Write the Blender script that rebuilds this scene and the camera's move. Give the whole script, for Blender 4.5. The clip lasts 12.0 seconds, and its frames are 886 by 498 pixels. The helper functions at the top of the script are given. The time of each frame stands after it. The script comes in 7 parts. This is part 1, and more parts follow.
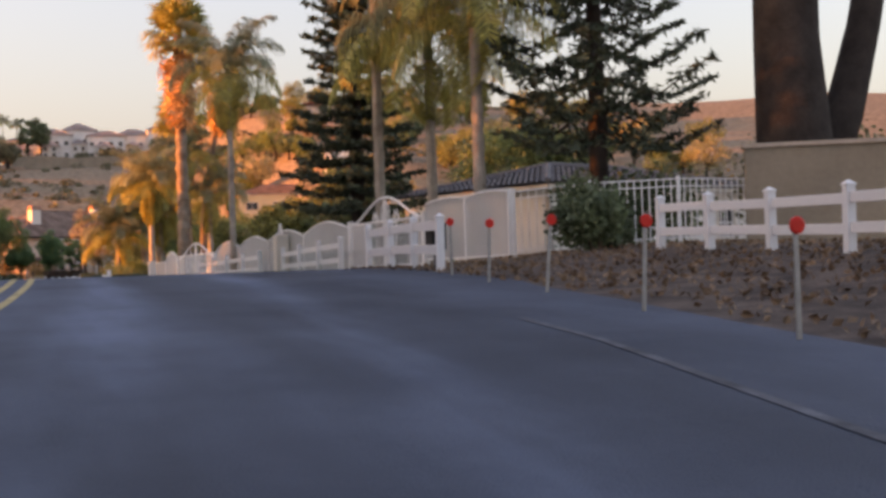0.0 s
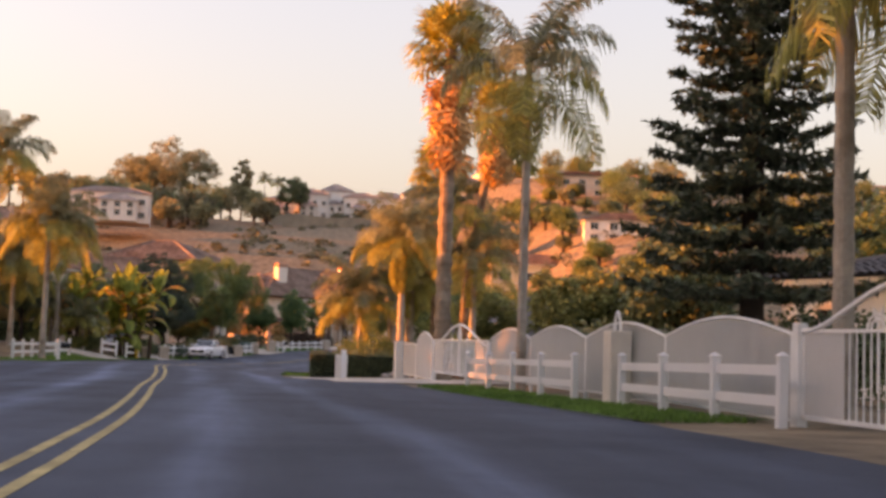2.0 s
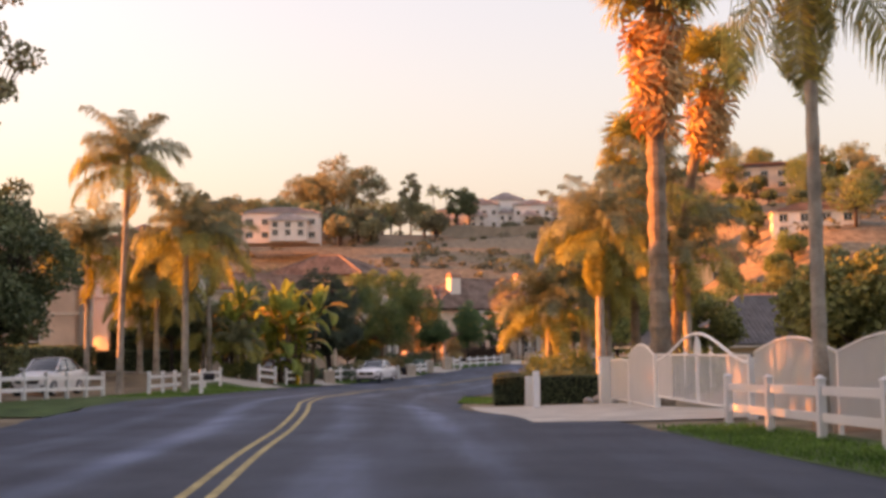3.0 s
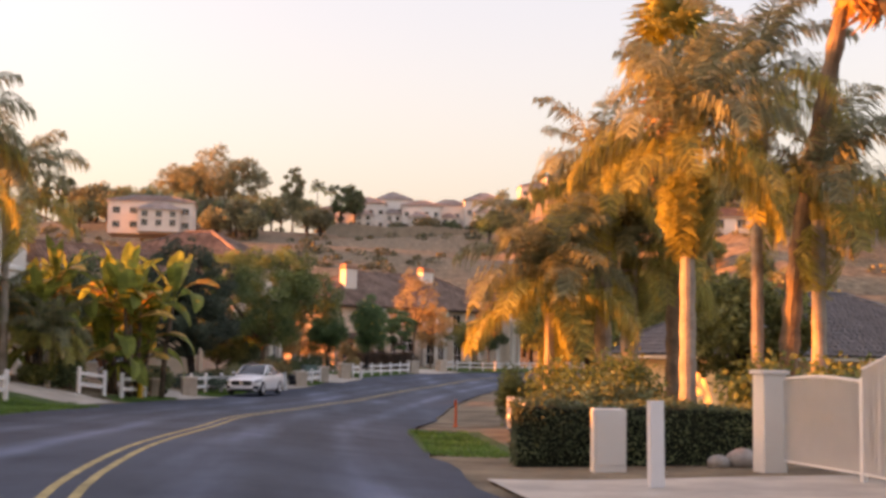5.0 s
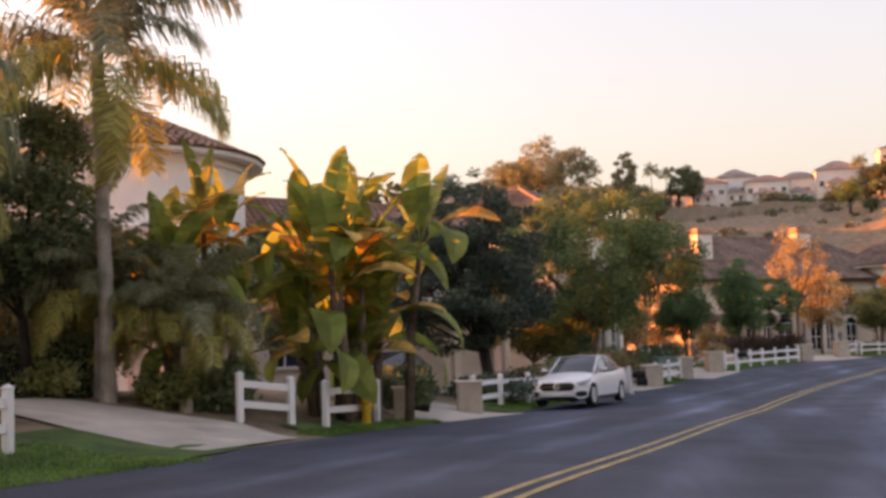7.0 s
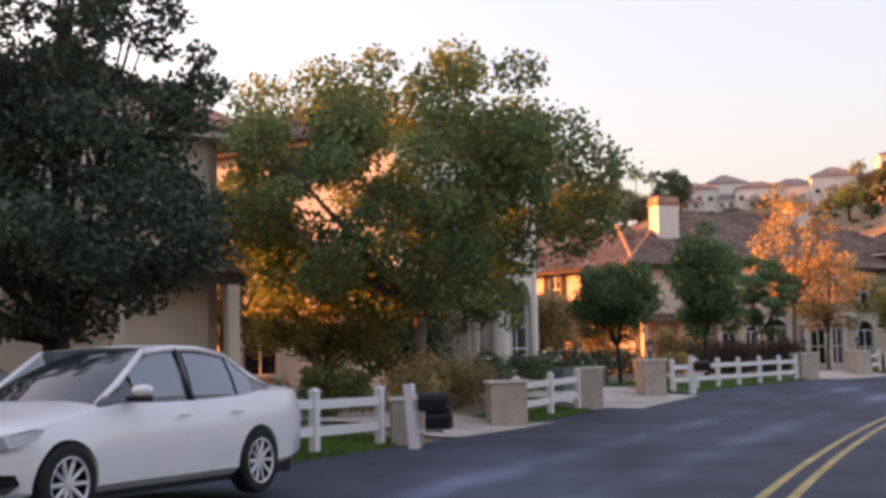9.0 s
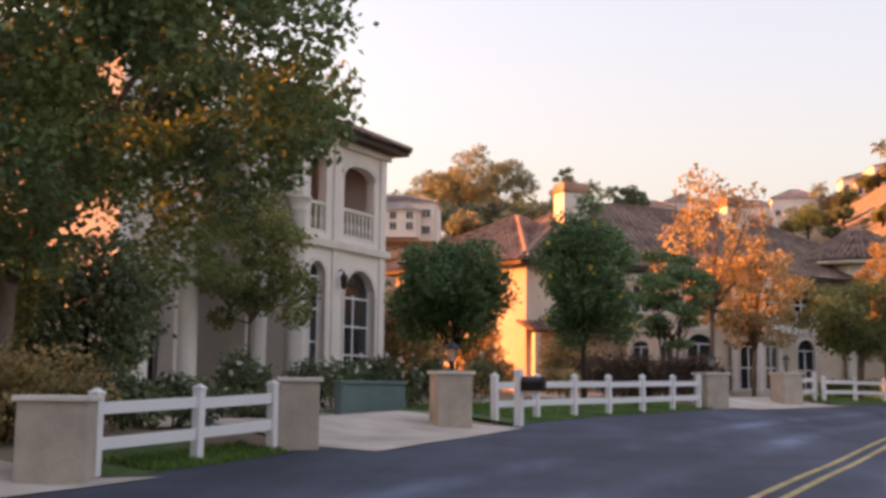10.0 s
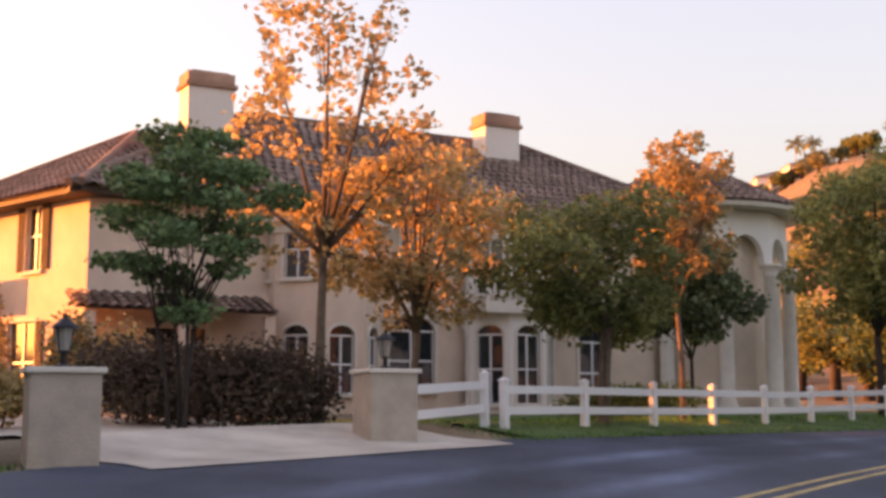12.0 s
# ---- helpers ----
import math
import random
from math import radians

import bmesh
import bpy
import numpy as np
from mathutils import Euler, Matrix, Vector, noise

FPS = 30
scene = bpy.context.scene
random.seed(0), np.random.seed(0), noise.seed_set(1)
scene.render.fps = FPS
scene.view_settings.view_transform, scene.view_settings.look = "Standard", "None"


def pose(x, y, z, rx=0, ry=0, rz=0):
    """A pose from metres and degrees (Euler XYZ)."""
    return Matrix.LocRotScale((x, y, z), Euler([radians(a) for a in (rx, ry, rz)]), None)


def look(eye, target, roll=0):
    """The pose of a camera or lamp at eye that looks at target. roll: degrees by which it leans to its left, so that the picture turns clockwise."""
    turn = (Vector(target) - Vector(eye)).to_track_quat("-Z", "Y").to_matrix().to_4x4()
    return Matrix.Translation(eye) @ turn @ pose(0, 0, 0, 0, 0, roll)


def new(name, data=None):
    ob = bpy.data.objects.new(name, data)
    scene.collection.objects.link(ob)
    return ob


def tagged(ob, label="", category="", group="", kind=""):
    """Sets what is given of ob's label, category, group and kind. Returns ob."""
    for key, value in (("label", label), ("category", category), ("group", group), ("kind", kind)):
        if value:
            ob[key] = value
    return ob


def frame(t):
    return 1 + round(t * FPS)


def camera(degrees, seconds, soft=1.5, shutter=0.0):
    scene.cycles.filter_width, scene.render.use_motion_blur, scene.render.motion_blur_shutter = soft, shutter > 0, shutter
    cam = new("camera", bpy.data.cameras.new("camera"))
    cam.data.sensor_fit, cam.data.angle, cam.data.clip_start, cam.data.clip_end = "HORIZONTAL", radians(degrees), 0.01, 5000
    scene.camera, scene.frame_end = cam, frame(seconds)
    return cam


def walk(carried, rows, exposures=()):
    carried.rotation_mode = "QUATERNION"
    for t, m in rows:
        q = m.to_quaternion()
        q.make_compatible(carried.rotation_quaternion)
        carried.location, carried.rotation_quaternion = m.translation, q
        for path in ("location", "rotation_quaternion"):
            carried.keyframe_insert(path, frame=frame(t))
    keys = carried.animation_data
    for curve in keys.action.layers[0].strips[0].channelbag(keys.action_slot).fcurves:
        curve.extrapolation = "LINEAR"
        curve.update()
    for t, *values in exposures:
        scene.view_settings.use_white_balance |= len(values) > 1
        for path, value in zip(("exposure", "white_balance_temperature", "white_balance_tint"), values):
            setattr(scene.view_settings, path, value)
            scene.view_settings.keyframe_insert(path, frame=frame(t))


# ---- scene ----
cam = camera(40.0, 12.0, soft=3.3)
EXPO = [(0.0, 3.12, 9100, 38), (1.5, 3.15, 9900, 41), (3.0, 3.24, 10700, 43), (6.0, 3.3, 10500, 42), (7.2, 3.28, 10100, 42), (8.8, 3.32, 9200, 41), (9.5, 3.28, 9700, 41), (12.0, 3.25, 9800, 42)]
PATH = [
    (0.0, (0.731, 6.740, 0.541), (4.113, 16.149, 0.714), -1.94),
    (0.5, (1.250, 10.459, 0.831), (4.360, 19.952, 1.278), -0.50),
    (1.0, (1.805, 14.931, 1.159), (4.370, 24.586, 1.601), -0.18),
    (1.5, (2.353, 19.851, 1.425), (4.453, 29.619, 1.835), -0.29),
    (2.0, (2.643, 24.582, 1.575), (4.078, 34.448, 2.349), 1.95),
    (2.5, (2.980, 30.158, 1.754), (3.083, 40.126, 2.538), 1.05),
    (3.0, (2.875, 35.575, 1.863), (2.911, 45.540, 2.698), -0.51),
    (3.2, (2.925, 37.542, 1.856), (3.016, 47.498, 2.780), -0.91),
    (4.8, (1.483, 56.877, 1.769), (2.456, 66.778, 2.782), 1.25),
    (5.0, (1.283, 59.390, 1.703), (2.312, 69.296, 2.603), 1.00),
    (5.2, (1.062, 62.039, 1.642), (2.057, 71.957, 2.440), 0.28),
    (5.5, (1.073, 65.689, 1.567), (0.943, 75.657, 2.348), -0.96),
    (6.0, (0.963, 71.696, 1.491), (-0.671, 81.523, 2.371), -1.26),
    (6.5, (0.747, 78.153, 1.365), (-1.106, 87.936, 2.297), -1.06),
    (7.0, (0.780, 84.830, 1.217), (-0.928, 94.641, 2.135), -2.01),
    (7.2, (0.846, 87.549, 1.147), (-0.897, 97.351, 2.093), -1.85),
    (8.8, (3.077, 110.637, 0.877), (1.358, 120.436, 1.887), -1.65),
    (9.0, (3.581, 112.993, 0.889), (1.932, 122.802, 1.922), -1.23),
    (9.5, (5.085, 119.379, 0.827), (3.601, 129.205, 1.938), 0.24),
    (10.0, (6.786, 126.360, 0.875), (5.413, 136.198, 2.024), 0.71),
    (10.5, (8.578, 132.459, 0.838), (7.223, 142.286, 2.097), 1.44),
    (11.0, (10.651, 139.022, 0.914), (9.420, 148.852, 2.272), 1.46),
    (11.5, (12.944, 145.452, 0.966), (11.951, 155.300, 2.389), 1.51),
    (12.0, (15.512, 151.770, 1.103), (14.670, 161.654, 2.362), 0.05),
]
walk(cam, [(t, look(eye, target, roll)) for t, eye, target, roll in PATH], EXPO)

# ---- light: low evening sun from the west, clear sky ----
SUN_AZ, SUN_EL = 280.0, 6.0
world = bpy.data.worlds.new("sky")
scene.world = world
world.use_nodes = True
wn = world.node_tree
sky = wn.nodes.new("ShaderNodeTexSky")
sky.sky_type = "NISHITA"
sky.sun_disc = False
sky.sun_elevation = radians(SUN_EL)
sky.sun_rotation = radians(SUN_AZ)
sky.air_density, sky.dust_density, sky.ozone_density = 1.4, 4.5, 3.0
# thin evening haze lies evenly over the clear sky
haze = wn.nodes.new("ShaderNodeMix")
haze.data_type, haze.blend_type = "RGBA", "MIX"
haze.inputs["Factor"].default_value = 0.28
haze.inputs["B"].default_value = (0.88, 1.28, 1.86, 1)
wn.links.new(sky.outputs["Color"], haze.inputs["A"])
wn.links.new(haze.outputs["Result"], wn.nodes["Background"].inputs["Color"])
wn.nodes["Background"].inputs["Strength"].default_value = 0.095
sun_data = bpy.data.lights.new("sun", "SUN")
sun_data.energy, sun_data.angle, sun_data.color = 1.8, radians(0.6), (1.0, 0.37, 0.085)
sun = new("sun", sun_data)
_az, _el = radians(SUN_AZ), radians(SUN_EL)
_to = Vector((math.sin(_az) * math.cos(_el), math.cos(_az) * math.cos(_el), math.sin(_el)))
sun.matrix_world = look(tuple(_to * 200), (0, 0, 0))

rng = random.Random(7)
nrg = np.random.default_rng(7)


# ---- materials ----
def surface(name, base, rough=0.8, vary=0.25, scale=3.0, fine=40.0, bump=0.25, metal=0.0, second=None, island=0.0, obj=0.0, spec=0.3, translucent=0.0, coords="Object"):
    m = bpy.data.materials.new(name)
    m.use_nodes = True
    nt = m.node_tree
    N, L = nt.nodes, nt.links
    b = N["Principled BSDF"]
    tc = N.new("ShaderNodeTexCoord")
    n1 = N.new("ShaderNodeTexNoise")
    n1.inputs["Scale"].default_value, n1.inputs["Detail"].default_value, n1.inputs["Roughness"].default_value = scale, 6, 0.6
    n2 = N.new("ShaderNodeTexNoise")
    n2.inputs["Scale"].default_value, n2.inputs["Detail"].default_value = fine, 4
    L.new(tc.outputs[coords], n1.inputs["Vector"])
    L.new(tc.outputs[coords], n2.inputs["Vector"])
    ramp = N.new("ShaderNodeValToRGB")
    lo = [c * (1 - vary) for c in base]
    hi = [min(1, c * (1 + vary)) for c in (second or base)]
    ramp.color_ramp.elements[0].position, ramp.color_ramp.elements[1].position = 0.32, 0.7
    ramp.color_ramp.elements[0].color, ramp.color_ramp.elements[1].color = (*lo, 1), (*hi, 1)
    L.new(n1.outputs["Fac"], ramp.inputs["Fac"])
    hsv = N.new("ShaderNodeHueSaturation")
    L.new(ramp.outputs["Color"], hsv.inputs["Color"])
    mr = N.new("ShaderNodeMapRange")
    mr.inputs["To Min"].default_value, mr.inputs["To Max"].default_value = 1 - vary * 0.8, 1 + vary * 0.8
    L.new(n2.outputs["Fac"], mr.inputs["Value"])
    last = mr.outputs["Result"]
    for amount, node, socket in ((island, "ShaderNodeNewGeometry", "Random Per Island"), (obj, "ShaderNodeObjectInfo", "Random")):
        if amount:
            g = N.new(node)
            r2 = N.new("ShaderNodeMapRange")
            r2.inputs["To Min"].default_value, r2.inputs["To Max"].default_value = 1 - amount, 1 + amount
            L.new(g.outputs[socket], r2.inputs["Value"])
            mu = N.new("ShaderNodeMath")
            mu.operation = "MULTIPLY"
            L.new(last, mu.inputs[0])
            L.new(r2.outputs["Result"], mu.inputs[1])
            last = mu.outputs["Value"]
    L.new(last, hsv.inputs["Value"])
    L.new(hsv.outputs["Color"], b.inputs["Base Color"])
    b.inputs["Roughness"].default_value = rough
    b.inputs["Metallic"].default_value = metal
    b.inputs["Specular IOR Level"].default_value = spec
    if bump:
        bp = N.new("ShaderNodeBump")
        bp.inputs["Strength"].default_value, bp.inputs["Distance"].default_value = bump, 0.02
        L.new(n2.outputs["Fac"], bp.inputs["Height"])
        L.new(bp.outputs["Normal"], b.inputs["Normal"])
    if translucent:
        tr = N.new("ShaderNodeBsdfTranslucent")
        L.new(hsv.outputs["Color"], tr.inputs["Color"])
        mx = N.new("ShaderNodeMixShader")
        mx.inputs["Fac"].default_value = translucent
        L.new(b.outputs["BSDF"], mx.inputs[1])
        L.new(tr.outputs["BSDF"], mx.inputs[2])
        L.new(mx.outputs["Shader"], N["Material Output"].inputs["Surface"])
    return m


def leafy(name, base, second=None, vary=0.3, island=0.45, tr=0.42):
    base, second = [c * 2.0 for c in base], [c * 2.0 for c in second or base]
    return surface(name, base, 0.55, vary, 0.5, 6.0, 0.0, second=second, island=island, spec=0.25, translucent=tr, obj=0.1)


M = {}
M["asphalt"] = surface("asphalt", (0.038, 0.052, 0.078), 0.75, 0.2, 0.35, 60.0, 0.5, second=(0.055, 0.071, 0.1), coords="Object")
_N, _L = M["asphalt"].node_tree.nodes, M["asphalt"].node_tree.links
_map = _N.new("ShaderNodeMapping")
_map.inputs["Scale"].default_value = (0.55, 0.045, 1.0)
_wear_sheen = _N.new("ShaderNodeTexNoise")
_wear_sheen.inputs["Scale"].default_value, _wear_sheen.inputs["Detail"].default_value, _wear_sheen.inputs["Roughness"].default_value = 1.0, 5, 0.55
_rng = _N.new("ShaderNodeMapRange")
_rng.inputs["From Min"].default_value, _rng.inputs["From Max"].default_value = 0.4, 0.68
_rng.inputs["To Min"].default_value, _rng.inputs["To Max"].default_value = 0.85, 1.5
_mul = _N.new("ShaderNodeMath")
_mul.operation = "MULTIPLY"
_hsv = next(n for n in _N if n.type == "HUE_SAT")
_old = _hsv.inputs["Value"].links[0].from_socket
_L.new(next(n for n in _N if n.type == "TEX_COORD").outputs["Object"], _map.inputs["Vector"])
_L.new(_map.outputs["Vector"], _wear_sheen.inputs["Vector"])
_L.new(_wear_sheen.outputs["Fac"], _rng.inputs["Value"])
_L.new(_old, _mul.inputs[0])
_L.new(_rng.outputs["Result"], _mul.inputs[1])
# wheel tracks along each lane, painted paler for the sheen of polished asphalt
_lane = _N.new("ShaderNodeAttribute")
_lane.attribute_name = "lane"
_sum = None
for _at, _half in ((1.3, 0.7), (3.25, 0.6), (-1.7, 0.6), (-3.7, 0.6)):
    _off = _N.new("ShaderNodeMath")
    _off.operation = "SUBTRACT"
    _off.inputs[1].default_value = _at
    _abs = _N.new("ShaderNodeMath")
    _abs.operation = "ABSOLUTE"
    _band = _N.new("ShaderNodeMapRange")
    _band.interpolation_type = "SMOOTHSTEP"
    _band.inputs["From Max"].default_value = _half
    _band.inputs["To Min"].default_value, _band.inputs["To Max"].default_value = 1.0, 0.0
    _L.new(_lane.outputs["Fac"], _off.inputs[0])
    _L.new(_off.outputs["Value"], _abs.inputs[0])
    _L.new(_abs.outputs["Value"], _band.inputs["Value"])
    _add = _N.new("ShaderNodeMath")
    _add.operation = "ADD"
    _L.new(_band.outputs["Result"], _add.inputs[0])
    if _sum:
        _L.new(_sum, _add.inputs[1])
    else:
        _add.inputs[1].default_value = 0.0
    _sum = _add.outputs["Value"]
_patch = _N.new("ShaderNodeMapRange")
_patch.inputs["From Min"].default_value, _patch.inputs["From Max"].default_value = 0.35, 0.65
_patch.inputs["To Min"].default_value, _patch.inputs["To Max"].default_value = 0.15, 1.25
_L.new(_wear_sheen.outputs["Fac"], _patch.inputs["Value"])
_sheen_track = _N.new("ShaderNodeMath")
_sheen_track.operation = "MULTIPLY"
_L.new(_sum, _sheen_track.inputs[0])
_L.new(_patch.outputs["Result"], _sheen_track.inputs[1])
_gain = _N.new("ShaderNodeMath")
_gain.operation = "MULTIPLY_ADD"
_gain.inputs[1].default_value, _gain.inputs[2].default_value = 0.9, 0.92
_L.new(_sheen_track.outputs["Value"], _gain.inputs[0])
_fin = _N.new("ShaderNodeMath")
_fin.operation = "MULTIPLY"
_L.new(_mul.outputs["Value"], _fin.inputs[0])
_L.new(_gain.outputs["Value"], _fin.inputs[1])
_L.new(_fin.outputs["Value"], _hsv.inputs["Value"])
M["yellow"] = surface("yellow_paint", (0.46, 0.34, 0.15), 0.7, 0.35, 2.0, 30, 0.3)
M["white_line"] = surface("worn_white_paint", (0.085, 0.09, 0.105), 0.8, 0.5, 3.0, 25, 0.3)
M["earth"] = surface("dry_earth", (0.17, 0.12, 0.08), 0.95, 0.35, 0.6, 14, 0.8, second=(0.25, 0.19, 0.125))
M["mulch"] = surface("brown_mulch", (0.06, 0.042, 0.036), 0.95, 0.5, 2.0, 30, 1.0, second=(0.10, 0.07, 0.055))
M["grass"] = surface("lawn", (0.045, 0.1, 0.03), 0.9, 0.35, 1.2, 30, 0.8, second=(0.075, 0.13, 0.04))
M["blade"] = leafy("grass_blades", (0.035, 0.095, 0.02), (0.065, 0.125, 0.03))
M["concrete"] = surface("pale_concrete", (0.46, 0.40, 0.34), 0.85, 0.16, 0.8, 25, 0.3, second=(0.54, 0.48, 0.41))
M["vinyl"] = surface("white_vinyl", (0.80, 0.80, 0.80), 0.45, 0.05, 2.0, 15, 0.05, second=(0.74, 0.74, 0.73))
M["white_metal"] = surface("white_painted_iron", (0.78, 0.78, 0.76), 0.5, 0.06, 3.0, 20, 0.05)
M["stucco"] = surface("cream_stucco", (0.66, 0.52, 0.41), 0.9, 0.10, 0.6, 60, 0.4, second=(0.72, 0.57, 0.46))
M["stucco_pink"] = surface("pinkish_stucco", (0.79, 0.71, 0.64), 0.9, 0.08, 0.5, 60, 0.4)
M["stucco_white"] = surface("white_stucco", (0.78, 0.75, 0.70), 0.9, 0.06, 0.5, 60, 0.3)
M["stucco_yellow"] = surface("yellow_stucco", (0.68, 0.54, 0.33), 0.9, 0.08, 0.5, 50, 0.3)
M["pillar"] = surface("tan_stucco_block", (0.46, 0.38, 0.31), 0.9, 0.15, 2.5, 40, 0.5)
M["trim"] = surface("pale_stone_trim", (0.68, 0.62, 0.54), 0.8, 0.08, 2.0, 40, 0.2)
M["tile"] = surface("terracotta_tile", (0.33, 0.165, 0.115), 0.85, 0.3, 0.5, 12, 0.3, second=(0.40, 0.23, 0.165), island=0.35)
# pink tile of the hill roofs, paled in its colour for distance haze
M["tile_pink"] = surface("haze_pale_pink_tile", (0.46, 0.37, 0.34), 0.85, 0.2, 0.5, 12, 0.2, second=(0.52, 0.43, 0.40), island=0.25)
M["tile_dark"] = surface("brown_tile", (0.22, 0.135, 0.105), 0.85, 0.3, 0.5, 12, 0.3, second=(0.28, 0.19, 0.15), island=0.35)
M["shingle"] = surface("grey_shingle", (0.16, 0.15, 0.15), 0.9, 0.2, 1.0, 15, 0.5, island=0.2)
M["wood_dark"] = surface("dark_timber", (0.06, 0.04, 0.03), 0.7, 0.3, 2.0, 25, 0.3)
M["bark"] = surface("grey_brown_bark", (0.13, 0.095, 0.07), 0.95, 0.4, 2.0, 18, 1.0, second=(0.18, 0.13, 0.10))
M["bark_dark"] = surface("dark_bark", (0.045, 0.035, 0.03), 0.95, 0.4, 2.0, 18, 1.0)
M["palm_trunk"] = surface("palm_trunk", (0.20, 0.145, 0.105), 0.95, 0.35, 1.5, 14, 1.0, second=(0.26, 0.2, 0.15))
M["palm_trunk_grey"] = surface("grey_palm_trunk", (0.29, 0.25, 0.21), 0.95, 0.3, 1.5, 14, 1.0, second=(0.37, 0.33, 0.28))
M["palm_leaf"] = leafy("palm_leaf", (0.065, 0.088, 0.042), (0.115, 0.12, 0.052), tr=0.3)
M["palm_grey"] = leafy("grey_palm_leaf", (0.085, 0.1, 0.06), (0.13, 0.135, 0.08))
# palm leaf with the gold of low sun put into its colour
M["palm_sun_gold"] = leafy("sun_gold_palm_leaf", (0.125, 0.135, 0.045), (0.21, 0.185, 0.055))
M["dead"] = leafy("dead_frond", (0.22, 0.12, 0.05), (0.32, 0.19, 0.085), tr=0.2)
M["litter"] = leafy("leaf_litter", (0.075, 0.045, 0.03), (0.12, 0.075, 0.045), tr=0.1)
M["leaf"] = leafy("green_leaf", (0.045, 0.088, 0.042), (0.105, 0.125, 0.045), tr=0.35, island=0.35)
M["leaf_dark"] = leafy("dark_leaf", (0.05, 0.074, 0.046), (0.085, 0.11, 0.055), tr=0.2)
M["leaf_deep"] = leafy("deep_green_leaf", (0.026, 0.042, 0.034), (0.045, 0.064, 0.042), tr=0.2)
M["leaf_maroon"] = leafy("purple_brown_leaf", (0.045, 0.03, 0.026), (0.07, 0.05, 0.036), tr=0.15)
M["leaf_olive"] = leafy("olive_leaf", (0.10, 0.105, 0.06), (0.155, 0.145, 0.08), tr=0.2)
# autumn gold, brightened to carry evening sun in the colour as well
M["leaf_gold"] = leafy("autumn_sunlit_leaf", (0.18, 0.135, 0.07), (0.26, 0.195, 0.095), vary=0.3, tr=0.5)
M["leaf_mix"] = leafy("turning_leaf", (0.07, 0.09, 0.036), (0.13, 0.13, 0.048), vary=0.35)
M["leaf_round"] = leafy("clipped_tree_leaf", (0.04, 0.085, 0.038), (0.07, 0.115, 0.05), tr=0.2)
M["needle"] = leafy("conifer_needle", (0.024, 0.036, 0.026), (0.04, 0.052, 0.032), tr=0.1)
M["banana"] = leafy("banana_leaf", (0.075, 0.12, 0.03), (0.15, 0.17, 0.04), island=0.3, tr=0.5)
M["banana_old"] = leafy("withered_banana_leaf", (0.28, 0.15, 0.05), (0.36, 0.22, 0.06), tr=0.4)
M["strelitzia"] = leafy("strelitzia_leaf", (0.06, 0.08, 0.05), (0.1, 0.11, 0.06), tr=0.2)
# near-black colour stands for the shade deep inside a hedge
M["hedge_shade_core"] = surface("hedge_inner_shade", (0.015, 0.02, 0.01), 0.95, 0.4, 4, 20, 0.5)
M["brush"] = leafy("hill_brush", (0.06, 0.065, 0.042), (0.09, 0.085, 0.05), tr=0.1)
M["black"] = surface("black_paint", (0.012, 0.012, 0.014), 0.4, 0.2, 5, 30, 0.05)
M["rubber"] = surface("tyre_rubber", (0.02, 0.02, 0.021), 0.8, 0.2, 10, 60, 0.3)
M["rim"] = surface("alloy", (0.7, 0.7, 0.72), 0.35, 0.1, 10, 40, 0.02, metal=0.35)
M["carpaint"] = surface("white_car_paint", (0.78, 0.79, 0.80), 0.18, 0.02, 2, 10, 0.0, spec=0.6)
M["silver"] = surface("silver_car_paint", (0.42, 0.44, 0.46), 0.25, 0.03, 2, 10, 0.0, metal=0.3, spec=0.6)
M["chrome"] = surface("chrome", (0.7, 0.7, 0.7), 0.12, 0.05, 5, 20, 0.0, metal=1.0)
M["lens"] = surface("lamp_lens", (0.4, 0.42, 0.45), 0.08, 0.1, 20, 60, 0.0, spec=0.8)
M["red"] = surface("red_reflector", (0.75, 0.03, 0.02), 0.3, 0.1, 10, 40, 0.0)
M["steel"] = surface("galvanised_steel", (0.36, 0.35, 0.33), 0.5, 0.2, 5, 40, 0.1, metal=0.5)
M["hydrant"] = surface("yellow_hydrant_paint", (0.65, 0.38, 0.03), 0.5, 0.15, 6, 30, 0.2)
M["green_box"] = surface("green_painted_steel", (0.11, 0.19, 0.18), 0.5, 0.1, 3, 30, 0.05)
M["dirt_wall"] = surface("tan_retaining_wall", (0.30, 0.25, 0.19), 0.95, 0.2, 0.4, 8, 0.4)
M["orange"] = surface("orange_marker", (0.7, 0.12, 0.03), 0.5, 0.1, 6, 30, 0.0)
M["rock"] = surface("pale_boulder", (0.36, 0.33, 0.30), 0.9, 0.25, 2.5, 18, 0.8)
M["flower"] = surface("white_petal", (0.8, 0.78, 0.74), 0.6, 0.1, 20, 60, 0.0)
M["terracotta"] = surface("terracotta_pot", (0.35, 0.15, 0.08), 0.85, 0.15, 4, 40, 0.2)
M["frosted"] = surface("frosted_white_panel", (0.72, 0.71, 0.69), 0.6, 0.06, 1.0, 30, 0.05, translucent=0.25)
_N, _L = M["frosted"].node_tree.nodes, M["frosted"].node_tree.links
_old = _N["Material Output"].inputs["Surface"].links[0].from_socket
_mix = _N.new("ShaderNodeMixShader")
_mix.inputs["Fac"].default_value = 0.42
_L.new(_old, _mix.inputs[1])
_L.new(_N.new("ShaderNodeBsdfTransparent").outputs["BSDF"], _mix.inputs[2])
_L.new(_mix.outputs["Shader"], _N["Material Output"].inputs["Surface"])
M["fruit"] = surface("yellow_blossom", (0.75, 0.55, 0.12), 0.6, 0.15, 20, 60, 0.0)


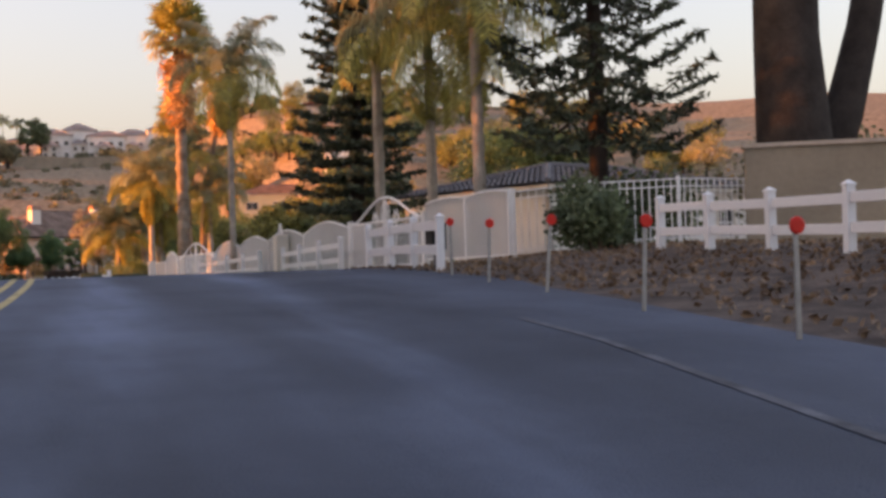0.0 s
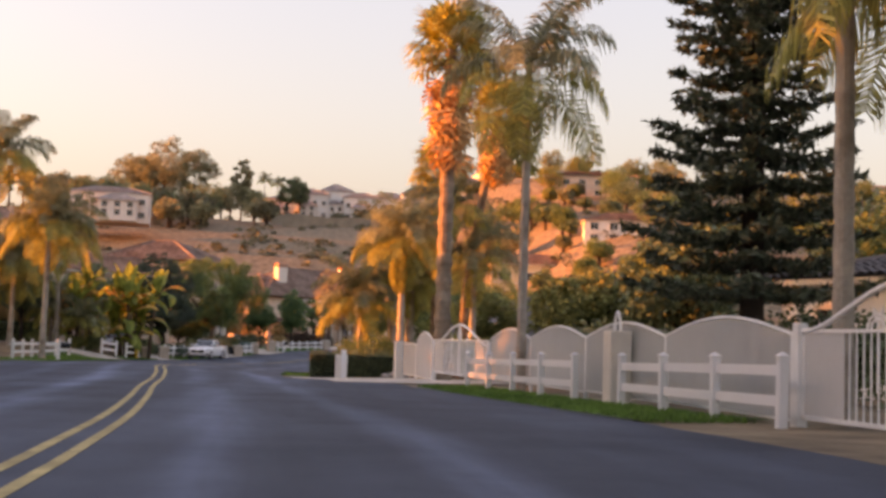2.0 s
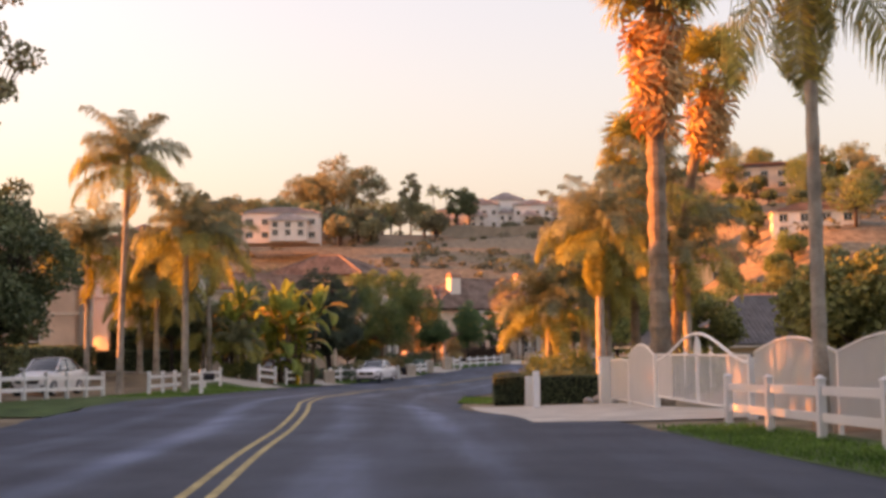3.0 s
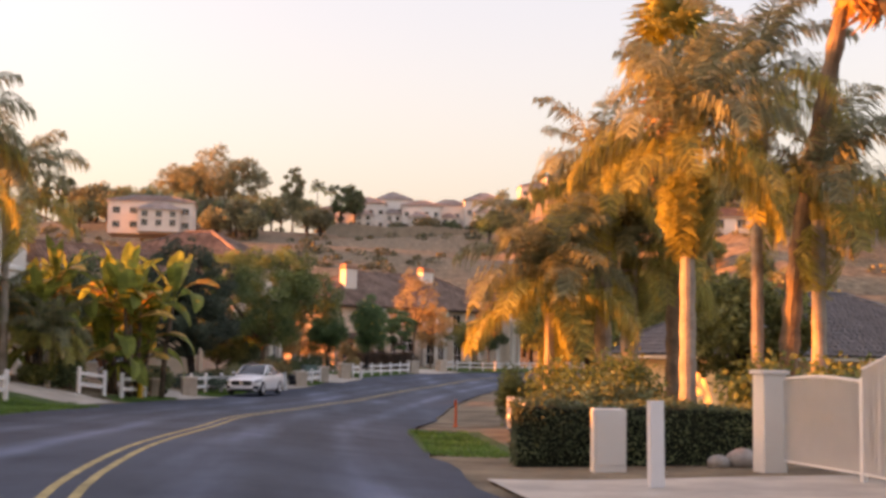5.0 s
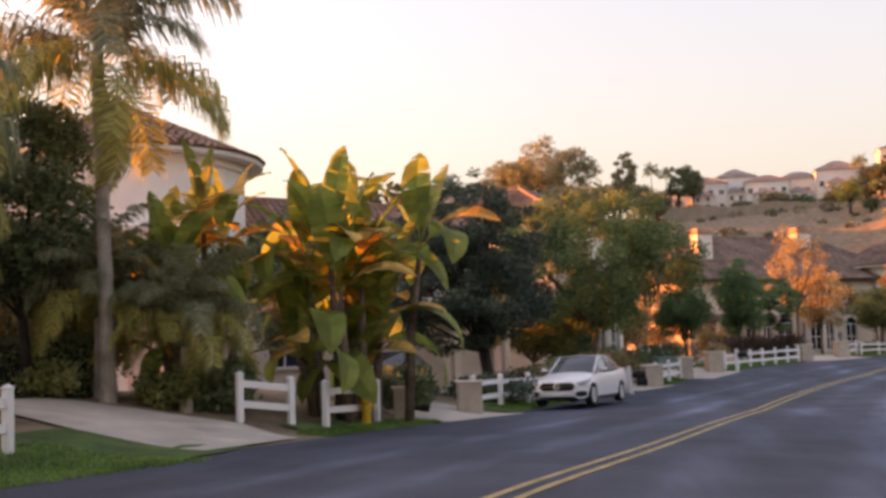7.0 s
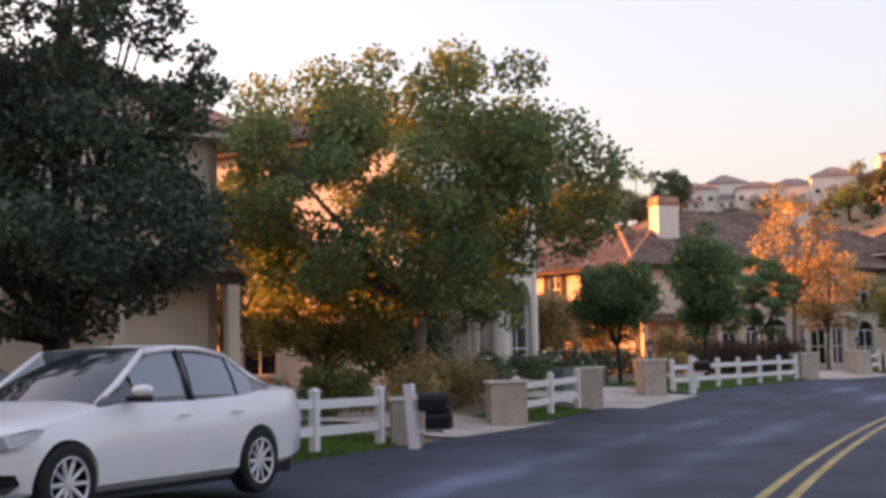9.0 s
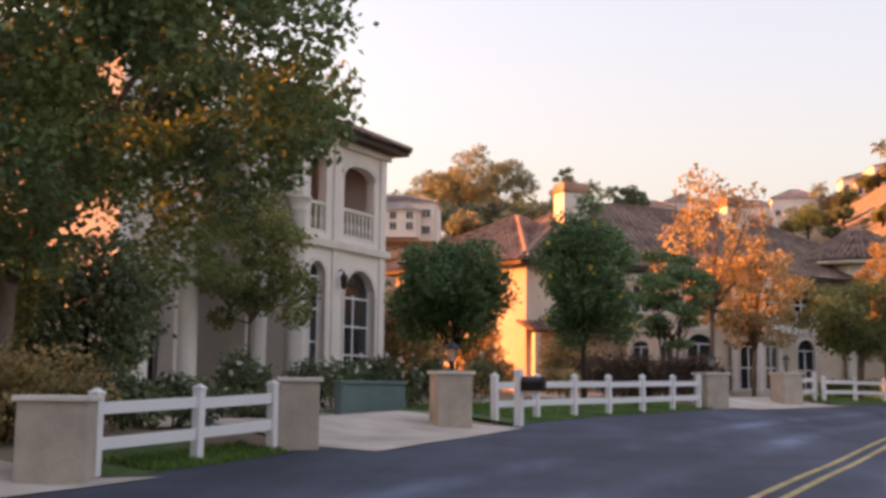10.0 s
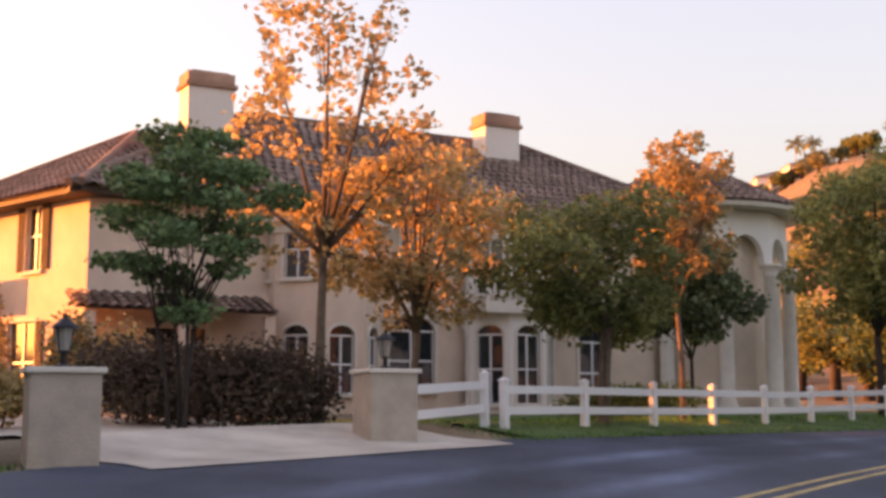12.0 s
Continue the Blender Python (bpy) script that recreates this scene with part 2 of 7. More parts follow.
def glass(name, tint, rough=0.05):
    m = bpy.data.materials.new(name)
    m.use_nodes = True
    b = m.node_tree.nodes["Principled BSDF"]
    b.inputs["Base Color"].default_value = (*tint, 1)
    b.inputs["Roughness"].default_value = rough
    b.inputs["Specular IOR Level"].default_value = 0.9
    return m


M["pane"] = glass("dark_window_glass", (0.02, 0.024, 0.03))
M["windscreen"] = glass("tinted_car_glass", (0.02, 0.03, 0.035), 0.03)
# pale blue base colour stands for sky light in the side windows
M["side_glass"] = glass("sky_tinted_side_glass", (0.17, 0.22, 0.27), 0.04)
M["lamp_glass"] = glass("lantern_glass", (0.35, 0.33, 0.3), 0.2)


# ---- mesh helpers ----
def mesh_object(name, bm, material, parent=None, label="", smooth=False):
    me = bpy.data.meshes.new(name)
    bm.to_mesh(me)
    bm.free()
    return data_object(name, me, material, parent, label, smooth)


def data_object(name, me, material, parent=None, label="", smooth=False):
    if material and not me.materials:
        me.materials.append(material)
    if smooth:
        me.polygons.foreach_set("use_smooth", [True] * len(me.polygons))
    ob = new(name, me)
    if parent:
        ob.parent = parent
    if label:
        tagged(ob, label)
    return ob


def part(name, bm, material, parent, label="", smooth=False):
    return mesh_object(name, bm, material, parent, label, smooth)


def shared(name, me, material, parent, m, label=""):
    ob = data_object(name, me, material, parent, label)
    ob.matrix_basis = m
    return ob


def thing(name, at, rz, label, category, group="", kind=""):
    ob = new(name)
    ob.empty_display_size = 0.2
    ob.matrix_basis = pose(*at, 0, 0, rz)
    return tagged(ob, label, category, group, kind)


def box(bm, x0, y0, z0, x1, y1, z1, bevel=0.0):
    r = bmesh.ops.create_cube(bm, size=1.0)
    vs = r["verts"]
    bmesh.ops.transform(bm, matrix=Matrix.Translation(((x0 + x1) / 2, (y0 + y1) / 2, (z0 + z1) / 2)) @ Matrix.Diagonal((x1 - x0, y1 - y0, z1 - z0, 1)), verts=vs)
    if bevel:
        es = list({e for v in vs for e in v.link_edges})
        bmesh.ops.bevel(bm, geom=es, offset=bevel, segments=2, affect="EDGES", profile=0.6)
    return bm


def tube(bm, pts, radii, sides=8, cap=True):
    pts = [Vector(p) for p in pts]
    rings = []
    for i, p in enumerate(pts):
        d = (pts[min(i + 1, len(pts) - 1)] - pts[max(i - 1, 0)]).normalized()
        a = d.orthogonal().normalized() if abs(d.z) < 0.98 else Vector((1, 0, 0))
        a = (a - d * a.dot(d)).normalized()
        c = d.cross(a)
        rings.append([bm.verts.new(p + (a * math.cos(2 * math.pi * k / sides) + c * math.sin(2 * math.pi * k / sides)) * radii[i]) for k in range(sides)])
    for r0, r1 in zip(rings, rings[1:]):
        off = min(range(sides), key=lambda o: (r0[0].co - r1[o].co).length)
        for k in range(sides):
            bm.faces.new((r0[k], r0[(k + 1) % sides], r1[(k + 1 + off) % sides], r1[(k + off) % sides]))
    if cap:
        bm.faces.new(rings[0][::-1])
        bm.faces.new(rings[-1])
    return bm


def lathe(bm, profile, sides=16, at=(0, 0, 0)):
    rings = [[bm.verts.new((at[0] + r * math.cos(2 * math.pi * k / sides), at[1] + r * math.sin(2 * math.pi * k / sides), at[2] + z)) for k in range(sides)] for r, z in profile]
    for r0, r1 in zip(rings, rings[1:]):
        for k in range(sides):
            bm.faces.new((r0[k], r0[(k + 1) % sides], r1[(k + 1) % sides], r1[k]))
    bm.faces.new(rings[0][::-1])
    bm.faces.new(rings[-1])
    return bm


def quads(name, q):
    """A mesh from an array of quads, n x 4 x 3."""
    n = len(q)
    me = bpy.data.meshes.new(name)
    me.vertices.add(4 * n)
    me.vertices.foreach_set("co", q.astype(np.float32).ravel())
    me.loops.add(4 * n)
    me.loops.foreach_set("vertex_index", np.arange(4 * n, dtype=np.int32))
    me.polygons.add(n)
    me.polygons.foreach_set("loop_start", np.arange(0, 4 * n, 4, dtype=np.int32))
    me.update(calc_edges=True)
    return me


def grid_mesh(name, V):
    """A mesh from a grid of points, rows x columns x 3."""
    r, c = V.shape[:2]
    idx = np.arange(r * c).reshape(r, c)
    f = np.stack([idx[:-1, :-1], idx[:-1, 1:], idx[1:, 1:], idx[1:, :-1]], -1).reshape(-1, 4)
    me = bpy.data.meshes.new(name)
    me.from_pydata(V.reshape(-1, 3).tolist(), [], f.tolist())
    me.polygons.foreach_set("use_smooth", [True] * len(me.polygons))
    return me


# ---- the ground: gentle crest and dip along the street, hill beyond ----
LINE = [(-6.0, -60), (-3.6, -20), (-2.0, 0), (-0.1, 15), (0.75, 24), (1.05, 32), (0.95, 39), (0.5, 47), (0.02, 54), (-0.38, 62), (-0.78, 68), (-1.3, 74), (-1.45, 81), (-1.15, 89), (-0.78, 96), (0.75, 104.5), (3.0, 117), (6.4, 132.5), (10.2, 145.5), (14.8, 158), (22, 171), (34, 185), (52, 198), (80, 210), (130, 220)]
ROAD_Z = [(-60, -2.2), (-20, -1.4), (6, -0.6), (11, -0.3), (15, 0.0), (20, 0.25), (25, 0.46), (30, 0.62), (36, 0.6), (48, 0.42), (60, 0.28), (72, 0.32), (79, 0.23), (88, 0.03), (100, -0.15), (110, -0.27), (119, -0.4), (133, -0.33), (146, -0.17), (152, 0.0), (160, 0.15), (170, 0.33), (180, 0.43), (200, 0.5), (240, 0.8)]


def road_z(y):
    return np.interp(y, [p[0] for p in ROAD_Z], [p[1] for p in ROAD_Z])


def catmull(pts, step=1.5):
    P = [np.array(p, float) for p in pts]
    P = [2 * P[0] - P[1], *P, 2 * P[-1] - P[-2]]
    out = []
    for i in range(1, len(P) - 2):
        n = max(2, int(np.linalg.norm(P[i + 1] - P[i]) / step))
        for k in range(n):
            t = k / n
            out.append(0.5 * (2 * P[i] + (P[i + 1] - P[i - 1]) * t + (2 * P[i - 1] - 5 * P[i] + 4 * P[i + 1] - P[i + 2]) * t * t + (3 * P[i] - P[i - 1] - 3 * P[i + 1] + P[i + 2]) * t ** 3))
    out.append(P[-2])
    return np.array(out)


CL = catmull(LINE)
TAN = np.gradient(CL, axis=0)
TAN /= np.linalg.norm(TAN, axis=1)[:, None]
NRM = np.stack([TAN[:, 1], -TAN[:, 0]], 1)          # to the right of the way ahead


def right_width(y):
    return np.interp(y, [0, 10, 15, 20, 30, 38, 56, 62, 67, 75, 95, 240], [7.4, 6.5, 6.2, 6.35, 6.8, 7.4, 7.5, 7.2, 5.6, 4.9, 5.0, 5.2])


def left_width(y):
    return np.interp(y, [95, 104, 162, 172], [6.3, 7.3, 7.4, 6.5])


def lateral(x, y):
    """Signed distance from the centre line (right is positive), for arrays, and the place along it."""
    x, y = np.atleast_1d(x).astype(float), np.atleast_1d(y).astype(float)
    sub = CL[::2]
    d2 = (x[:, None] - sub[None, :, 0]) ** 2 + (y[:, None] - sub[None, :, 1]) ** 2
    i = d2.argmin(1) * 2
    ahead = np.clip((x - CL[i, 0]) * TAN[i, 0] + (y - CL[i, 1]) * TAN[i, 1], -2, 2)
    return (x - CL[i, 0]) * NRM[i, 0] + (y - CL[i, 1]) * NRM[i, 1], CL[i, 1] + ahead * TAN[i, 1]


def smooth(a, b, v):
    t = np.clip((v - a) / (b - a), 0, 1)
    return t * t * (3 - 2 * t)


def ground_z(x, y):
    x, y = np.atleast_1d(x).astype(float), np.atleast_1d(y).astype(float)
    s, ys = lateral(x, y)
    z = road_z(ys)
    # the carriageway leans to the right before the driveway gates
    z = z - 0.36 * smooth(0.3, 6.5, s) * smooth(62, 74, ys) * (1 - smooth(104, 118, ys))
    left = np.clip(-s - left_width(ys), 0, None)
    # and lifts towards the left verge before the mansion
    z = z + 0.19 * smooth(1.5, 7.2, -s) * smooth(136, 146, ys) * (1 - smooth(166, 182, ys)) * (1 - smooth(2.0, 5.0, left))
    right = np.clip(s - right_width(ys), 0, None)
    z = z + 0.7 * smooth(0.8, 6.5, left) * smooth(98, 106, y) * (1 - smooth(118, 126, y))
    z = z + 0.28 * smooth(0.0, 2.5, left) * smooth(85, 120, y) + 0.5 * smooth(4, 30, left)
    z = z + smooth(0.0, 6.5, right) * (0.22 * (1 - smooth(28, 38, y)) + 0.12) + 0.4 * smooth(8, 30, right)
    far = np.hypot(np.clip(np.abs(x) - 60, 0, None), np.clip(y - 225, 0, None))
    # the hill with houses, and its shoulder to the right
    z = z + 46 * smooth(235, 520, y + 0.05 * np.abs(x)) * (1 - 0.55 * smooth(90, 330, -x)) + 20 * smooth(25, 70, x - 0.06 * y) * smooth(195, 300, y)
    z = z + 10 * smooth(120, 420, x) + 1.2 * np.sin(x * 0.045 + 1.3) * np.sin(y * 0.037) * smooth(240, 330, y)
    z = z + 40 * smooth(600, 1500, np.hypot(x, y)) * smooth(0, 400, y)
    return z


def gz(x, y):
    return float(ground_z(x, y)[0])


axx = np.concatenate([-np.geomspace(3000, 45, 34), np.arange(-44, 44.1, 1.0), np.geomspace(45, 3000, 34)])
ayy = np.concatenate([-np.geomspace(2500, 21, 18), np.arange(-20, 215, 1.25), np.arange(215, 700, 12), np.geomspace(705, 3500, 16)])
GX, GY = np.meshgrid(axx, ayy)
GZ = ground_z(GX.ravel(), GY.ravel()).reshape(GX.shape)
S_, YS_ = lateral(GX.ravel(), GY.ravel())
inside = np.minimum(S_ + left_width(YS_), right_width(YS_) - S_).reshape(GX.shape)
GZ = GZ - 0.02 - 0.4 * smooth(0.0, 1.6, inside)
GZ = GZ - 0.12 * ((S_ > 4) & (S_ < 15) & (GY.ravel() > -9) & (GY.ravel() < 31)).reshape(GX.shape)
ground = data_object("ground", grid_mesh("ground", np.stack([GX, GY, GZ], -1)), M["earth"])
tagged(ground, "dry brown earth rising to a hill behind the houses", "ground", kind="structure")


def strip(name, rows, material, label, category, cols=9, lift=0.0):
    """A sheet between two lines: rows of (left point, right point), lying on the ground."""
    V = np.zeros((len(rows), cols, 3))
    for i, (a, b) in enumerate(rows):
        for k in range(cols):
            V[i, k, :2] = np.array(a) + (np.array(b) - np.array(a)) * k / (cols - 1)
    V[..., 2] = ground_z(V[..., 0].ravel(), V[..., 1].ravel()).reshape(V.shape[:2]) + lift
    return tagged(data_object(name, grid_mesh(name, V), material), label, category, kind="structure")


# road sheet, with slightly ragged edges
rows = []
jit = np.random.default_rng(3)
for p, n in zip(CL, NRM):
    rows.append((p - n * (float(left_width(p[1])) + 0.12 * jit.standard_normal()), p + n * (float(right_width(p[1])) + 0.10 * jit.standard_normal())))
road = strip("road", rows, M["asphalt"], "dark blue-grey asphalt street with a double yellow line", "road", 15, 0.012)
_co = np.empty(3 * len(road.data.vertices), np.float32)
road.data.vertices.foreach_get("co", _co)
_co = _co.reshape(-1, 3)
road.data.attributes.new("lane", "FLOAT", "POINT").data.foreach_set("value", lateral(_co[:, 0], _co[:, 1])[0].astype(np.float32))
for side in (-0.15, 0.15):
    k = (CL[:, 1] > -30)
    strip("road_marking", [(p + n * (side - 0.055), p + n * (side + 0.055)) for p, n in zip(CL[k], NRM[k])], M["yellow"], "worn yellow centre line on the asphalt", "road marking", 2, 0.018)
k = (CL[:, 1] > 9) & (CL[:, 1] < 17)
strip("road_marking", [(p + n * 4.75, p + n * 4.83) for p, n in zip(CL[k], NRM[k])], M["white_line"], "faded white edge line on the asphalt", "road marking", 2, 0.018)


# ---- fences, pillars, posts ----
def solid(name, *boxes, bevel=0.008):
    bm = bmesh.new()
    for b in boxes:
        box(bm, *b, bevel=bevel)
    me = bpy.data.meshes.new(name)
    bm.to_mesh(me)
    bm.free()
    return me


def post_mesh(name, w, h):
    bm = bmesh.new()
    box(bm, -w / 2, -w / 2, -0.25, w / 2, w / 2, h - 0.05, bevel=0.006)
    me = bpy.data.meshes.new(name)
    bm.to_mesh(me)
    bm.free()
    return me


def cap_mesh(name, w):
    bm = bmesh.new()
    box(bm, -w * 0.6, -w * 0.6, 0, w * 0.6, w * 0.6, 0.025, bevel=0.005)
    r = bmesh.ops.create_cone(bm, segments=4, radius1=w * 0.78, radius2=0.02, depth=0.05, cap_ends=True)
    bmesh.ops.transform(bm, matrix=Matrix.Translation((0, 0, 0.05)) @ Matrix.Rotation(math.pi / 4, 4, "Z"), verts=r["verts"])
    me = bpy.data.meshes.new(name)
    bm.to_mesh(me)
    bm.free()
    return me


POST_W = 0.135
CAP = cap_mesh("post_cap", POST_W)
POSTS = {}


def rail_fence(pts, h=1.04, rails=(0.38, 0.80), label="white vinyl two-rail fence with square capped posts", base=None, group="white rail fences", rail_h=0.15):
    """Posts at pts (x, y), rails between them."""
    x0, y0 = pts[0]
    z0 = gz(x0, y0) if base is None else base[0]
    f = thing("rail_fence", (x0, y0, z0), 0, label, "fence", group)
    zs = [gz(x, y) if base is None else base[0] + (base[1] - base[0]) * i / (len(pts) - 1) for i, (x, y) in enumerate(pts)]
    if h not in POSTS:
        POSTS[h] = post_mesh("post", POST_W, h)
    for i, ((x, y), z) in enumerate(zip(pts, zs)):
        q = pts[min(i + 1, len(pts) - 1)]
        r = pts[max(i - 1, 0)]
        ang = math.degrees(math.atan2(q[1] - r[1], q[0] - r[0]))
        p = shared("post", POSTS[h], M["vinyl"], f, pose(x - x0, y - y0, z - z0, rng.uniform(-0.8, 0.8), rng.uniform(-0.8, 0.8), ang))
        shared("cap", CAP, M["vinyl"], p, pose(0, 0, h - 0.05))
    for (a, za), (b, zb) in zip(zip(pts, zs), list(zip(pts, zs))[1:]):
        L = math.hypot(b[0] - a[0], b[1] - a[1])
        ang = math.degrees(math.atan2(b[1] - a[1], b[0] - a[0]))
        tilt = math.degrees(math.atan2(zb - za, L))
        for rz in rails:
            bm = bmesh.new()
            box(bm, 0.02, -0.022, -rail_h / 2, L - 0.02, 0.022, rail_h / 2, bevel=0.006)
            ob = part("rail", bm, M["vinyl"], f)
            ob.matrix_basis = pose(a[0] - x0, a[1] - y0, za - z0 + rz + rng.uniform(-0.012, 0.012), 0, -tilt, ang)
    return f


def along(a, b, n):
    return [(a[0] + (b[0] - a[0]) * i / n, a[1] + (b[1] - a[1]) * i / n) for i in range(n + 1)]


def lantern(x, y, z, rz):
    t = thing("pillar_lantern", (x, y, z), rz, "dark metal lantern with glass sides on a pillar", "lantern", "pillar lanterns")
    bm = bmesh.new()
    lathe(bm, [(0.10, 0.0), (0.10, 0.03), (0.04, 0.05), (0.035, 0.16), (0.07, 0.18), (0.07, 0.2)], 10)
    part("stem", bm, M["black"], t)
    bm = bmesh.new()
    for k in range(4):
        a = k * math.pi / 2 + math.pi / 4
        tube(bm, [(0.085 * math.cos(a), 0.085 * math.sin(a), 0.2), (0.13 * math.cos(a), 0.13 * math.sin(a), 0.46)], [0.01, 0.01], 5)
    part("frame", bm, M["black"], t)
    bm = bmesh.new()
    lathe(bm, [(0.075, 0.2), (0.12, 0.46)], 4)
    part("glass", bm, M["lamp_glass"], t)
    bm = bmesh.new()
    lathe(bm, [(0.17, 0.46), (0.15, 0.49), (0.06, 0.56), (0.03, 0.58), (0.03, 0.61), (0.005, 0.64)], 12)
    part("roof", bm, M["black"], t)


def pillar(x, y, rz, w=0.75, h=1.12, lamp=False, label="tan stucco gate pillar with a flat cap"):
    z = gz(x, y)
    t = thing("gate_pillar", (x, y, z), rz, label, "pillar", "driveway pillars")
    bm = bmesh.new()
    box(bm, -w / 2, -w / 2, -0.3, w / 2, w / 2, h - 0.07, bevel=0.02)
    part("shaft", bm, M["pillar"], t)
    bm = bmesh.new()
    box(bm, -w / 2 - 0.05, -w / 2 - 0.05, h - 0.07, w / 2 + 0.05, w / 2 + 0.05, h, bevel=0.02)
    part("cap", bm, M["trim"], t)
    if lamp:
        lantern(x, y, z + h, rz)


def mailbox_post(x, y, rz, h=1.1, w=0.16, lean=0.0, boxes=1, label="black mailbox on a white square post"):
    z = gz(x, y)
    t = thing("mailbox", (x, y, z), rz, label, "mailbox", "mailboxes")
    bm = bmesh.new()
    box(bm, -w / 2, -w / 2, -0.2, w / 2, w / 2, h, bevel=0.012)
    p = part("post", bm, M["vinyl"], t)
    p.rotation_euler = (0, radians(lean), 0)
    for k in range(boxes):
        z0 = h - 0.46 - 0.30 * k
        bm = bmesh.new()
        prof = [(-0.13, 0), (-0.13, 0.19), (-0.09, 0.27), (0, 0.31), (0.09, 0.27), (0.13, 0.19), (0.13, 0)]
        a = [bm.verts.new((0.10 + 0.12 * k, px, z0 + pz)) for px, pz in prof]
        b = [bm.verts.new((0.56 + 0.06 * k, px, z0 + pz)) for px, pz in prof]
        bm.faces.new(a)
        bm.faces.new(b[::-1])
        for i in range(len(prof)):
            j = (i + 1) % len(prof)
            bm.faces.new((a[i], b[i], b[j], a[j]))
        bx = part("letter_box", bm, M["black"], t)
        bm = bmesh.new()
        box(bm, 0.0, -0.05, z0 - 0.06, 0.5, 0.05, z0 - 0.01, bevel=0.006)
        part("arm", bm, M["vinyl"], t)
        bm = bmesh.new()
        box(bm, 0.55 + 0.06 * k, -0.11, z0 + 0.02, 0.585 + 0.06 * k, 0.11, z0 + 0.24, bevel=0.01)
        part("flap", bm, M["black"], bx)
    return t


# left verge
rail_fence(along((-12.2, 72.5), (-11.5, 87.9), 7))
rail_fence([(-9.95, 89.6), (-9.98, 92.4), (-9.95, 94.9), (-9.78, 97.31), (-9.44, 99.71), (-9.05, 102.1)])
mailbox_post(-7.9, 90.9, 20, 1.12)
rail_fence([(-8.1, 109.85), (-7.24, 110.76)], label="short white vinyl fence panel beside the driveway")
rail_fence([(-6.63, 111.38), (-6.05, 113.9)], label="short white vinyl fence panel behind the hydrant")
rail_fence([(-4.75, 121.0), (-4.25, 123.4), (-3.6, 125.6), (-2.95, 127.75), (-2.33, 129.8), (-1.71, 131.83), (-1.11, 133.88)])
rail_fence([(0.55, 140.6), (1.15, 142.6), (1.7, 144.4)])
rail_fence([(4.25, 153.03), (5.05, 154.82), (5.86, 156.63), (6.7, 158.53), (7.61, 160.57), (8.52, 162.62), (9.4, 164.59)])
rail_fence([(13.2, 171.5), (14.37, 174.2)])
rail_fence(along((14.73, 174.3), (34.5, 200.5), 13), h=0.95, rails=(0.35, 0.74), label="lower white vinyl two-rail fence along the lawn")
pillar(-5.75, 115.6, 14, 0.5, 0.85)
pillar(-4.75, 120.2, 14, 0.7, 0.95)
pillar(-0.72, 134.3, 16, 0.55, 0.86)
pillar(0.40, 139.9, 16, 0.8, 1.0)
pillar(1.95, 144.9, 20, 0.62, 1.1)
pillar(3.55, 150.95, 22, 0.72, 1.12, True)
pillar(9.87, 165.65, 28, 0.8, 1.12, True)
pillar(12.93, 171.2, 30, 0.8, 1.12, True)
mailbox_post(-0.36, 133.2, -8, 1.1, lean=-5, boxes=2)
mailbox_post(4.84, 152.15, -22, 1.2)

# right verge
rail_fence([(7.85, 26.7), (8.1, 28.9), (8.27, 30.9), (8.4, 32.95)], h=0.98, rails=(0.36, 0.78), rail_h=0.17)
rail_fence([(12.12, 26.53), (11.97, 24.62), (11.86, 22.7), (11.62, 20.55), (11.35, 18.4), (11.0, 16.2)], h=1.02, base=(0.74, 0.42))
rail_fence(along((9.8, 40.7), (9.7, 48.0), 3))
rail_fence(along((9.40, 50.5), (8.7, 60.3), 4))
rail_fence([(7.0, 89.2), (7.0, 91.4), (7.1, 93.6), (7.25, 95.8), (7.5, 98.0)], h=1.0)
mailbox_post(6.08, 76.2, 90, 1.22, 0.2, 3, 0, "white square post, slightly leaning, at the driveway")


# ---- plants ----
def leaf_quads(centres, size, slim=0.36):
    """Folded leaves: two quads each, at the given centres."""
    n = len(centres)
    d = nrg.standard_normal((n, 3))
    d[:, 2] *= 0.7
    d /= np.linalg.norm(d, axis=1)[:, None]
    s = nrg.standard_normal((n, 3))
    s -= d * (s * d).sum(1)[:, None]
    s /= np.linalg.norm(s, axis=1)[:, None]
    nn = np.cross(d, s)
    L = size * (0.7 + 0.6 * nrg.random(n))[:, None]
    W = L * slim
    base, tip, mid = centres - d * L / 2, centres + d * L / 2, centres
    fold = nn * W * 0.25
    q1 = np.stack([base, mid - s * W + fold, tip, mid], 1)
    return np.concatenate([q1, np.stack([base, mid, tip, mid + s * W + fold], 1)])


def crown_points(blobs, n, shell=0.4):
    """Points in a set of ellipsoid clumps (x, y, z, rx, ry, rz), denser towards their skins."""
    vol = np.array([b[3] * b[4] * b[5] for b in blobs]) ** 0.75
    cnt = np.maximum(1, (n * vol / vol.sum()).astype(int))
    out = []
    for b, c in zip(blobs, cnt):
        d = nrg.standard_normal((c, 3))
        d /= np.linalg.norm(d, axis=1)[:, None]
        r = (shell + (1 - shell) * nrg.random(c) ** 0.7)[:, None] * (1 + 0.12 * nrg.standard_normal((c, 1)))
        out.append(np.array(b[:3]) + d * r * np.array(b[3:]))
    return np.concatenate(out)


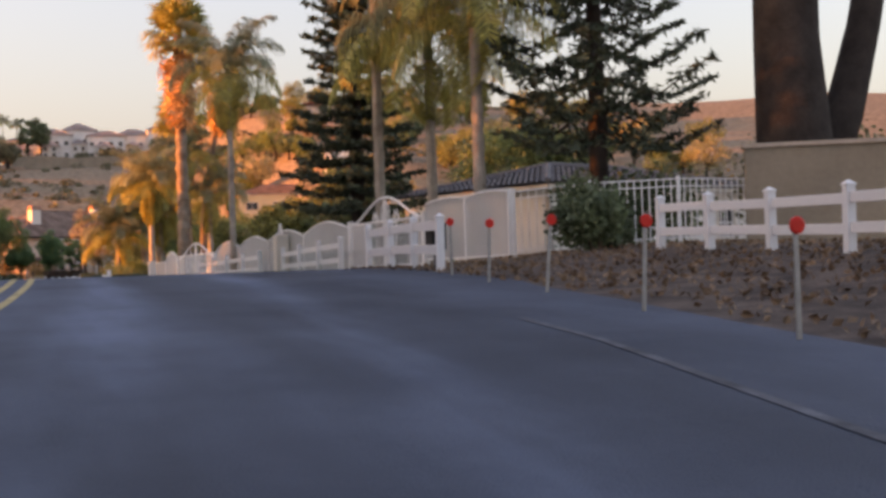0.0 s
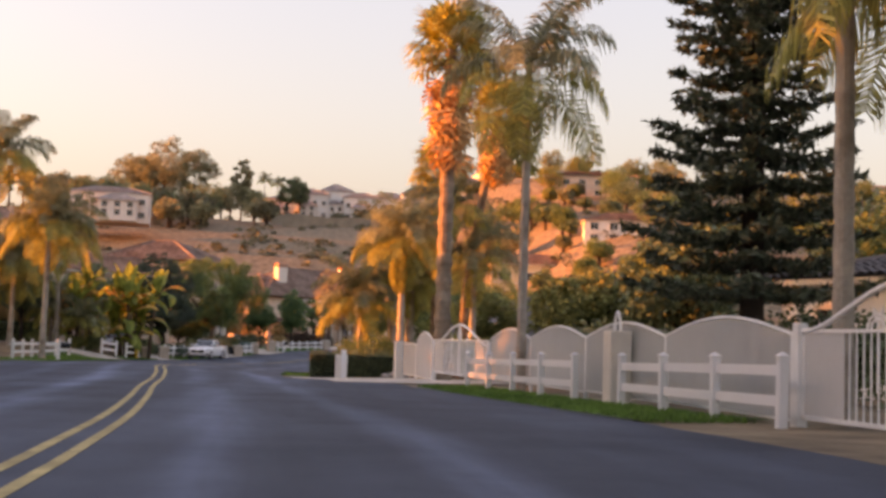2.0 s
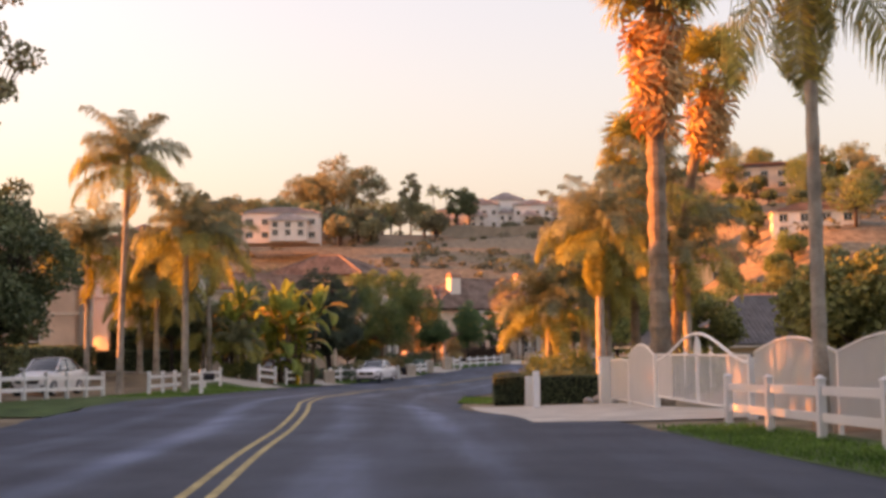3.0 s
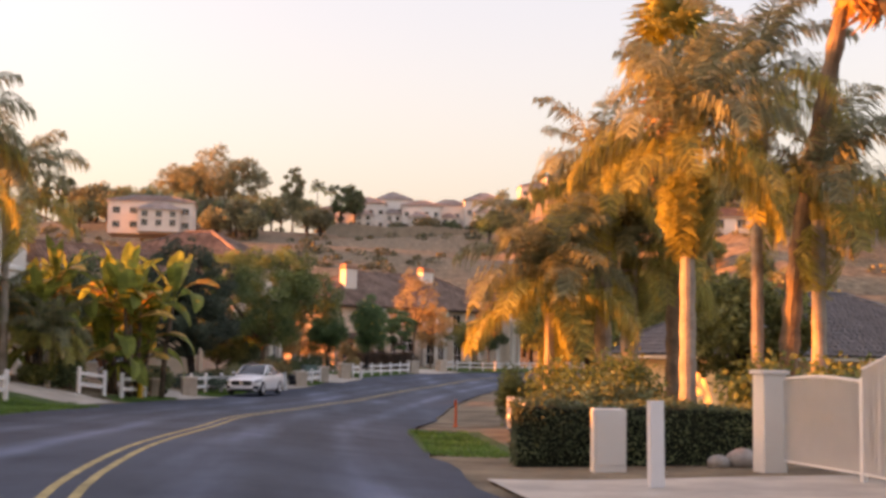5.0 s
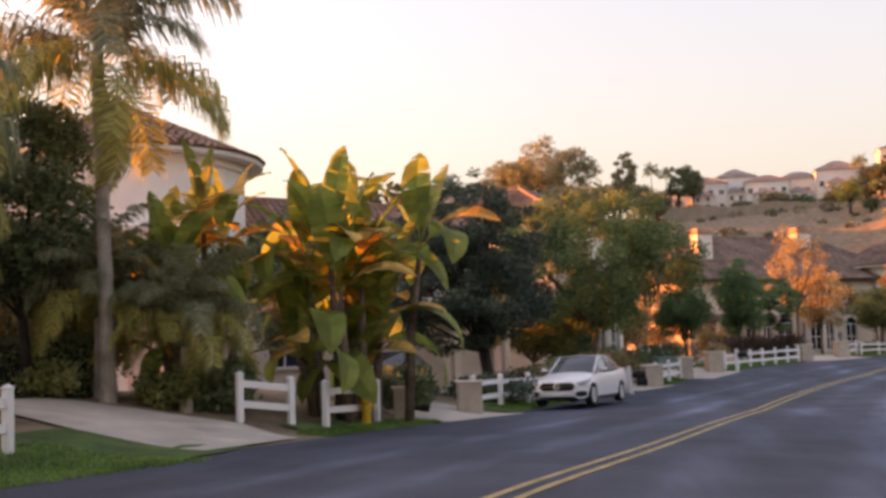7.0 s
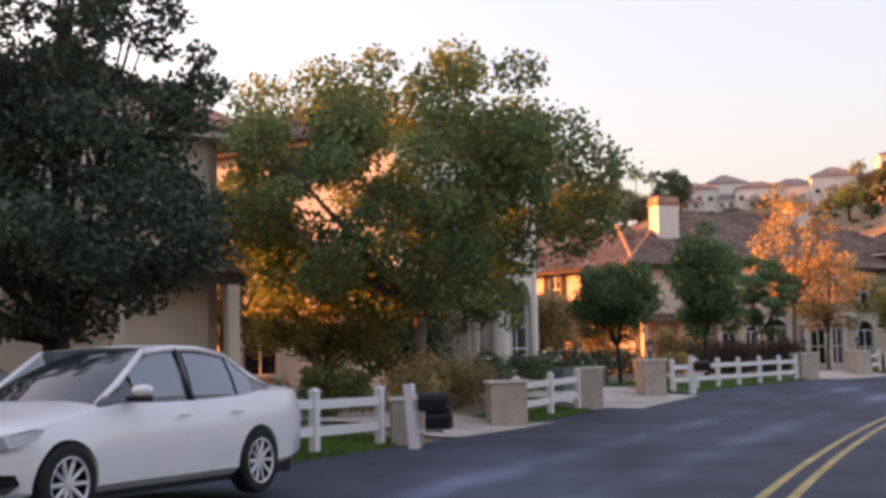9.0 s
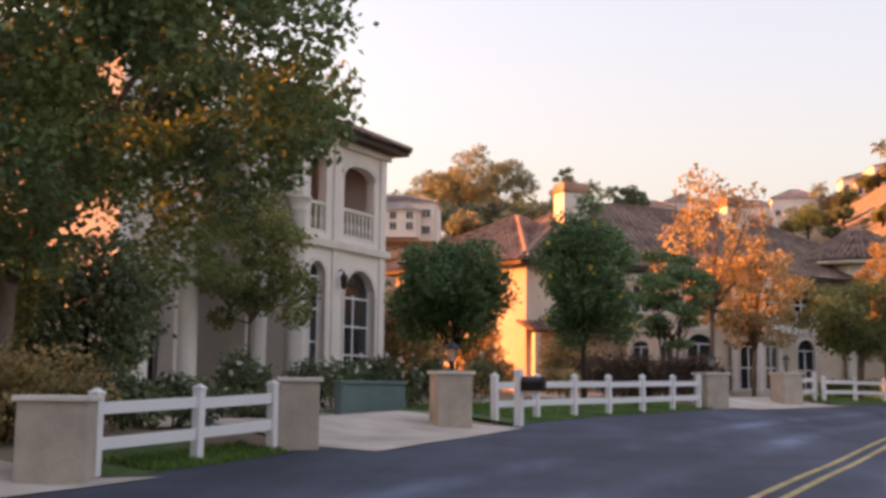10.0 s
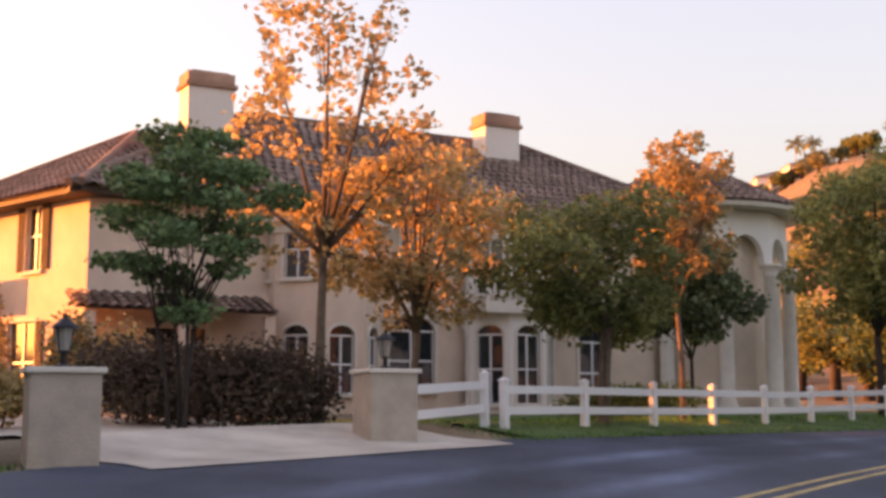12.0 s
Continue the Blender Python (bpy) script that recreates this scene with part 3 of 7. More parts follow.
def branch_tree(name, x, y, label, trunk_h, blobs, n, leaf, leaf_mat, bark, r0, z=None, group="", limbs=7, twig=True, stems=1, category="tree"):
    z = gz(x, y) if z is None else z
    t = thing(name, (x, y, z), 0, label, category, group)
    bm = bmesh.new()
    for s in range(stems):
        ox, oy = (0, 0) if stems == 1 else (rng.uniform(-0.35, 0.35), rng.uniform(-0.35, 0.35))
        top = (ox * 1.5 + rng.uniform(-0.1, 0.1), oy * 1.5 + rng.uniform(-0.1, 0.1), trunk_h)
        tube(bm, [(ox * 0.5, oy * 0.5, -0.3), (ox * 0.6, oy * 0.6, 0.15), (ox * 0.8, oy * 0.8, trunk_h * 0.5), top], [r0 * 1.5, r0 * 1.08, r0 * 0.9, r0 * 0.8], 9)
        picks = blobs if len(blobs) <= limbs else rng.sample(blobs, limbs)
        for b in picks:
            e = Vector(b[:3])
            mid = Vector(top).lerp(e, 0.5) + Vector((rng.uniform(-0.2, 0.2), rng.uniform(-0.2, 0.2), 0.15)) * b[3] * 0.4
            tube(bm, [top, mid, e], [r0 * 0.55, r0 * 0.35, r0 * 0.12], 6)
            if twig:
                for _ in range(4):
                    q = e + Vector((rng.uniform(-1, 1) * b[3], rng.uniform(-1, 1) * b[4], rng.uniform(-0.4, 0.9) * b[5])) * 0.8
                    tube(bm, [mid.lerp(e, 0.6), (mid + q) * 0.5, q], [r0 * 0.2, r0 * 0.12, r0 * 0.05], 4)
    part("trunk", bm, bark, t, smooth=True)
    me = quads("crown", leaf_quads(crown_points(blobs, n), leaf))
    data_object("crown", me, leaf_mat, t)
    return t


def clumps(cx, cy, cz, R, H, n, size, seed, flat=1.0):
    """Clump centres spread over an ellipsoid crown with an uneven outline."""
    r = random.Random(seed)
    out = []
    for i in range(n):
        ph = math.acos(1 - 2 * (i + 0.5) / n)
        th = i * 2.399963 + r.uniform(-0.4, 0.4)
        k = r.uniform(0.45, 0.95)
        s = size * r.uniform(0.65, 1.25)
        out.append((cx + R * k * math.sin(ph) * math.cos(th), cy + R * k * math.sin(ph) * math.sin(th), cz + H * k * math.cos(ph), s, s, s * 0.75 * flat))
    return out


def bush(name, x, y, rx, ry, h, mat, n, leaf, label, category="shrub", group="", kind="", z=None, rz=0, blossoms=0):
    """A shrub: several leafy mounds on the ground."""
    z = gz(x, y) if z is None else z
    t = thing(name, (x, y, z), rz, label, category, group, kind)
    blobs = []
    k = max(3, int(rx * ry * 3))
    for i in range(min(k, 14)):
        a, d = rng.uniform(0, 6.28), math.sqrt(rng.uniform(0, 1)) * 0.75
        s = rng.uniform(0.35, 0.55)
        blobs.append((rx * d * math.cos(a), ry * d * math.sin(a), h * rng.uniform(0.35, 0.6), rx * s, ry * s, h * rng.uniform(0.35, 0.48)))
    for b in blobs[:6]:
        bm = bmesh.new()
        tube(bm, [(b[0] * 0.3, b[1] * 0.3, -0.1), (b[0] * 0.8, b[1] * 0.8, b[2])], [0.03, 0.012], 5)
        part("stem", bm, M["bark"], t)
    data_object("foliage", quads("foliage", leaf_quads(crown_points(blobs, n, 0.35), leaf)), mat, t)
    if blossoms:
        pts = crown_points([(b[0], b[1], b[2], b[3] * 1.05, b[4] * 1.05, b[5] * 1.1) for b in blobs], blossoms, 0.95)
        data_object("blossoms", quads("blossoms", leaf_quads(np.repeat(pts, 4, 0) + 0.03 * nrg.standard_normal((len(pts) * 4, 3)), 0.13)), M["flower"], t, "white blossoms")
    return t


def hedge(x0, y0, x1, y1, w, h, mat, label, density=700, leaf=0.06):
    """A clipped hedge between two points: small leaves over a core painted near black as inner shade."""
    L = math.hypot(x1 - x0, y1 - y0)
    ang = math.degrees(math.atan2(y1 - y0, x1 - x0))
    z = gz((x0 + x1) / 2, (y0 + y1) / 2)
    t = thing("hedge", ((x0 + x1) / 2, (y0 + y1) / 2, z), ang, label, "hedge", "clipped hedges")
    bm = bmesh.new()
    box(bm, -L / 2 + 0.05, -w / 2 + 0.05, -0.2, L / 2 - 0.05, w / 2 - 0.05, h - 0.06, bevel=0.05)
    part("core", bm, M["hedge_shade_core"], t)
    n = int(density * (2 * L * h + L * w + 2 * w * h))
    u = nrg.random((n, 3)) * [L, w, h] - [L / 2, w / 2, 0]
    face = nrg.random(n)
    a, b, c = L * h, L * w, w * h
    p = np.array([a, a, b, c, c]).cumsum() / (2 * a + b + 2 * c)
    u[face < p[0], 1] = -w / 2
    u[(face >= p[0]) & (face < p[1]), 1] = w / 2
    u[(face >= p[1]) & (face < p[2]), 2] = h
    u[(face >= p[2]) & (face < p[3]), 0] = -L / 2
    u[face >= p[3], 0] = L / 2
    wob = np.stack([np.sin(u[:, 0] * 2.1 + 1) * 0.05, np.sin(u[:, 0] * 1.7) * 0.05, np.sin(u[:, 0] * 2.9) * 0.04], 1)
    u = u + wob + 0.035 * nrg.standard_normal((n, 3))
    data_object("foliage", quads("foliage", leaf_quads(u, leaf)), mat, t)
    return t


# palm fronds: a few shared shapes
def feather_frond(name, L, rise, droop, leaflets=72, width=1.0, hang=0.55):
    """A pinnate frond growing along +x from the origin: arching rib with hanging leaflets."""
    def rib(t):
        a0, a1 = rise, rise - droop
        n = 24
        k = np.linspace(0, t, n)
        a = np.radians(a0 + (a1 - a0) * k ** 1.35)
        return np.array([np.trapz(np.cos(a), k), 0.0, np.trapz(np.sin(a), k)]) * L
    q = []
    ts = np.linspace(0, 1, 13)
    R = np.array([rib(t) if t > 0 else np.zeros(3) for t in ts])
    for i in range(12):
        w0, w1 = 0.035 * (1 - ts[i]) + 0.006, 0.035 * (1 - ts[i + 1]) + 0.006
        for s in (-1, 1):
            q.append([R[i], R[i] + [0, s * w0, -w0 * 0.4], R[i + 1] + [0, s * w1, -w1 * 0.4], R[i + 1]])
    for i in range(leaflets):
        t = 0.13 + 0.87 * (i + 0.5) / leaflets
        p = rib(t)
        fw = rib(min(1, t + 0.02)) - rib(t - 0.02)
        fw /= np.linalg.norm(fw)
        ln = width * (0.45 + 0.75 * math.sin(math.pi * min(1, 0.12 + 0.88 * t)) ** 0.7) * rng.uniform(0.65, 1.15)
        for s in (-1, 1):
            out = np.array([fw[0] * 0.5, s * 0.8, fw[2] * 0.5 - 0.08 + rng.uniform(-0.4, 0.35)])
            out /= np.linalg.norm(out)
            m1 = p + out * ln * 0.5
            m2 = m1 + (out * (1 - hang) + np.array([0, 0, -hang])) * ln * 0.5
            wv = fw * 0.025
            q.append([p - wv * 0.6, p + wv * 0.6, m1 + wv, m1 - wv])
            q.append([m1 - wv, m1 + wv, m2 + wv * 0.15, m2 - wv * 0.15])
    return quads(name, np.array(q))


def fan_frond(name, L, blades=26, spread=300, droop=0.35, fold=0.1):
    """A costapalmate fan leaf along +x: stalk and pleated blades."""
    q = []
    st = L * 0.5
    for s in (-1, 1):
        q.append([[0, 0, 0], [0, s * 0.03, 0], [st, s * 0.015, 0], [st, 0, 0]])
    for i in range(blades):
        a = math.radians(-spread / 2 + spread * (i + 0.5) / blades)
        d = np.array([math.cos(a), math.sin(a), fold * (1 if i % 2 else -1)])
        ln = L * 0.55 * (0.75 + 0.25 * math.cos(a / 2)) * rng.uniform(0.88, 1.08)
        b0 = np.array([st, 0, 0])
        m = b0 + d * ln * 0.6
        e = m + (d * 0.7 + np.array([0, 0, -droop - rng.uniform(0, 0.3)])) * ln * 0.4
        s = np.array([-math.sin(a), math.cos(a), 0]) * ln * math.radians(spread / blades) * 0.33
        q.append([b0 - s * 0.08, b0 + s * 0.08, m + s, m - s])
        q.append([m - s, m + s, e + s * 0.1, e - s * 0.1])
    return quads(name, np.array(q))


FEATHER = [feather_frond("frond", 3.4, r, d, hang=h) for r, d, h in ((80, 75, 0.45), (66, 110, 0.6), (50, 125, 0.7), (32, 120, 0.76), (8, 90, 0.8))]
FAN = [fan_frond("frond", 2.1, droop=d) for d in (0.2, 0.4, 0.6)]
DEADFAN = [fan_frond("dead_frond", 1.9, blades=14, spread=170, droop=0.6, fold=0.25) for _ in range(2)]


def palm_trunk(t, pts, r0, r1, ring=0.16, rough=0.06, material="palm_trunk"):
    """A ringed trunk through pts (x, y, z), thicker at its foot."""
    c = catmull(pts, 0.4) if len(pts[0]) == 3 else None
    P, R = [], []
    L = len(c)
    for i, p in enumerate(c):
        f = i / (L - 1)
        r = r0 + (r1 - r0) * min(1, f * 1.1) + r0 * 0.35 * math.exp(-f * L * 0.4 / 0.6)
        P.append(tuple(p))
        R.append(r * (1 + (rough if i % 2 else -rough)))
    bm = bmesh.new()
    tube(bm, P, R, 12)
    part("trunk", bm, M[material], t, smooth=False)
    return P[-1]


def queen_palm(x, y, h, label, lean=(0, 0), scale=1.0, n=26, leaf="palm_leaf", r=0.17, dead=2, group="feather palms", z=None, seed=1, low=True):
    z = gz(x, y) if z is None else z
    R = random.Random(seed)
    t = thing("feather_palm", (x, y, z), 0, label, "palm tree", group)
    top = palm_trunk(t, [(0, 0, -0.3), (lean[0] * 0.2, lean[1] * 0.2, h * 0.35), (lean[0] * 0.6, lean[1] * 0.6, h * 0.7), (lean[0], lean[1], h)], r, r * 0.8, material="palm_trunk_grey")
    bm = bmesh.new()
    tube(bm, [(top[0], top[1], top[2] - 0.1), (top[0], top[1], top[2] + 0.5), (top[0], top[1], top[2] + 1.1)], [r * 0.95, r * 0.8, r * 0.3], 9)
    part("crownshaft", bm, M["palm_leaf"], t, smooth=True)
    for i in range(n):
        f = i / n
        k = min(4 if low else 3, int(f * 5))
        s = scale * R.uniform(0.85, 1.1)
        shared("frond", FEATHER[k], M[leaf] if R.random() > 0.22 else M["palm_sun_gold"], t, pose(top[0], top[1], top[2] + 0.75 - f * 0.6, R.uniform(-14, 14), R.uniform(-8, 8), i * 137.5 + R.uniform(-15, 15)) @ Matrix.Diagonal((s, s, s, 1)))
    for i in range(dead):
        s = scale * R.uniform(0.6, 0.8)
        shared("dead_frond", FEATHER[4], M["dead"], t, pose(top[0], top[1], top[2] + 0.1, R.uniform(-10, 10), 55 + R.uniform(-10, 15), i * 77 + R.uniform(-20, 20)) @ Matrix.Diagonal((s, s, s, 1)), "hanging brown dead frond")
    return t


def fan_palm(x, y, h, label, lean=(0, 0), scale=1.0, n=34, skirt=30, skirt_len=3.5, r=0.26, group="fan palms", z=None, seed=1):
    z = gz(x, y) if z is None else z
    R = random.Random(seed)
    t = thing("fan_palm", (x, y, z), 0, label, "palm tree", group)
    top = palm_trunk(t, [(0, 0, -0.3), (lean[0] * 0.2, lean[1] * 0.2, h * 0.35), (lean[0] * 0.6, lean[1] * 0.6, h * 0.7), (lean[0], lean[1], h)], r, r * 0.75, rough=0.12)
    for i in range(n):
        f = i / n
        s = scale * R.uniform(0.85, 1.15)
        el = 75 - 110 * f
        shared("frond", FAN[R.randrange(3)], M["palm_leaf"] if R.random() > 0.3 else M["palm_sun_gold"], t, pose(top[0], top[1], top[2] + 0.2 - f * 0.5, 0, 0, i * 137.5 + R.uniform(-15, 15)) @ pose(0, 0, 0, R.uniform(-30, 30), -el, 0) @ Matrix.Diagonal((s, s, s, 1)))
    for i in range(skirt):
        f = i / max(1, skirt)
        s = scale * R.uniform(0.8, 1.1)
        shared("dead_frond", DEADFAN[R.randrange(2)], M["dead"], t, pose(top[0] - lean[0] * 0.1 * f, top[1], top[2] - 0.3 - f * skirt_len, 0, 0, i * 137.5) @ pose(0.05, 0, 0, R.uniform(-40, 40), 62 + R.uniform(-12, 14) + f * 8, 0) @ Matrix.Diagonal((s, s, s, 1)), "brown dead frond of the skirt")
    return t


def paddle(name, L, W, bend, torn=7):
    """A banana-like leaf along +x, arching: two halves about a midrib, torn along the veins."""
    q = []
    n = 12
    def at(t):
        a0 = 0.0
        k = np.linspace(0, t, 16)
        a = np.radians(a0 - bend * k ** 1.5)
        return np.array([np.trapz(np.cos(a), k), 0, np.trapz(np.sin(a), k)]) * L
    pts = [at(t) if t > 0 else np.zeros(3) for t in np.linspace(0, 1, n + 1)]
    for i in range(n):
        t0, t1 = i / n, (i + 1) / n
        for s in (-1, 1):
            w0 = 0.02 if t0 < 0.2 else W * math.sin(math.pi * (t0 - 0.2) / 0.8) ** 0.55 if t0 < 1 else 0
            w1 = 0.02 if t1 <= 0.2 else W * max(0, math.sin(math.pi * (t1 - 0.2) / 0.8)) ** 0.55
            lift = 0.22
            gap = rng.uniform(0.75, 1.0) if rng.random() < 0.5 else 1.0
            q.append([pts[i], pts[i] + [0, s * w0, w0 * lift], pts[i] + (pts[i + 1] - pts[i]) * gap + [0, s * w1, w1 * lift - (1 - gap) * 0.3], pts[i + 1]])
    return quads(name, np.array(q))


PADDLE = [paddle("leaf", 2.5, 0.36, b) for b in (14, 45, 85, 125)]


def banana_clump(x, y, h, label, stems=6, per=7, mat="banana", spread=1.1, scale=1.0, seed=1, old=3):
    R = random.Random(seed)
    z = gz(x, y)
    t = thing("banana_plant", (x, y, z), 0, label, "plant", "broad-leaved plants")
    for s in range(stems):
        a, d = R.uniform(0, 6.28), spread * math.sqrt(R.random())
        hh = h * (0.2 + 0.8 * (s + R.random()) / stems)
        bx, by = d * math.cos(a), d * math.sin(a)
        tx, ty = bx * 1.35, by * 1.35
        bm = bmesh.new()
        tube(bm, [(bx, by, -0.2), (bx * 1.1, by * 1.1, hh * 0.5), (tx, ty, hh)], [0.13, 0.11, 0.06], 8)
        part("stem", bm, M["bark"], t, smooth=True)
        for i in range(per):
            k = min(3, int(i / per * 4))
            el = (82, 62, 45, 25)[k] + R.uniform(-10, 10)
            sc = scale * R.uniform(0.75, 1.1)
            old_leaf = R.random() < old / 20
            shared("leaf", PADDLE[k], M["banana_old"] if old_leaf else M[mat], t, pose(tx, ty, hh, 0, 0, i * 137 + R.uniform(-25, 25) + s * 50) @ pose(0, 0, 0, R.uniform(-35, 35), -el, 0) @ Matrix.Diagonal((sc, sc, sc, 1)))
    return t


def conifer(x, y, h, R0, label, name="pine_tree", tiers=26, per=9, seed=1, droop=0.1, mat="needle", first=0.06, tuft=0.16, dens=1.0, upturn=0.25, lean=0):
    """A tiered conifer: whorls of boughs with needle tufts along them."""
    r = random.Random(seed)
    t = thing(name, (x, y, gz(x, y)), 0, label, "conifer")
    bm = bmesh.new()
    tube(bm, [(0, 0, -0.3), (0, 0, h * 0.3), (lean * 0.5, 0, h * 0.7), (lean, 0, h)], [0.28, 0.22, 0.13, 0.03], 9)
    pts = []
    for i in range(tiers):
        f = (i + 0.5) / tiers
        z = h * (first + (1 - first) * f)
        L = R0 * (1 - f) ** 0.75 * r.uniform(0.85, 1.12) + 0.25
        for k in range(per):
            a = 2 * math.pi * (k + r.random() * 0.5) / per + i * 0.7
            Lk = L * r.uniform(0.75, 1.1)
            base = np.array([0, 0, z])
            d = np.array([math.cos(a), math.sin(a), 0])
            m = base + d * Lk * 0.55 + [0, 0, -droop * Lk]
            e = base + d * Lk + [0, 0, -droop * Lk * 1.2 + upturn * Lk * 0.5]
            tube(bm, [tuple(base), tuple(m), tuple(e)], [0.045, 0.03, 0.012], 4, cap=False)
            n = int(Lk * 48 * dens)
            u = nrg.random(n) ** 0.8 * 0.9 + 0.1
            p = np.where(u[:, None] < 0.55, base + (m - base) * (u / 0.55)[:, None], m + (e - m) * ((u - 0.55) / 0.45)[:, None])
            side = np.array([-math.sin(a), math.cos(a), 0])
            wid = (0.32 * Lk * (1.05 - u) + 0.10)
            p = p + side * (nrg.uniform(-1, 1, n) * wid)[:, None] + nrg.standard_normal((n, 3)) * [0.05, 0.05, 0.035]
            pts.append(p)
    part("trunk", bm, M["bark_dark"], t, smooth=True)
    data_object("crown", quads("crown", leaf_quads(np.concatenate(pts), tuft * 2, 0.13)), M[mat], t)
    return t


# ---- houses ----
def arch_outline(u, z, w, h, arch):
    """Outline of an opening, its foot centre at (u, z); arch: rise of the rounded head."""
    pts = [(u - w / 2, z), (u + w / 2, z), (u + w / 2, z + h - arch)]
    if arch > 0:
        for k in range(1, 10):
            a = math.pi * k / 10
            pts.append((u + w / 2 * math.cos(a), z + h - arch + arch * math.sin(a)))
    pts.append((u - w / 2, z + h - arch))
    return pts


def wall_panel(parent, L, z0, z1, holes, material, place, thick=0.25, name="wall"):
    """A wall L long from (0, 0) along +x of its place, its face towards -y, with openings right through."""
    bm = bmesh.new()
    loops = [[(0, z0), (L, z0), (L, z1), (0, z1)]] + [arch_outline(*h) for h in holes]
    edges = []
    for lp in loops:
        vs = [bm.verts.new((u, 0, z)) for u, z in lp]
        edges += [bm.edges.new((vs[i], vs[(i + 1) % len(vs)])) for i in range(len(vs))]
    bmesh.ops.triangle_fill(bm, edges=edges, use_beauty=True, use_dissolve=False, normal=(0, -1, 0))
    bmesh.ops.recalc_face_normals(bm, faces=bm.faces)
    if bm.faces and sum(f.normal.y for f in bm.faces) > 0:
        bmesh.ops.reverse_faces(bm, faces=bm.faces)
    ext = bmesh.ops.extrude_face_region(bm, geom=bm.faces[:])
    bmesh.ops.translate(bm, vec=(0, thick, 0), verts=[g for g in ext["geom"] if isinstance(g, bmesh.types.BMVert)])
    bmesh.ops.recalc_face_normals(bm, faces=bm.faces)
    ob = part(name, bm, material, parent)
    ob.matrix_basis = place
    return ob


def window(parent, u, z, w, h, arch, place, deep=0.12, bars=(1, 2), frame_mat="trim", trim_w=0.12, sill=True):
    """Window in an opening: moulding, frame bars, pane."""
    o = arch_outline(u, z, w, h, arch)
    bm = bmesh.new()
    outer = arch_outline(u, z - trim_w * 0.3, w + 2 * trim_w, h + trim_w * 1.3, arch + trim_w if arch else 0)
    n = len(o)
    ri = [bm.verts.new((a, -0.05, b)) for a, b in o]
    ro = [bm.verts.new((a, -0.05, b)) for a, b in outer]
    rb = [bm.verts.new((a, 0.0, b)) for a, b in outer]
    rc = [bm.verts.new((a, 0.1, b)) for a, b in o]
    for i in range(n):
        j = (i + 1) % n
        for p, q in ((ri, ro), (ro, rb), (rc, ri)):
            bm.faces.new((p[i], p[j], q[j], q[i]))
    win = part("window", bm, M[frame_mat], parent)
    win.matrix_basis = place
    bm = bmesh.new()
    bm.faces.new([bm.verts.new((a, deep, b)) for a, b in o])
    pn = part("pane", bm, M["pane"], win)
    bm = bmesh.new()
    for i in range(bars[0] + 2):
        x = u - w / 2 + w * i / (bars[0] + 1)
        box(bm, x - 0.03, deep - 0.05, z, x + 0.03, deep - 0.005, z + h - arch * 0.9)
    for i in range(bars[1] + 1):
        zz = z + (h - arch) * i / max(1, bars[1])
        box(bm, u - w / 2, deep - 0.045, zz - 0.03, u + w / 2, deep - 0.008, zz + 0.03)
    part("sash", bm, M["vinyl"], win)
    if sill:
        bm = bmesh.new()
        box(bm, u - w / 2 - 0.15, -0.12, z - 0.12, u + w / 2 + 0.15, 0.05, z - 0.02, bevel=0.02)
        part("sill", bm, M[frame_mat], win)


def tile_face(acc, a, b, c, d, pitch=0.32, course=0.42, r=0.10):
    """Barrel tiles over a sloping quad a-b (eave), d-c (ridge); a triangle if c equals d. Adds quads to acc."""
    a, b, c, d = (np.array(p, float) for p in (a, b, c, d))
    ub = (b - a) / np.linalg.norm(b - a)
    mid = (c + d) / 2
    up = mid - a
    up = up - ub * (up @ ub)
    H = np.linalg.norm(up)
    vb = up / H
    nb = np.cross(ub, vb)
    ang = np.linspace(0, math.pi, 5)
    prof = np.stack([-np.cos(ang) * pitch * 0.5, np.sin(ang) * r], 1)
    nrow = max(1, int(H / course))
    dv = H / nrow
    la, lb = (d - a) @ ub, (c - a) @ ub
    W = (b - a) @ ub
    for j in range(nrow):
        v0, v1 = j * dv, (j + 1) * dv
        f = (v0 + v1) / 2 / H
        u0, u1 = la * f, W + (lb - W) * f
        n = max(1, int(round((u1 - u0) / pitch)))
        us = u0 + (np.arange(n) + 0.5) * (u1 - u0) / n
        for k in range(4):
            p0, p1 = prof[k], prof[k + 1]
            lift0, lift1 = 0.05, 0.0
            sv = np.array([v0 - 0.04, v0 - 0.04, v1, v1])
            su = np.array([p0[0], p1[0], p1[0] * 0.85, p0[0] * 0.85])
            sn = np.array([p0[1] + lift0, p1[1] + lift0, p1[1] + lift1, p0[1] + lift1])
            Q = a + (us[:, None] + su[None])[..., None] * ub + sv[None, :, None] * vb + sn[None, :, None] * nb
            acc.append(Q)
    # bed under the tiles
    acc.append(np.array([[a, b, c, d]]) - nb * 0.01)


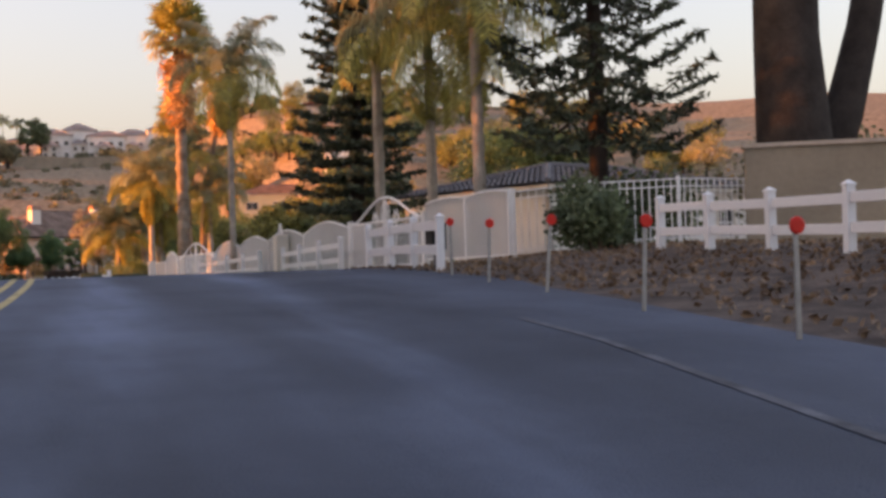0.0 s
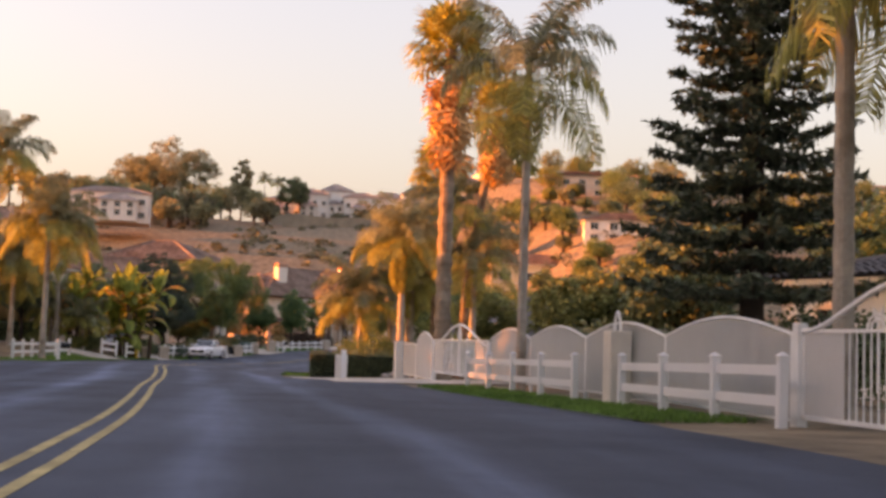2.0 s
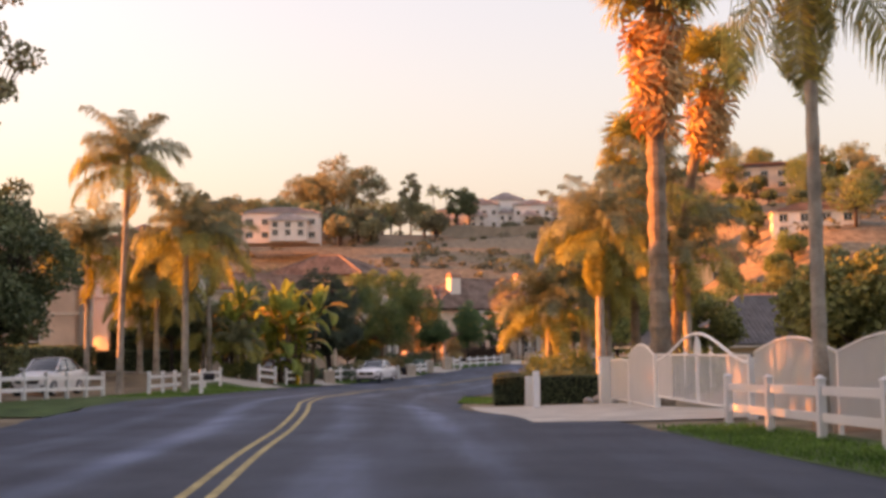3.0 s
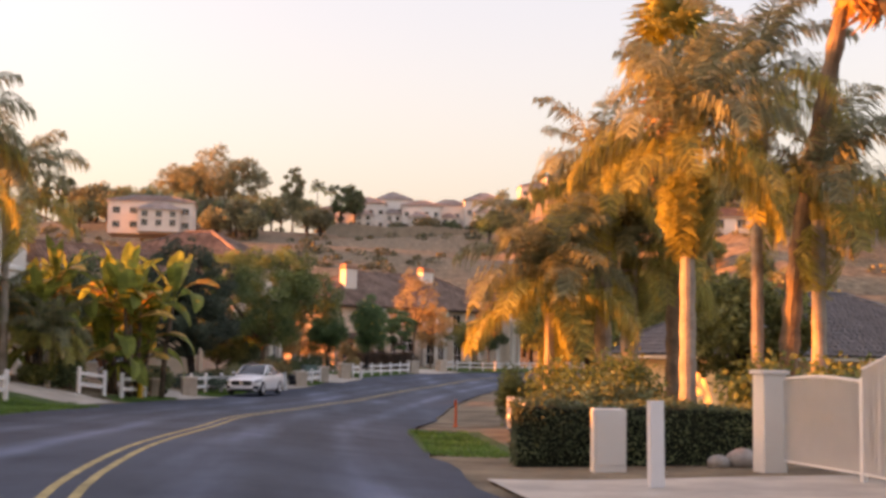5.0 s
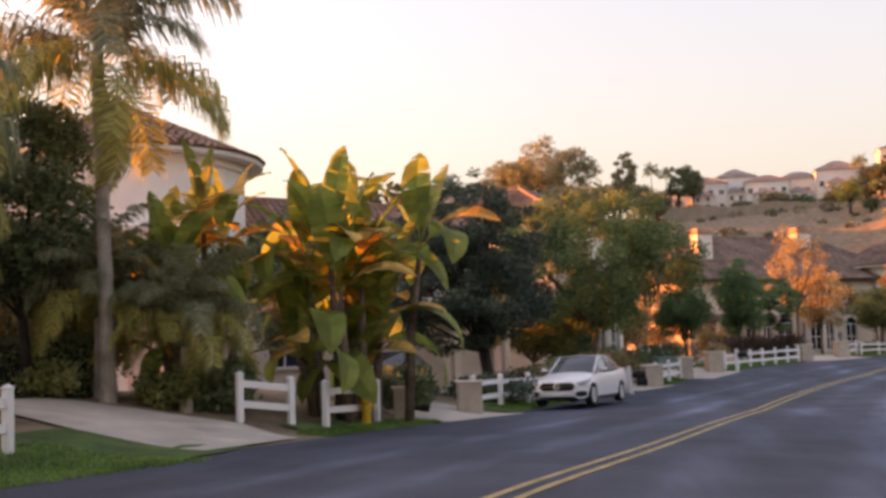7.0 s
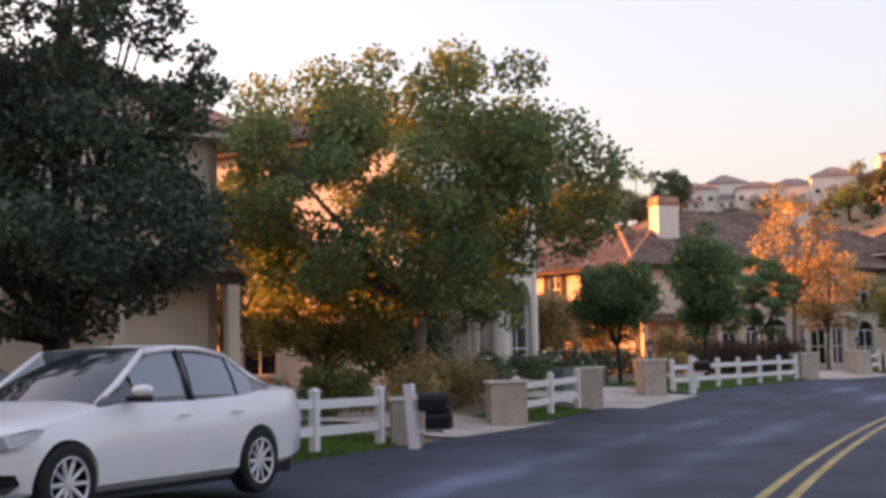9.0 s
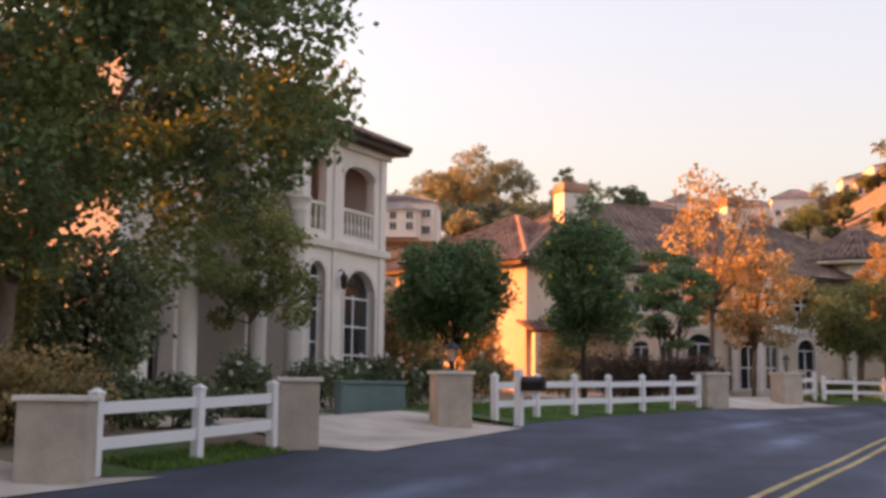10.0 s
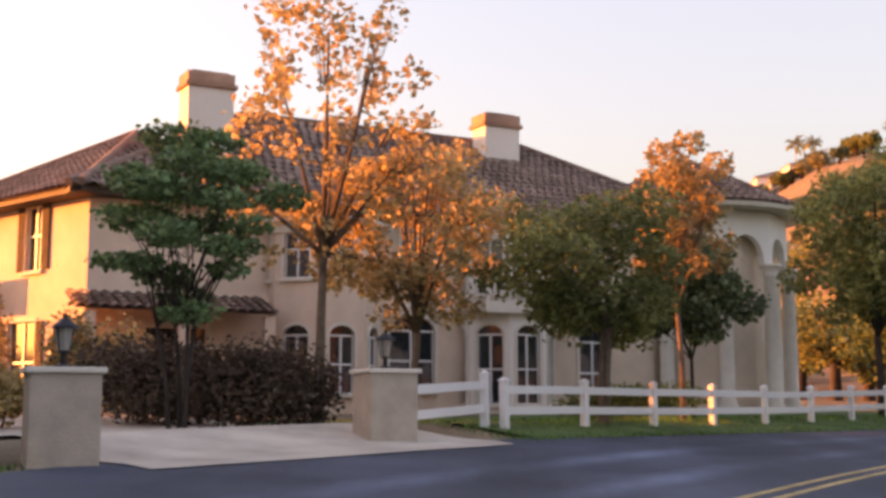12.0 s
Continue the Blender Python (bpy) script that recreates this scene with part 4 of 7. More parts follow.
def hip_roof(parent, x0, y0, x1, y1, z, rise, over, material, name="roof", place=None, ridge_in=None, eave="trim"):
    """Hip roof over a rectangle, barrel tiles, fascia and soffit."""
    X0, Y0, X1, Y1 = x0 - over, y0 - over, x1 + over, y1 + over
    w, d = X1 - X0, Y1 - Y0
    m = (min(w, d) / 2) if ridge_in is None else ridge_in
    ym, xm = (Y0 + Y1) / 2, (X0 + X1) / 2
    R0, R1 = ((X0 + m, ym, z + rise), (X1 - m, ym, z + rise)) if w >= d else ((xm, Y0 + m, z + rise), (xm, Y1 - m, z + rise))
    A, B, C, D = (X0, Y0, z), (X1, Y0, z), (X1, Y1, z), (X0, Y1, z)
    acc = []
    if w >= d:
        tile_face(acc, A, B, R1, R0)
        tile_face(acc, B, C, R1, R1)
        tile_face(acc, C, D, R0, R1)
        tile_face(acc, D, A, R0, R0)
    else:
        tile_face(acc, A, B, R0, R0)
        tile_face(acc, B, C, R1, R0)
        tile_face(acc, C, D, R1, R1)
        tile_face(acc, D, A, R0, R1)
    ob = data_object(name, quads(name, np.concatenate(acc)), material, parent)
    if place is not None:
        ob.matrix_basis = place
    bm = bmesh.new()
    box(bm, X0 + 0.06, Y0 + 0.06, z - 0.16, X1 - 0.06, Y1 - 0.06, z - 0.01)
    so = part("soffit", bm, M[eave], parent)
    if place is not None:
        so.matrix_basis = place
    bm = bmesh.new()
    corners = [A, B, C, D]
    ends = [R0, R0, R1, R1] if (w < d) else [R0, R1, R1, R0]
    for p, e in zip(corners, ends):
        tube(bm, [(p[0], p[1], p[2] + 0.08), (e[0], e[1], e[2] + 0.08)], [0.13, 0.13], 7)
    tube(bm, [(R0[0], R0[1], R0[2] + 0.09), (R1[0], R1[1], R1[2] + 0.09)], [0.13, 0.13], 7)
    rc = part("ridge_tiles", bm, material, parent)
    if place is not None:
        rc.matrix_basis = place
    return ob


def round_roof(parent, cx, cy, r, z, rise, material, seg=22, start=0.0, end=2 * math.pi):
    acc = []
    for k in range(seg):
        a0, a1 = start + (end - start) * k / seg, start + (end - start) * (k + 1) / seg
        tile_face(acc, (cx + r * math.cos(a0), cy + r * math.sin(a0), z), (cx + r * math.cos(a1), cy + r * math.sin(a1), z), (cx, cy, z + rise), (cx, cy, z + rise))
    data_object("roof", quads("roof", np.concatenate(acc)), material, parent)
    bm = bmesh.new()
    lathe(bm, [(r - 0.06, z - 0.16), (r - 0.02, z - 0.02), (r * 0.5, z + rise * 0.45)], 44, (cx, cy, 0))
    part("soffit", bm, M["trim"], parent)


def chimney(parent, x, y, z0, z1, w=1.5, d=1.0, mat="stucco_pink"):
    bm = bmesh.new()
    box(bm, x - w / 2, y - d / 2, z0, x + w / 2, y + d / 2, z1 - 0.55, bevel=0.02)
    c = part("chimney", bm, M[mat], parent)
    bm = bmesh.new()
    box(bm, x - w / 2 - 0.1, y - d / 2 - 0.1, z1 - 0.55, x + w / 2 + 0.1, y + d / 2 + 0.1, z1 - 0.4, bevel=0.03)
    box(bm, x - w / 2 - 0.03, y - d / 2 - 0.03, z1 - 0.4, x + w / 2 + 0.03, y + d / 2 + 0.03, z1 - 0.05, bevel=0.05)
    box(bm, x - w / 2 + 0.15, y - d / 2 + 0.1, z1 - 0.1, x + w / 2 - 0.15, y + d / 2 - 0.1, z1)
    part("chimney_cap", bm, M["tile"], c)


def column(parent, x, y, z0, z1, r=0.28, mat="trim"):
    bm = bmesh.new()
    h = z1 - z0
    lathe(bm, [(r * 1.45, 0), (r * 1.45, 0.15), (r * 1.2, 0.2), (r * 1.25, 0.3), (r, 0.36), (r * 1.02, h * 0.4), (r * 0.86, h - 0.5), (r * 1.0, h - 0.45), (r * 1.05, h - 0.4), (r * 0.95, h - 0.36), (r * 1.4, h - 0.1), (r * 1.5, h - 0.08), (r * 1.5, h)], 16, (x, y, z0))
    part("column", bm, M[mat], parent, smooth=True)


def balustrade(parent, L, place, h=0.95, n=None):
    bm = bmesh.new()
    box(bm, 0, -0.09, h - 0.12, L, 0.09, h, bevel=0.02)
    ob = part("balustrade", bm, M["trim"], parent)
    ob.matrix_basis = place
    bm = bmesh.new()
    box(bm, 0, -0.09, 0, L, 0.09, 0.12, bevel=0.02)
    part("foot_rail", bm, M["trim"], ob)
    n = n or max(3, int(L / 0.26))
    bm = bmesh.new()
    lathe(bm, [(0.06, 0.12), (0.045, 0.2), (0.08, 0.38), (0.07, 0.48), (0.04, 0.62), (0.05, 0.72), (0.06, h - 0.12)], 8)
    me = bpy.data.meshes.new("baluster")
    bm.to_mesh(me)
    bm.free()
    for i in range(n):
        shared("baluster", me, M["trim"], ob, pose(L * (i + 0.5) / n, 0, 0))


def box_house(name, x, y, rz, L, D, H, label, wall, roof, rise=2.2, over=0.6, front=(), left=(), right=(), z=None, bars=(1, 2), category="house", storeys_trim=True, back=()):
    """A rectangular house block: its front along local +x facing -y; windows as (u, z, w, h, arch)."""
    z = gz(x, y) if z is None else z
    t = thing(name, (x, y, z), rz, label, category)
    fp = pose(0, 0, 0)
    lp = pose(0, D, 0, 0, 0, -90)
    rp = pose(L, 0, 0, 0, 0, 90)
    bp = pose(L, D, 0, 0, 0, 180)
    for length, holes, place in ((L, front, fp), (D, left, lp), (D, right, rp), (L, back, bp)):
        wall_panel(t, length, -0.6, H, holes, M[wall], place)
        for h in holes:
            window(t, *h, place, bars=bars)
    bm = bmesh.new()
    box(bm, 0.25, 0.25, -0.3, L - 0.25, D - 0.25, 0.05)
    part("floor_slab", bm, M["concrete"], t)
    hip_roof(t, 0, 0, L, D, H + 0.12, rise, over, M[roof])
    if storeys_trim:
        bm = bmesh.new()
        for p in ((-0.04, -0.06, H * 0.5, L + 0.04, 0.0, H * 0.5 + 0.18), (-0.06, -0.05, H - 0.3, L + 0.06, 0.0, H)):
            box(bm, *p, bevel=0.01)
        part("cornice", bm, M["trim"], t)
    return t


# house with the round tower, behind the palms
h1 = thing("tower_house", (-20.0, 130.0, gz(-20, 130)), 0, "cream stucco house with a round tower and terracotta tiled roofs", "house", "street houses")
zb = gz(-20, 130)
bm = bmesh.new()
lathe(bm, [(4.85, -0.5), (4.85, 8.85 - zb), (5.0, 8.9 - zb), (5.0, 9.25 - zb)], 40)
part("tower_wall", bm, M["stucco_pink"], h1, smooth=False)
round_roof(h1, 0, 0, 5.65, 9.35 - zb, 2.5, M["tile"])
bm = bmesh.new()
lathe(bm, [(4.9, 5.9 - zb), (4.97, 5.95 - zb), (4.97, 6.15 - zb), (4.9, 6.2 - zb)], 40)
part("string_course", bm, M["trim"], h1)
# round porch with columns in front of the tower
pc = (2.6, -3.6)
for k in range(7):
    a = radians(-150 + k * 32)
    column(h1, pc[0] + 2.7 * math.cos(a), pc[1] + 2.7 * math.sin(a), 0.0, 4.6, 0.24)
bm = bmesh.new()
lathe(bm, [(2.95, 4.6), (3.0, 4.65), (3.0, 5.7), (3.15, 5.8), (3.15, 6.0), (2.8, 6.1)], 32, (pc[0], pc[1], 0))
part("porch_drum", bm, M["stucco_white"], h1)
wing = pose(3.6, 2.2, 0, 0, 0, 44)
for L_, place, holes in ((13.3, wing, [(2.5, 1, 1.5, 2.2, 0.7), (6, 1, 1.5, 2.2, 0.7), (3.2, 3.9, 1.2, 1.9, 0.6), (6.2, 3.9, 1.2, 1.9, 0.6), (9.5, 3.9, 1.2, 1.9, 0.6), (12.4, 3.9, 1.2, 1.9, 0.6)]), (3.0, wing @ pose(13.3, 0, 0, 0, 0, 90), []), (3.0, wing @ pose(0, 3.0, 0, 0, 0, -90), [])):
    wall_panel(h1, L_, -0.6, 6.6, holes, M["stucco"], place)
    for h in holes:
        window(h1, *h, place)
hip_roof(h1, 0, 0, 13.3, 3.0, 6.75, 1.4, 0.6, M["tile"], place=wing)
acc = []
tile_face(acc, (7.5, -1.2, 3.15), (13.5, -1.2, 3.15), (13.5, 0, 3.65), (7.5, 0, 3.65))
ob = data_object("lean_to_roof", quads("lean_to_roof", np.concatenate(acc)), M["tile_dark"], h1)
ob.matrix_basis = wing
bm = bmesh.new()
box(bm, 7.5, -1.15, 2.95, 13.5, -1.0, 3.15)
ob = part("lean_to_beam", bm, M["wood_dark"], h1)
ob.matrix_basis = wing
for u in (7.7, 10.4, 13.2):
    bm = bmesh.new()
    box(bm, u - 0.15, -1.2, -0.3, u + 0.15, -0.9, 2.95, bevel=0.02)
    ob = part("lean_to_post", bm, M["stucco"], h1)
    ob.matrix_basis = wing
# house with arcade and loggia
FD = math.degrees(math.atan2(0.94, 0.34))            # its front runs along the street
h2z = gz(-3, 163)
h2 = thing("arcade_house", (-2.35, 161.1, h2z), FD, "pale stucco mansion with tall arches, columns and a corner loggia", "house", "street houses")
E2 = 9.2 - h2z
PL = 7.6
F0 = pose(-PL, 0, 0)
arc = [(6.57, 0.0, 1.38, 6.9, 0.69), (4.02, 0.0, 2.2, 7.35, 1.1), (1.47, 0.0, 1.38, 6.9, 0.69)]
wall_panel(h2, PL, -0.4, E2, arc, M["stucco_pink"], F0, 0.5)
for h in arc:
    for off, rr in ((0.10, 0.085), (0.34, 0.06)):
        bm = bmesh.new()
        o = arch_outline(h[0], h[3] - h[4] - 0.05, h[2], h[4] + 0.05, h[4])[2:]
        tube(bm, [(h[0] + (a - h[0]) * (1 + off * 2 / h[2]), -0.03, h[3] - h[4] + (b - h[3] + h[4]) * (1 + off * 2 / h[2])) for a, b in o], [rr] * len(o), 6)
        ob = part("arch_moulding", bm, M["trim"], h2)
        ob.matrix_basis = F0
for u in (7.33, 5.5, 2.54, 0.7):
    column(h2, -PL + u, -0.10, 0.1, 6.05, 0.27)
wall_panel(h2, 5.2, -0.4, E2, [], M["stucco_pink"], pose(0, 0, 0, 0, 0, 90), 0.3)
wall_panel(h2, 10.0, -0.4, E2, [(4.0, 4.5, 1.3, 2.2, 0.0), (4.0, 0.6, 1.6, 2.2, 0.0)], M["stucco_pink"], pose(-PL, 10, 0, 0, 0, -90), 0.3)
for h in [(4.0, 4.5, 1.3, 2.2, 0.0), (4.0, 0.6, 1.6, 2.2, 0.0)]:
    window(h2, *h, pose(-PL, 10, 0, 0, 0, -90))
inner = [(3.9, 0.0, 2.3, 3.4, 0.8), (3.9, 4.6, 2.0, 2.6, 0.8), (6.3, 0.6, 1.1, 2.8, 0.5), (1.5, 0.6, 1.1, 2.8, 0.5)]
wall_panel(h2, PL, -0.4, E2, inner, M["stucco_pink"], pose(-PL, 4.6, 0), 0.3)
for h in inner:
    window(h2, *h, pose(-PL, 4.6, 0), bars=(2, 3))
bm = bmesh.new()
box(bm, -PL, 0.5, E2 - 0.3, 0, 4.6, E2 - 0.1)
part("porch_ceiling", bm, M["wood_dark"], h2, "dark timber porch ceiling")
bm = bmesh.new()
box(bm, -PL - 0.4, -0.9, -0.3, 0.4, 4.6, 0.1, bevel=0.03)
part("porch_step", bm, M["concrete"], h2)
hip_roof(h2, -PL, 0, 0, 10, E2 + 0.15, 2.2, 0.6, M["tile_dark"], eave="wood_dark")
# corner wing with the loggia
WG = pose(0, 2.9, 0)
E2w = 9.75 - h2z
lo = [(5.3, 5.8, 1.0, 2.75, 0.28), (8.0, 5.8, 2.1, 2.7, 0.4)]
gr = [(5.3, 0.9, 1.0, 3.9, 0.5), (8.1, 0.6, 2.1, 4.1, 1.0)]
wall_panel(h2, 9.9, -0.4, E2w, lo + gr, M["stucco_pink"], WG, 0.35)
for h in gr:
    window(h2, *h, WG, deep=0.3, bars=(1, 3), sill=False)
for h in lo:
    bm = bmesh.new()
    o = arch_outline(*h)
    outer = arch_outline(h[0], h[1], h[2] + 0.4, h[3] + 0.2, h[4] + 0.1)
    a = [bm.verts.new((p, -0.06, q)) for p, q in o[2:]]
    b = [bm.verts.new((p, -0.06, q)) for p, q in outer[2:]]
    c = [bm.verts.new((p, 0.02, q)) for p, q in outer[2:]]
    for i in range(len(a) - 1):
        bm.faces.new((a[i], a[i + 1], b[i + 1], b[i]))
        bm.faces.new((b[i], b[i + 1], c[i + 1], c[i]))
    ob = part("loggia_moulding", bm, M["trim"], h2)
    ob.matrix_basis = WG
    balustrade(h2, h[2], WG @ pose(h[0] - h[2] / 2, 0.12, h[1]), 1.1)
for u in (4.45, 6.4, 9.6):
    bm = bmesh.new()
    box(bm, u - 0.2, -0.08, 0.2, u + 0.2, 0.0, E2w - 0.28, bevel=0.02)
    ob = part("pilaster", bm, M["stucco_pink"], h2)
    ob.matrix_basis = WG
for z0, z1, d in ((5.3, 5.6, 0.18), (E2w - 0.28, E2w - 0.02, 0.16)):
    bm = bmesh.new()
    box(bm, 3.6, -d, z0, 10.05, 0.0, z1, bevel=0.04)
    ob = part("string_course", bm, M["trim"], h2)
    ob.matrix_basis = WG
wall_panel(h2, 7.0, -0.4, E2w, [(4.8, 0.9, 1.3, 2.6, 0.4)], M["stucco_pink"], WG @ pose(9.9, 0, 0, 0, 0, 90), 0.3)
window(h2, 4.8, 0.9, 1.3, 2.6, 0.4, WG @ pose(9.9, 0, 0, 0, 0, 90))
lw2 = [(5.3, 5.85, 0.9, 2.6, 0.3), (8.1, 5.85, 1.5, 2.6, 0.3)]
wall_panel(h2, 9.9, -0.4, E2w, lw2, M["stucco_pink"], WG @ pose(0, 3.4, 0), 0.2)
for h in lw2:
    window(h2, *h, WG @ pose(0, 3.4, 0), bars=(1, 4))
bm = bmesh.new()
box(bm, 0.3, 0.35, 5.4, 9.6, 3.4, 5.75)
ob = part("loggia_floor", bm, M["stucco_pink"], h2)
ob.matrix_basis = WG
bm = bmesh.new()
box(bm, 0.3, 0.35, 9.2, 9.6, 3.4, 9.35)
ob = part("loggia_ceiling", bm, M["wood_dark"], h2, "dark timber loggia ceiling")
ob.matrix_basis = WG
hip_roof(h2, -2.0, 2.9, 9.9, 9.9, E2w + 0.15, 1.9, 0.7, M["tile_dark"], eave="wood_dark")
# wall lanterns beside the openings
for u in (4.0, 6.55):
    bm = bmesh.new()
    tube(bm, [(u, 0.0, 4.5), (u, -0.2, 4.6), (u, -0.32, 4.5)], [0.025] * 3, 5)
    lathe(bm, [(0.03, 0.0), (0.1, 0.08), (0.13, 0.4), (0.16, 0.42), (0.03, 0.6)], 6, (u, -0.32, 3.9))
    ob = part("wall_lantern", bm, M["black"], h2)
    ob.matrix_basis = WG

# house with two chimneys and a round arcade
h3z = gz(6, 188)
H3D = math.degrees(math.atan2(14.0, 21.5))
h3 = thing("chimney_house", (2.7, 184.7, h3z), H3D, "cream stucco two-storey house with two chimneys and a round arcaded tower", "house", "street houses")
E3 = 6.9 - h3z
fh = [(10.4, 3.9, 1.2, 1.8, 0.0), (10.2, 0.6, 1.6, 2.4, 0.5), (2.6, 0.3, 1.8, 2.1, 0.0), (17.0, 3.8, 1.2, 1.9, 0.0), (17.2, 0.2, 1.2, 2.7, 0.6)]
wall_panel(h3, 20.0, -0.6, E3, fh, M["stucco"], pose(0, 0, 0))
for h in fh:
    window(h3, *h, pose(0, 0, 0), bars=(1, 2))
lh = [(2.9, 4.1, 0.9, 2.1, 0.0), (6.0, 4.1, 0.9, 2.1, 0.0), (3.4, 0.2, 1.6, 2.4, 0.0), (7.0, 0.2, 1.6, 2.4, 0.0)]
GA = radians(20)
GL = 9.2
LP3 = pose(-GL * math.sin(GA), GL * math.cos(GA), 0, 0, 0, -70)
wall_panel(h3, GL, -0.6, E3, [(GL - a, b, c, d, e) for a, b, c, d, e in lh], M["stucco"], LP3)
for h in lh:
    window(h3, GL - h[0], *h[1:], LP3, trim_w=0.08)
    for sd in (-1, 1):
        bm = bmesh.new()
        uc = GL - h[0] + sd * (h[2] / 2 + 0.24)
        n = int(h[3] / 0.09)
        prof = [(-0.005, h[1])] + [(-0.05 - 0.03 * (k % 2), h[1] + h[3] * k / (2 * n)) for k in range(2 * n + 1)] + [(-0.005, h[1] + h[3])]
        ra, rb = [[bm.verts.new((uc + e * 0.19, p, q)) for p, q in prof] for e in (-1, 1)]
        for k in range(len(prof) - 1):
            bm.faces.new((ra[k], rb[k], rb[k + 1], ra[k + 1]))
        bm.faces.new(ra[::-1])
        bm.faces.new(rb)
        ob = part("shutter", bm, M["wood_dark"], h3, "dark louvred shutter")
        ob.matrix_basis = LP3
wall_panel(h3, 20.0, -0.6, E3, [], M["stucco"], pose(20, 11, 0, 0, 0, 180))
wall_panel(h3, 11.0, -0.6, E3, [], M["stucco"], pose(20, 0, 0, 0, 0, 90))
hip_roof(h3, 0, 0, 24, 11, E3 + 0.15, 4.0, 0.75, M["tile_dark"], ridge_in=7.0, eave="wood_dark")
hip_roof(h3, 0, 0, 9, GL, E3 + 0.17, 3.0, 0.75, M["tile_dark"], place=pose(0, 0, 0, 0, 0, 20), eave="wood_dark")
bm = bmesh.new()
box(bm, -GL, -0.9, 3.0, -4.9, -0.02, 3.2, bevel=0.02)
box(bm, -GL, -0.9, 3.2, -4.9, -0.8, 4.1, bevel=0.02)
ob = part("balcony", bm, M["stucco_white"], h3)
ob.matrix_basis = LP3 @ pose(GL, 0, 0)
chimney(h3, 4.1, 2.6, 4.0, 11.6 - h3z, 1.5, 1.0)
chimney(h3, 16.0, 4.5, 4.0, 12.0 - h3z, 1.5, 1.0)
# bay and porch roof along the front
bm = bmesh.new()
box(bm, -0.02, -0.08, 3.15, 20, 0.0, 3.35, bevel=0.02)
part("string_course", bm, M["trim"], h3)
acc = []
tile_face(acc, (-0.6, -1.6, 2.75), (5.1, -1.6, 2.75), (5.1, 0, 3.3), (-0.6, 0, 3.3))
data_object("porch_roof", quads("porch_roof", np.concatenate(acc)), M["tile_dark"], h3)
for u in (-0.2, 2.4, 4.9):
    bm = bmesh.new()
    box(bm, u - 0.16, -1.5, -0.2, u + 0.16, -1.2, 2.7, bevel=0.02)
    part("porch_post", bm, M["stucco"], h3)
bm = bmesh.new()
box(bm, 11.9, -1.75, 3.05, 15.3, -0.02, 3.3, bevel=0.03)
part("balcony_slab", bm, M["trim"], h3)


def octagon_bay(house, cx, cy, r, z0, z1, openings, wall, cap=0.35):
    """A half-octagon bay with an opening in each face, a cornice ring and a flat lid."""
    w = 2 * r * math.tan(math.pi / 8)
    for k in range(5):
        a = radians(-180 + 45 * k)
        place = pose(cx + r * math.cos(a), cy + r * math.sin(a), 0, 0, 0, math.degrees(a) + 90) @ pose(-w / 2, 0, 0)
        holes = [(w / 2, z, ow, oh, ar) for z, ow, oh, ar in openings]
        wall_panel(house, w, z0, z1, holes, M[wall], place, 0.2, "bay_wall")
        for h in holes:
            window(house, *h, place, bars=(1, 2), trim_w=0.09)
    ring = bmesh.new()
    R8 = (r + 0.02) / math.cos(math.pi / 8)
    lathe(ring, [(R8, z1 - 0.35), (R8 + 0.08, z1 - 0.3), (R8 + 0.1, z1 - 0.12), (R8 + cap, z1), (R8 + cap, z1 + 0.12), (0.2, z1 + 0.5)], 8, (0, 0, 0))
    ob = part("bay_cornice", ring, M["trim"], house)
    ob.matrix_basis = pose(cx, cy, 0, 0, 0, 22.5)


octagon_bay(h3, 7.1, 0.2, 1.75, -0.5, E3 - 0.45, [(3.9, 0.8, 1.7, 0.0), (0.5, 0.8, 2.0, 0.3)], "stucco")
octagon_bay(h3, 13.6, 0.1, 1.6, -0.5, E3 - 0.25, [(3.7, 0.85, 2.0, 0.0), (0.2, 0.85, 2.5, 0.3)], "stucco_white", 0.2)
balustrade(h3, 3.4, pose(11.9, -1.65, 3.3), 0.95)
# round tower
tc3 = (23.0, 2.0)
bm = bmesh.new()
lathe(bm, [(3.1, -0.5), (3.1, 6.9), (3.2, 7.0)], 32, (tc3[0], tc3[1], 0))
part("tower_core", bm, M["stucco"], h3)
for k in range(9):
    a = radians(-205 + k * 32)
    cx, cy = tc3[0] + 3.75 * math.cos(a), tc3[1] + 3.75 * math.sin(a)
    column(h3, cx, cy, 0.0, 5.2, 0.26)
    a2 = a + radians(16)
    bm = bmesh.new()
    w = 2 * 3.75 * math.sin(radians(16))
    vs = arch_outline(w / 2, 5.2, w - 0.5, 1.05, 1.0)
    outl = [(0, 5.2), (0.0, 7.1), (w, 7.1), (w, 5.2)]
    edges = []
    loop = [(0, 5.2), *[(p, q) for p, q in reversed(vs[2:])], (w, 5.2), (w, 7.1), (0, 7.1)]
    ring = [bm.verts.new((p, 0, q)) for p, q in loop]
    es = [bm.edges.new((ring[i], ring[(i + 1) % len(ring)])) for i in range(len(ring))]
    bmesh.ops.triangle_fill(bm, edges=es, use_beauty=True)
    ext = bmesh.ops.extrude_face_region(bm, geom=bm.faces[:])
    bmesh.ops.translate(bm, vec=(0, 0.3, 0), verts=[g for g in ext["geom"] if isinstance(g, bmesh.types.BMVert)])
    bmesh.ops.recalc_face_normals(bm, faces=bm.faces)
    ob = part("arcade_arch", bm, M["stucco_white"], h3)
    ob.matrix_basis = pose(cx, cy, 0, 0, 0, math.degrees(a) + 90 + 16)
round_roof(h3, tc3[0], tc3[1], 4.6, 7.3, 2.3, M["tile_dark"])


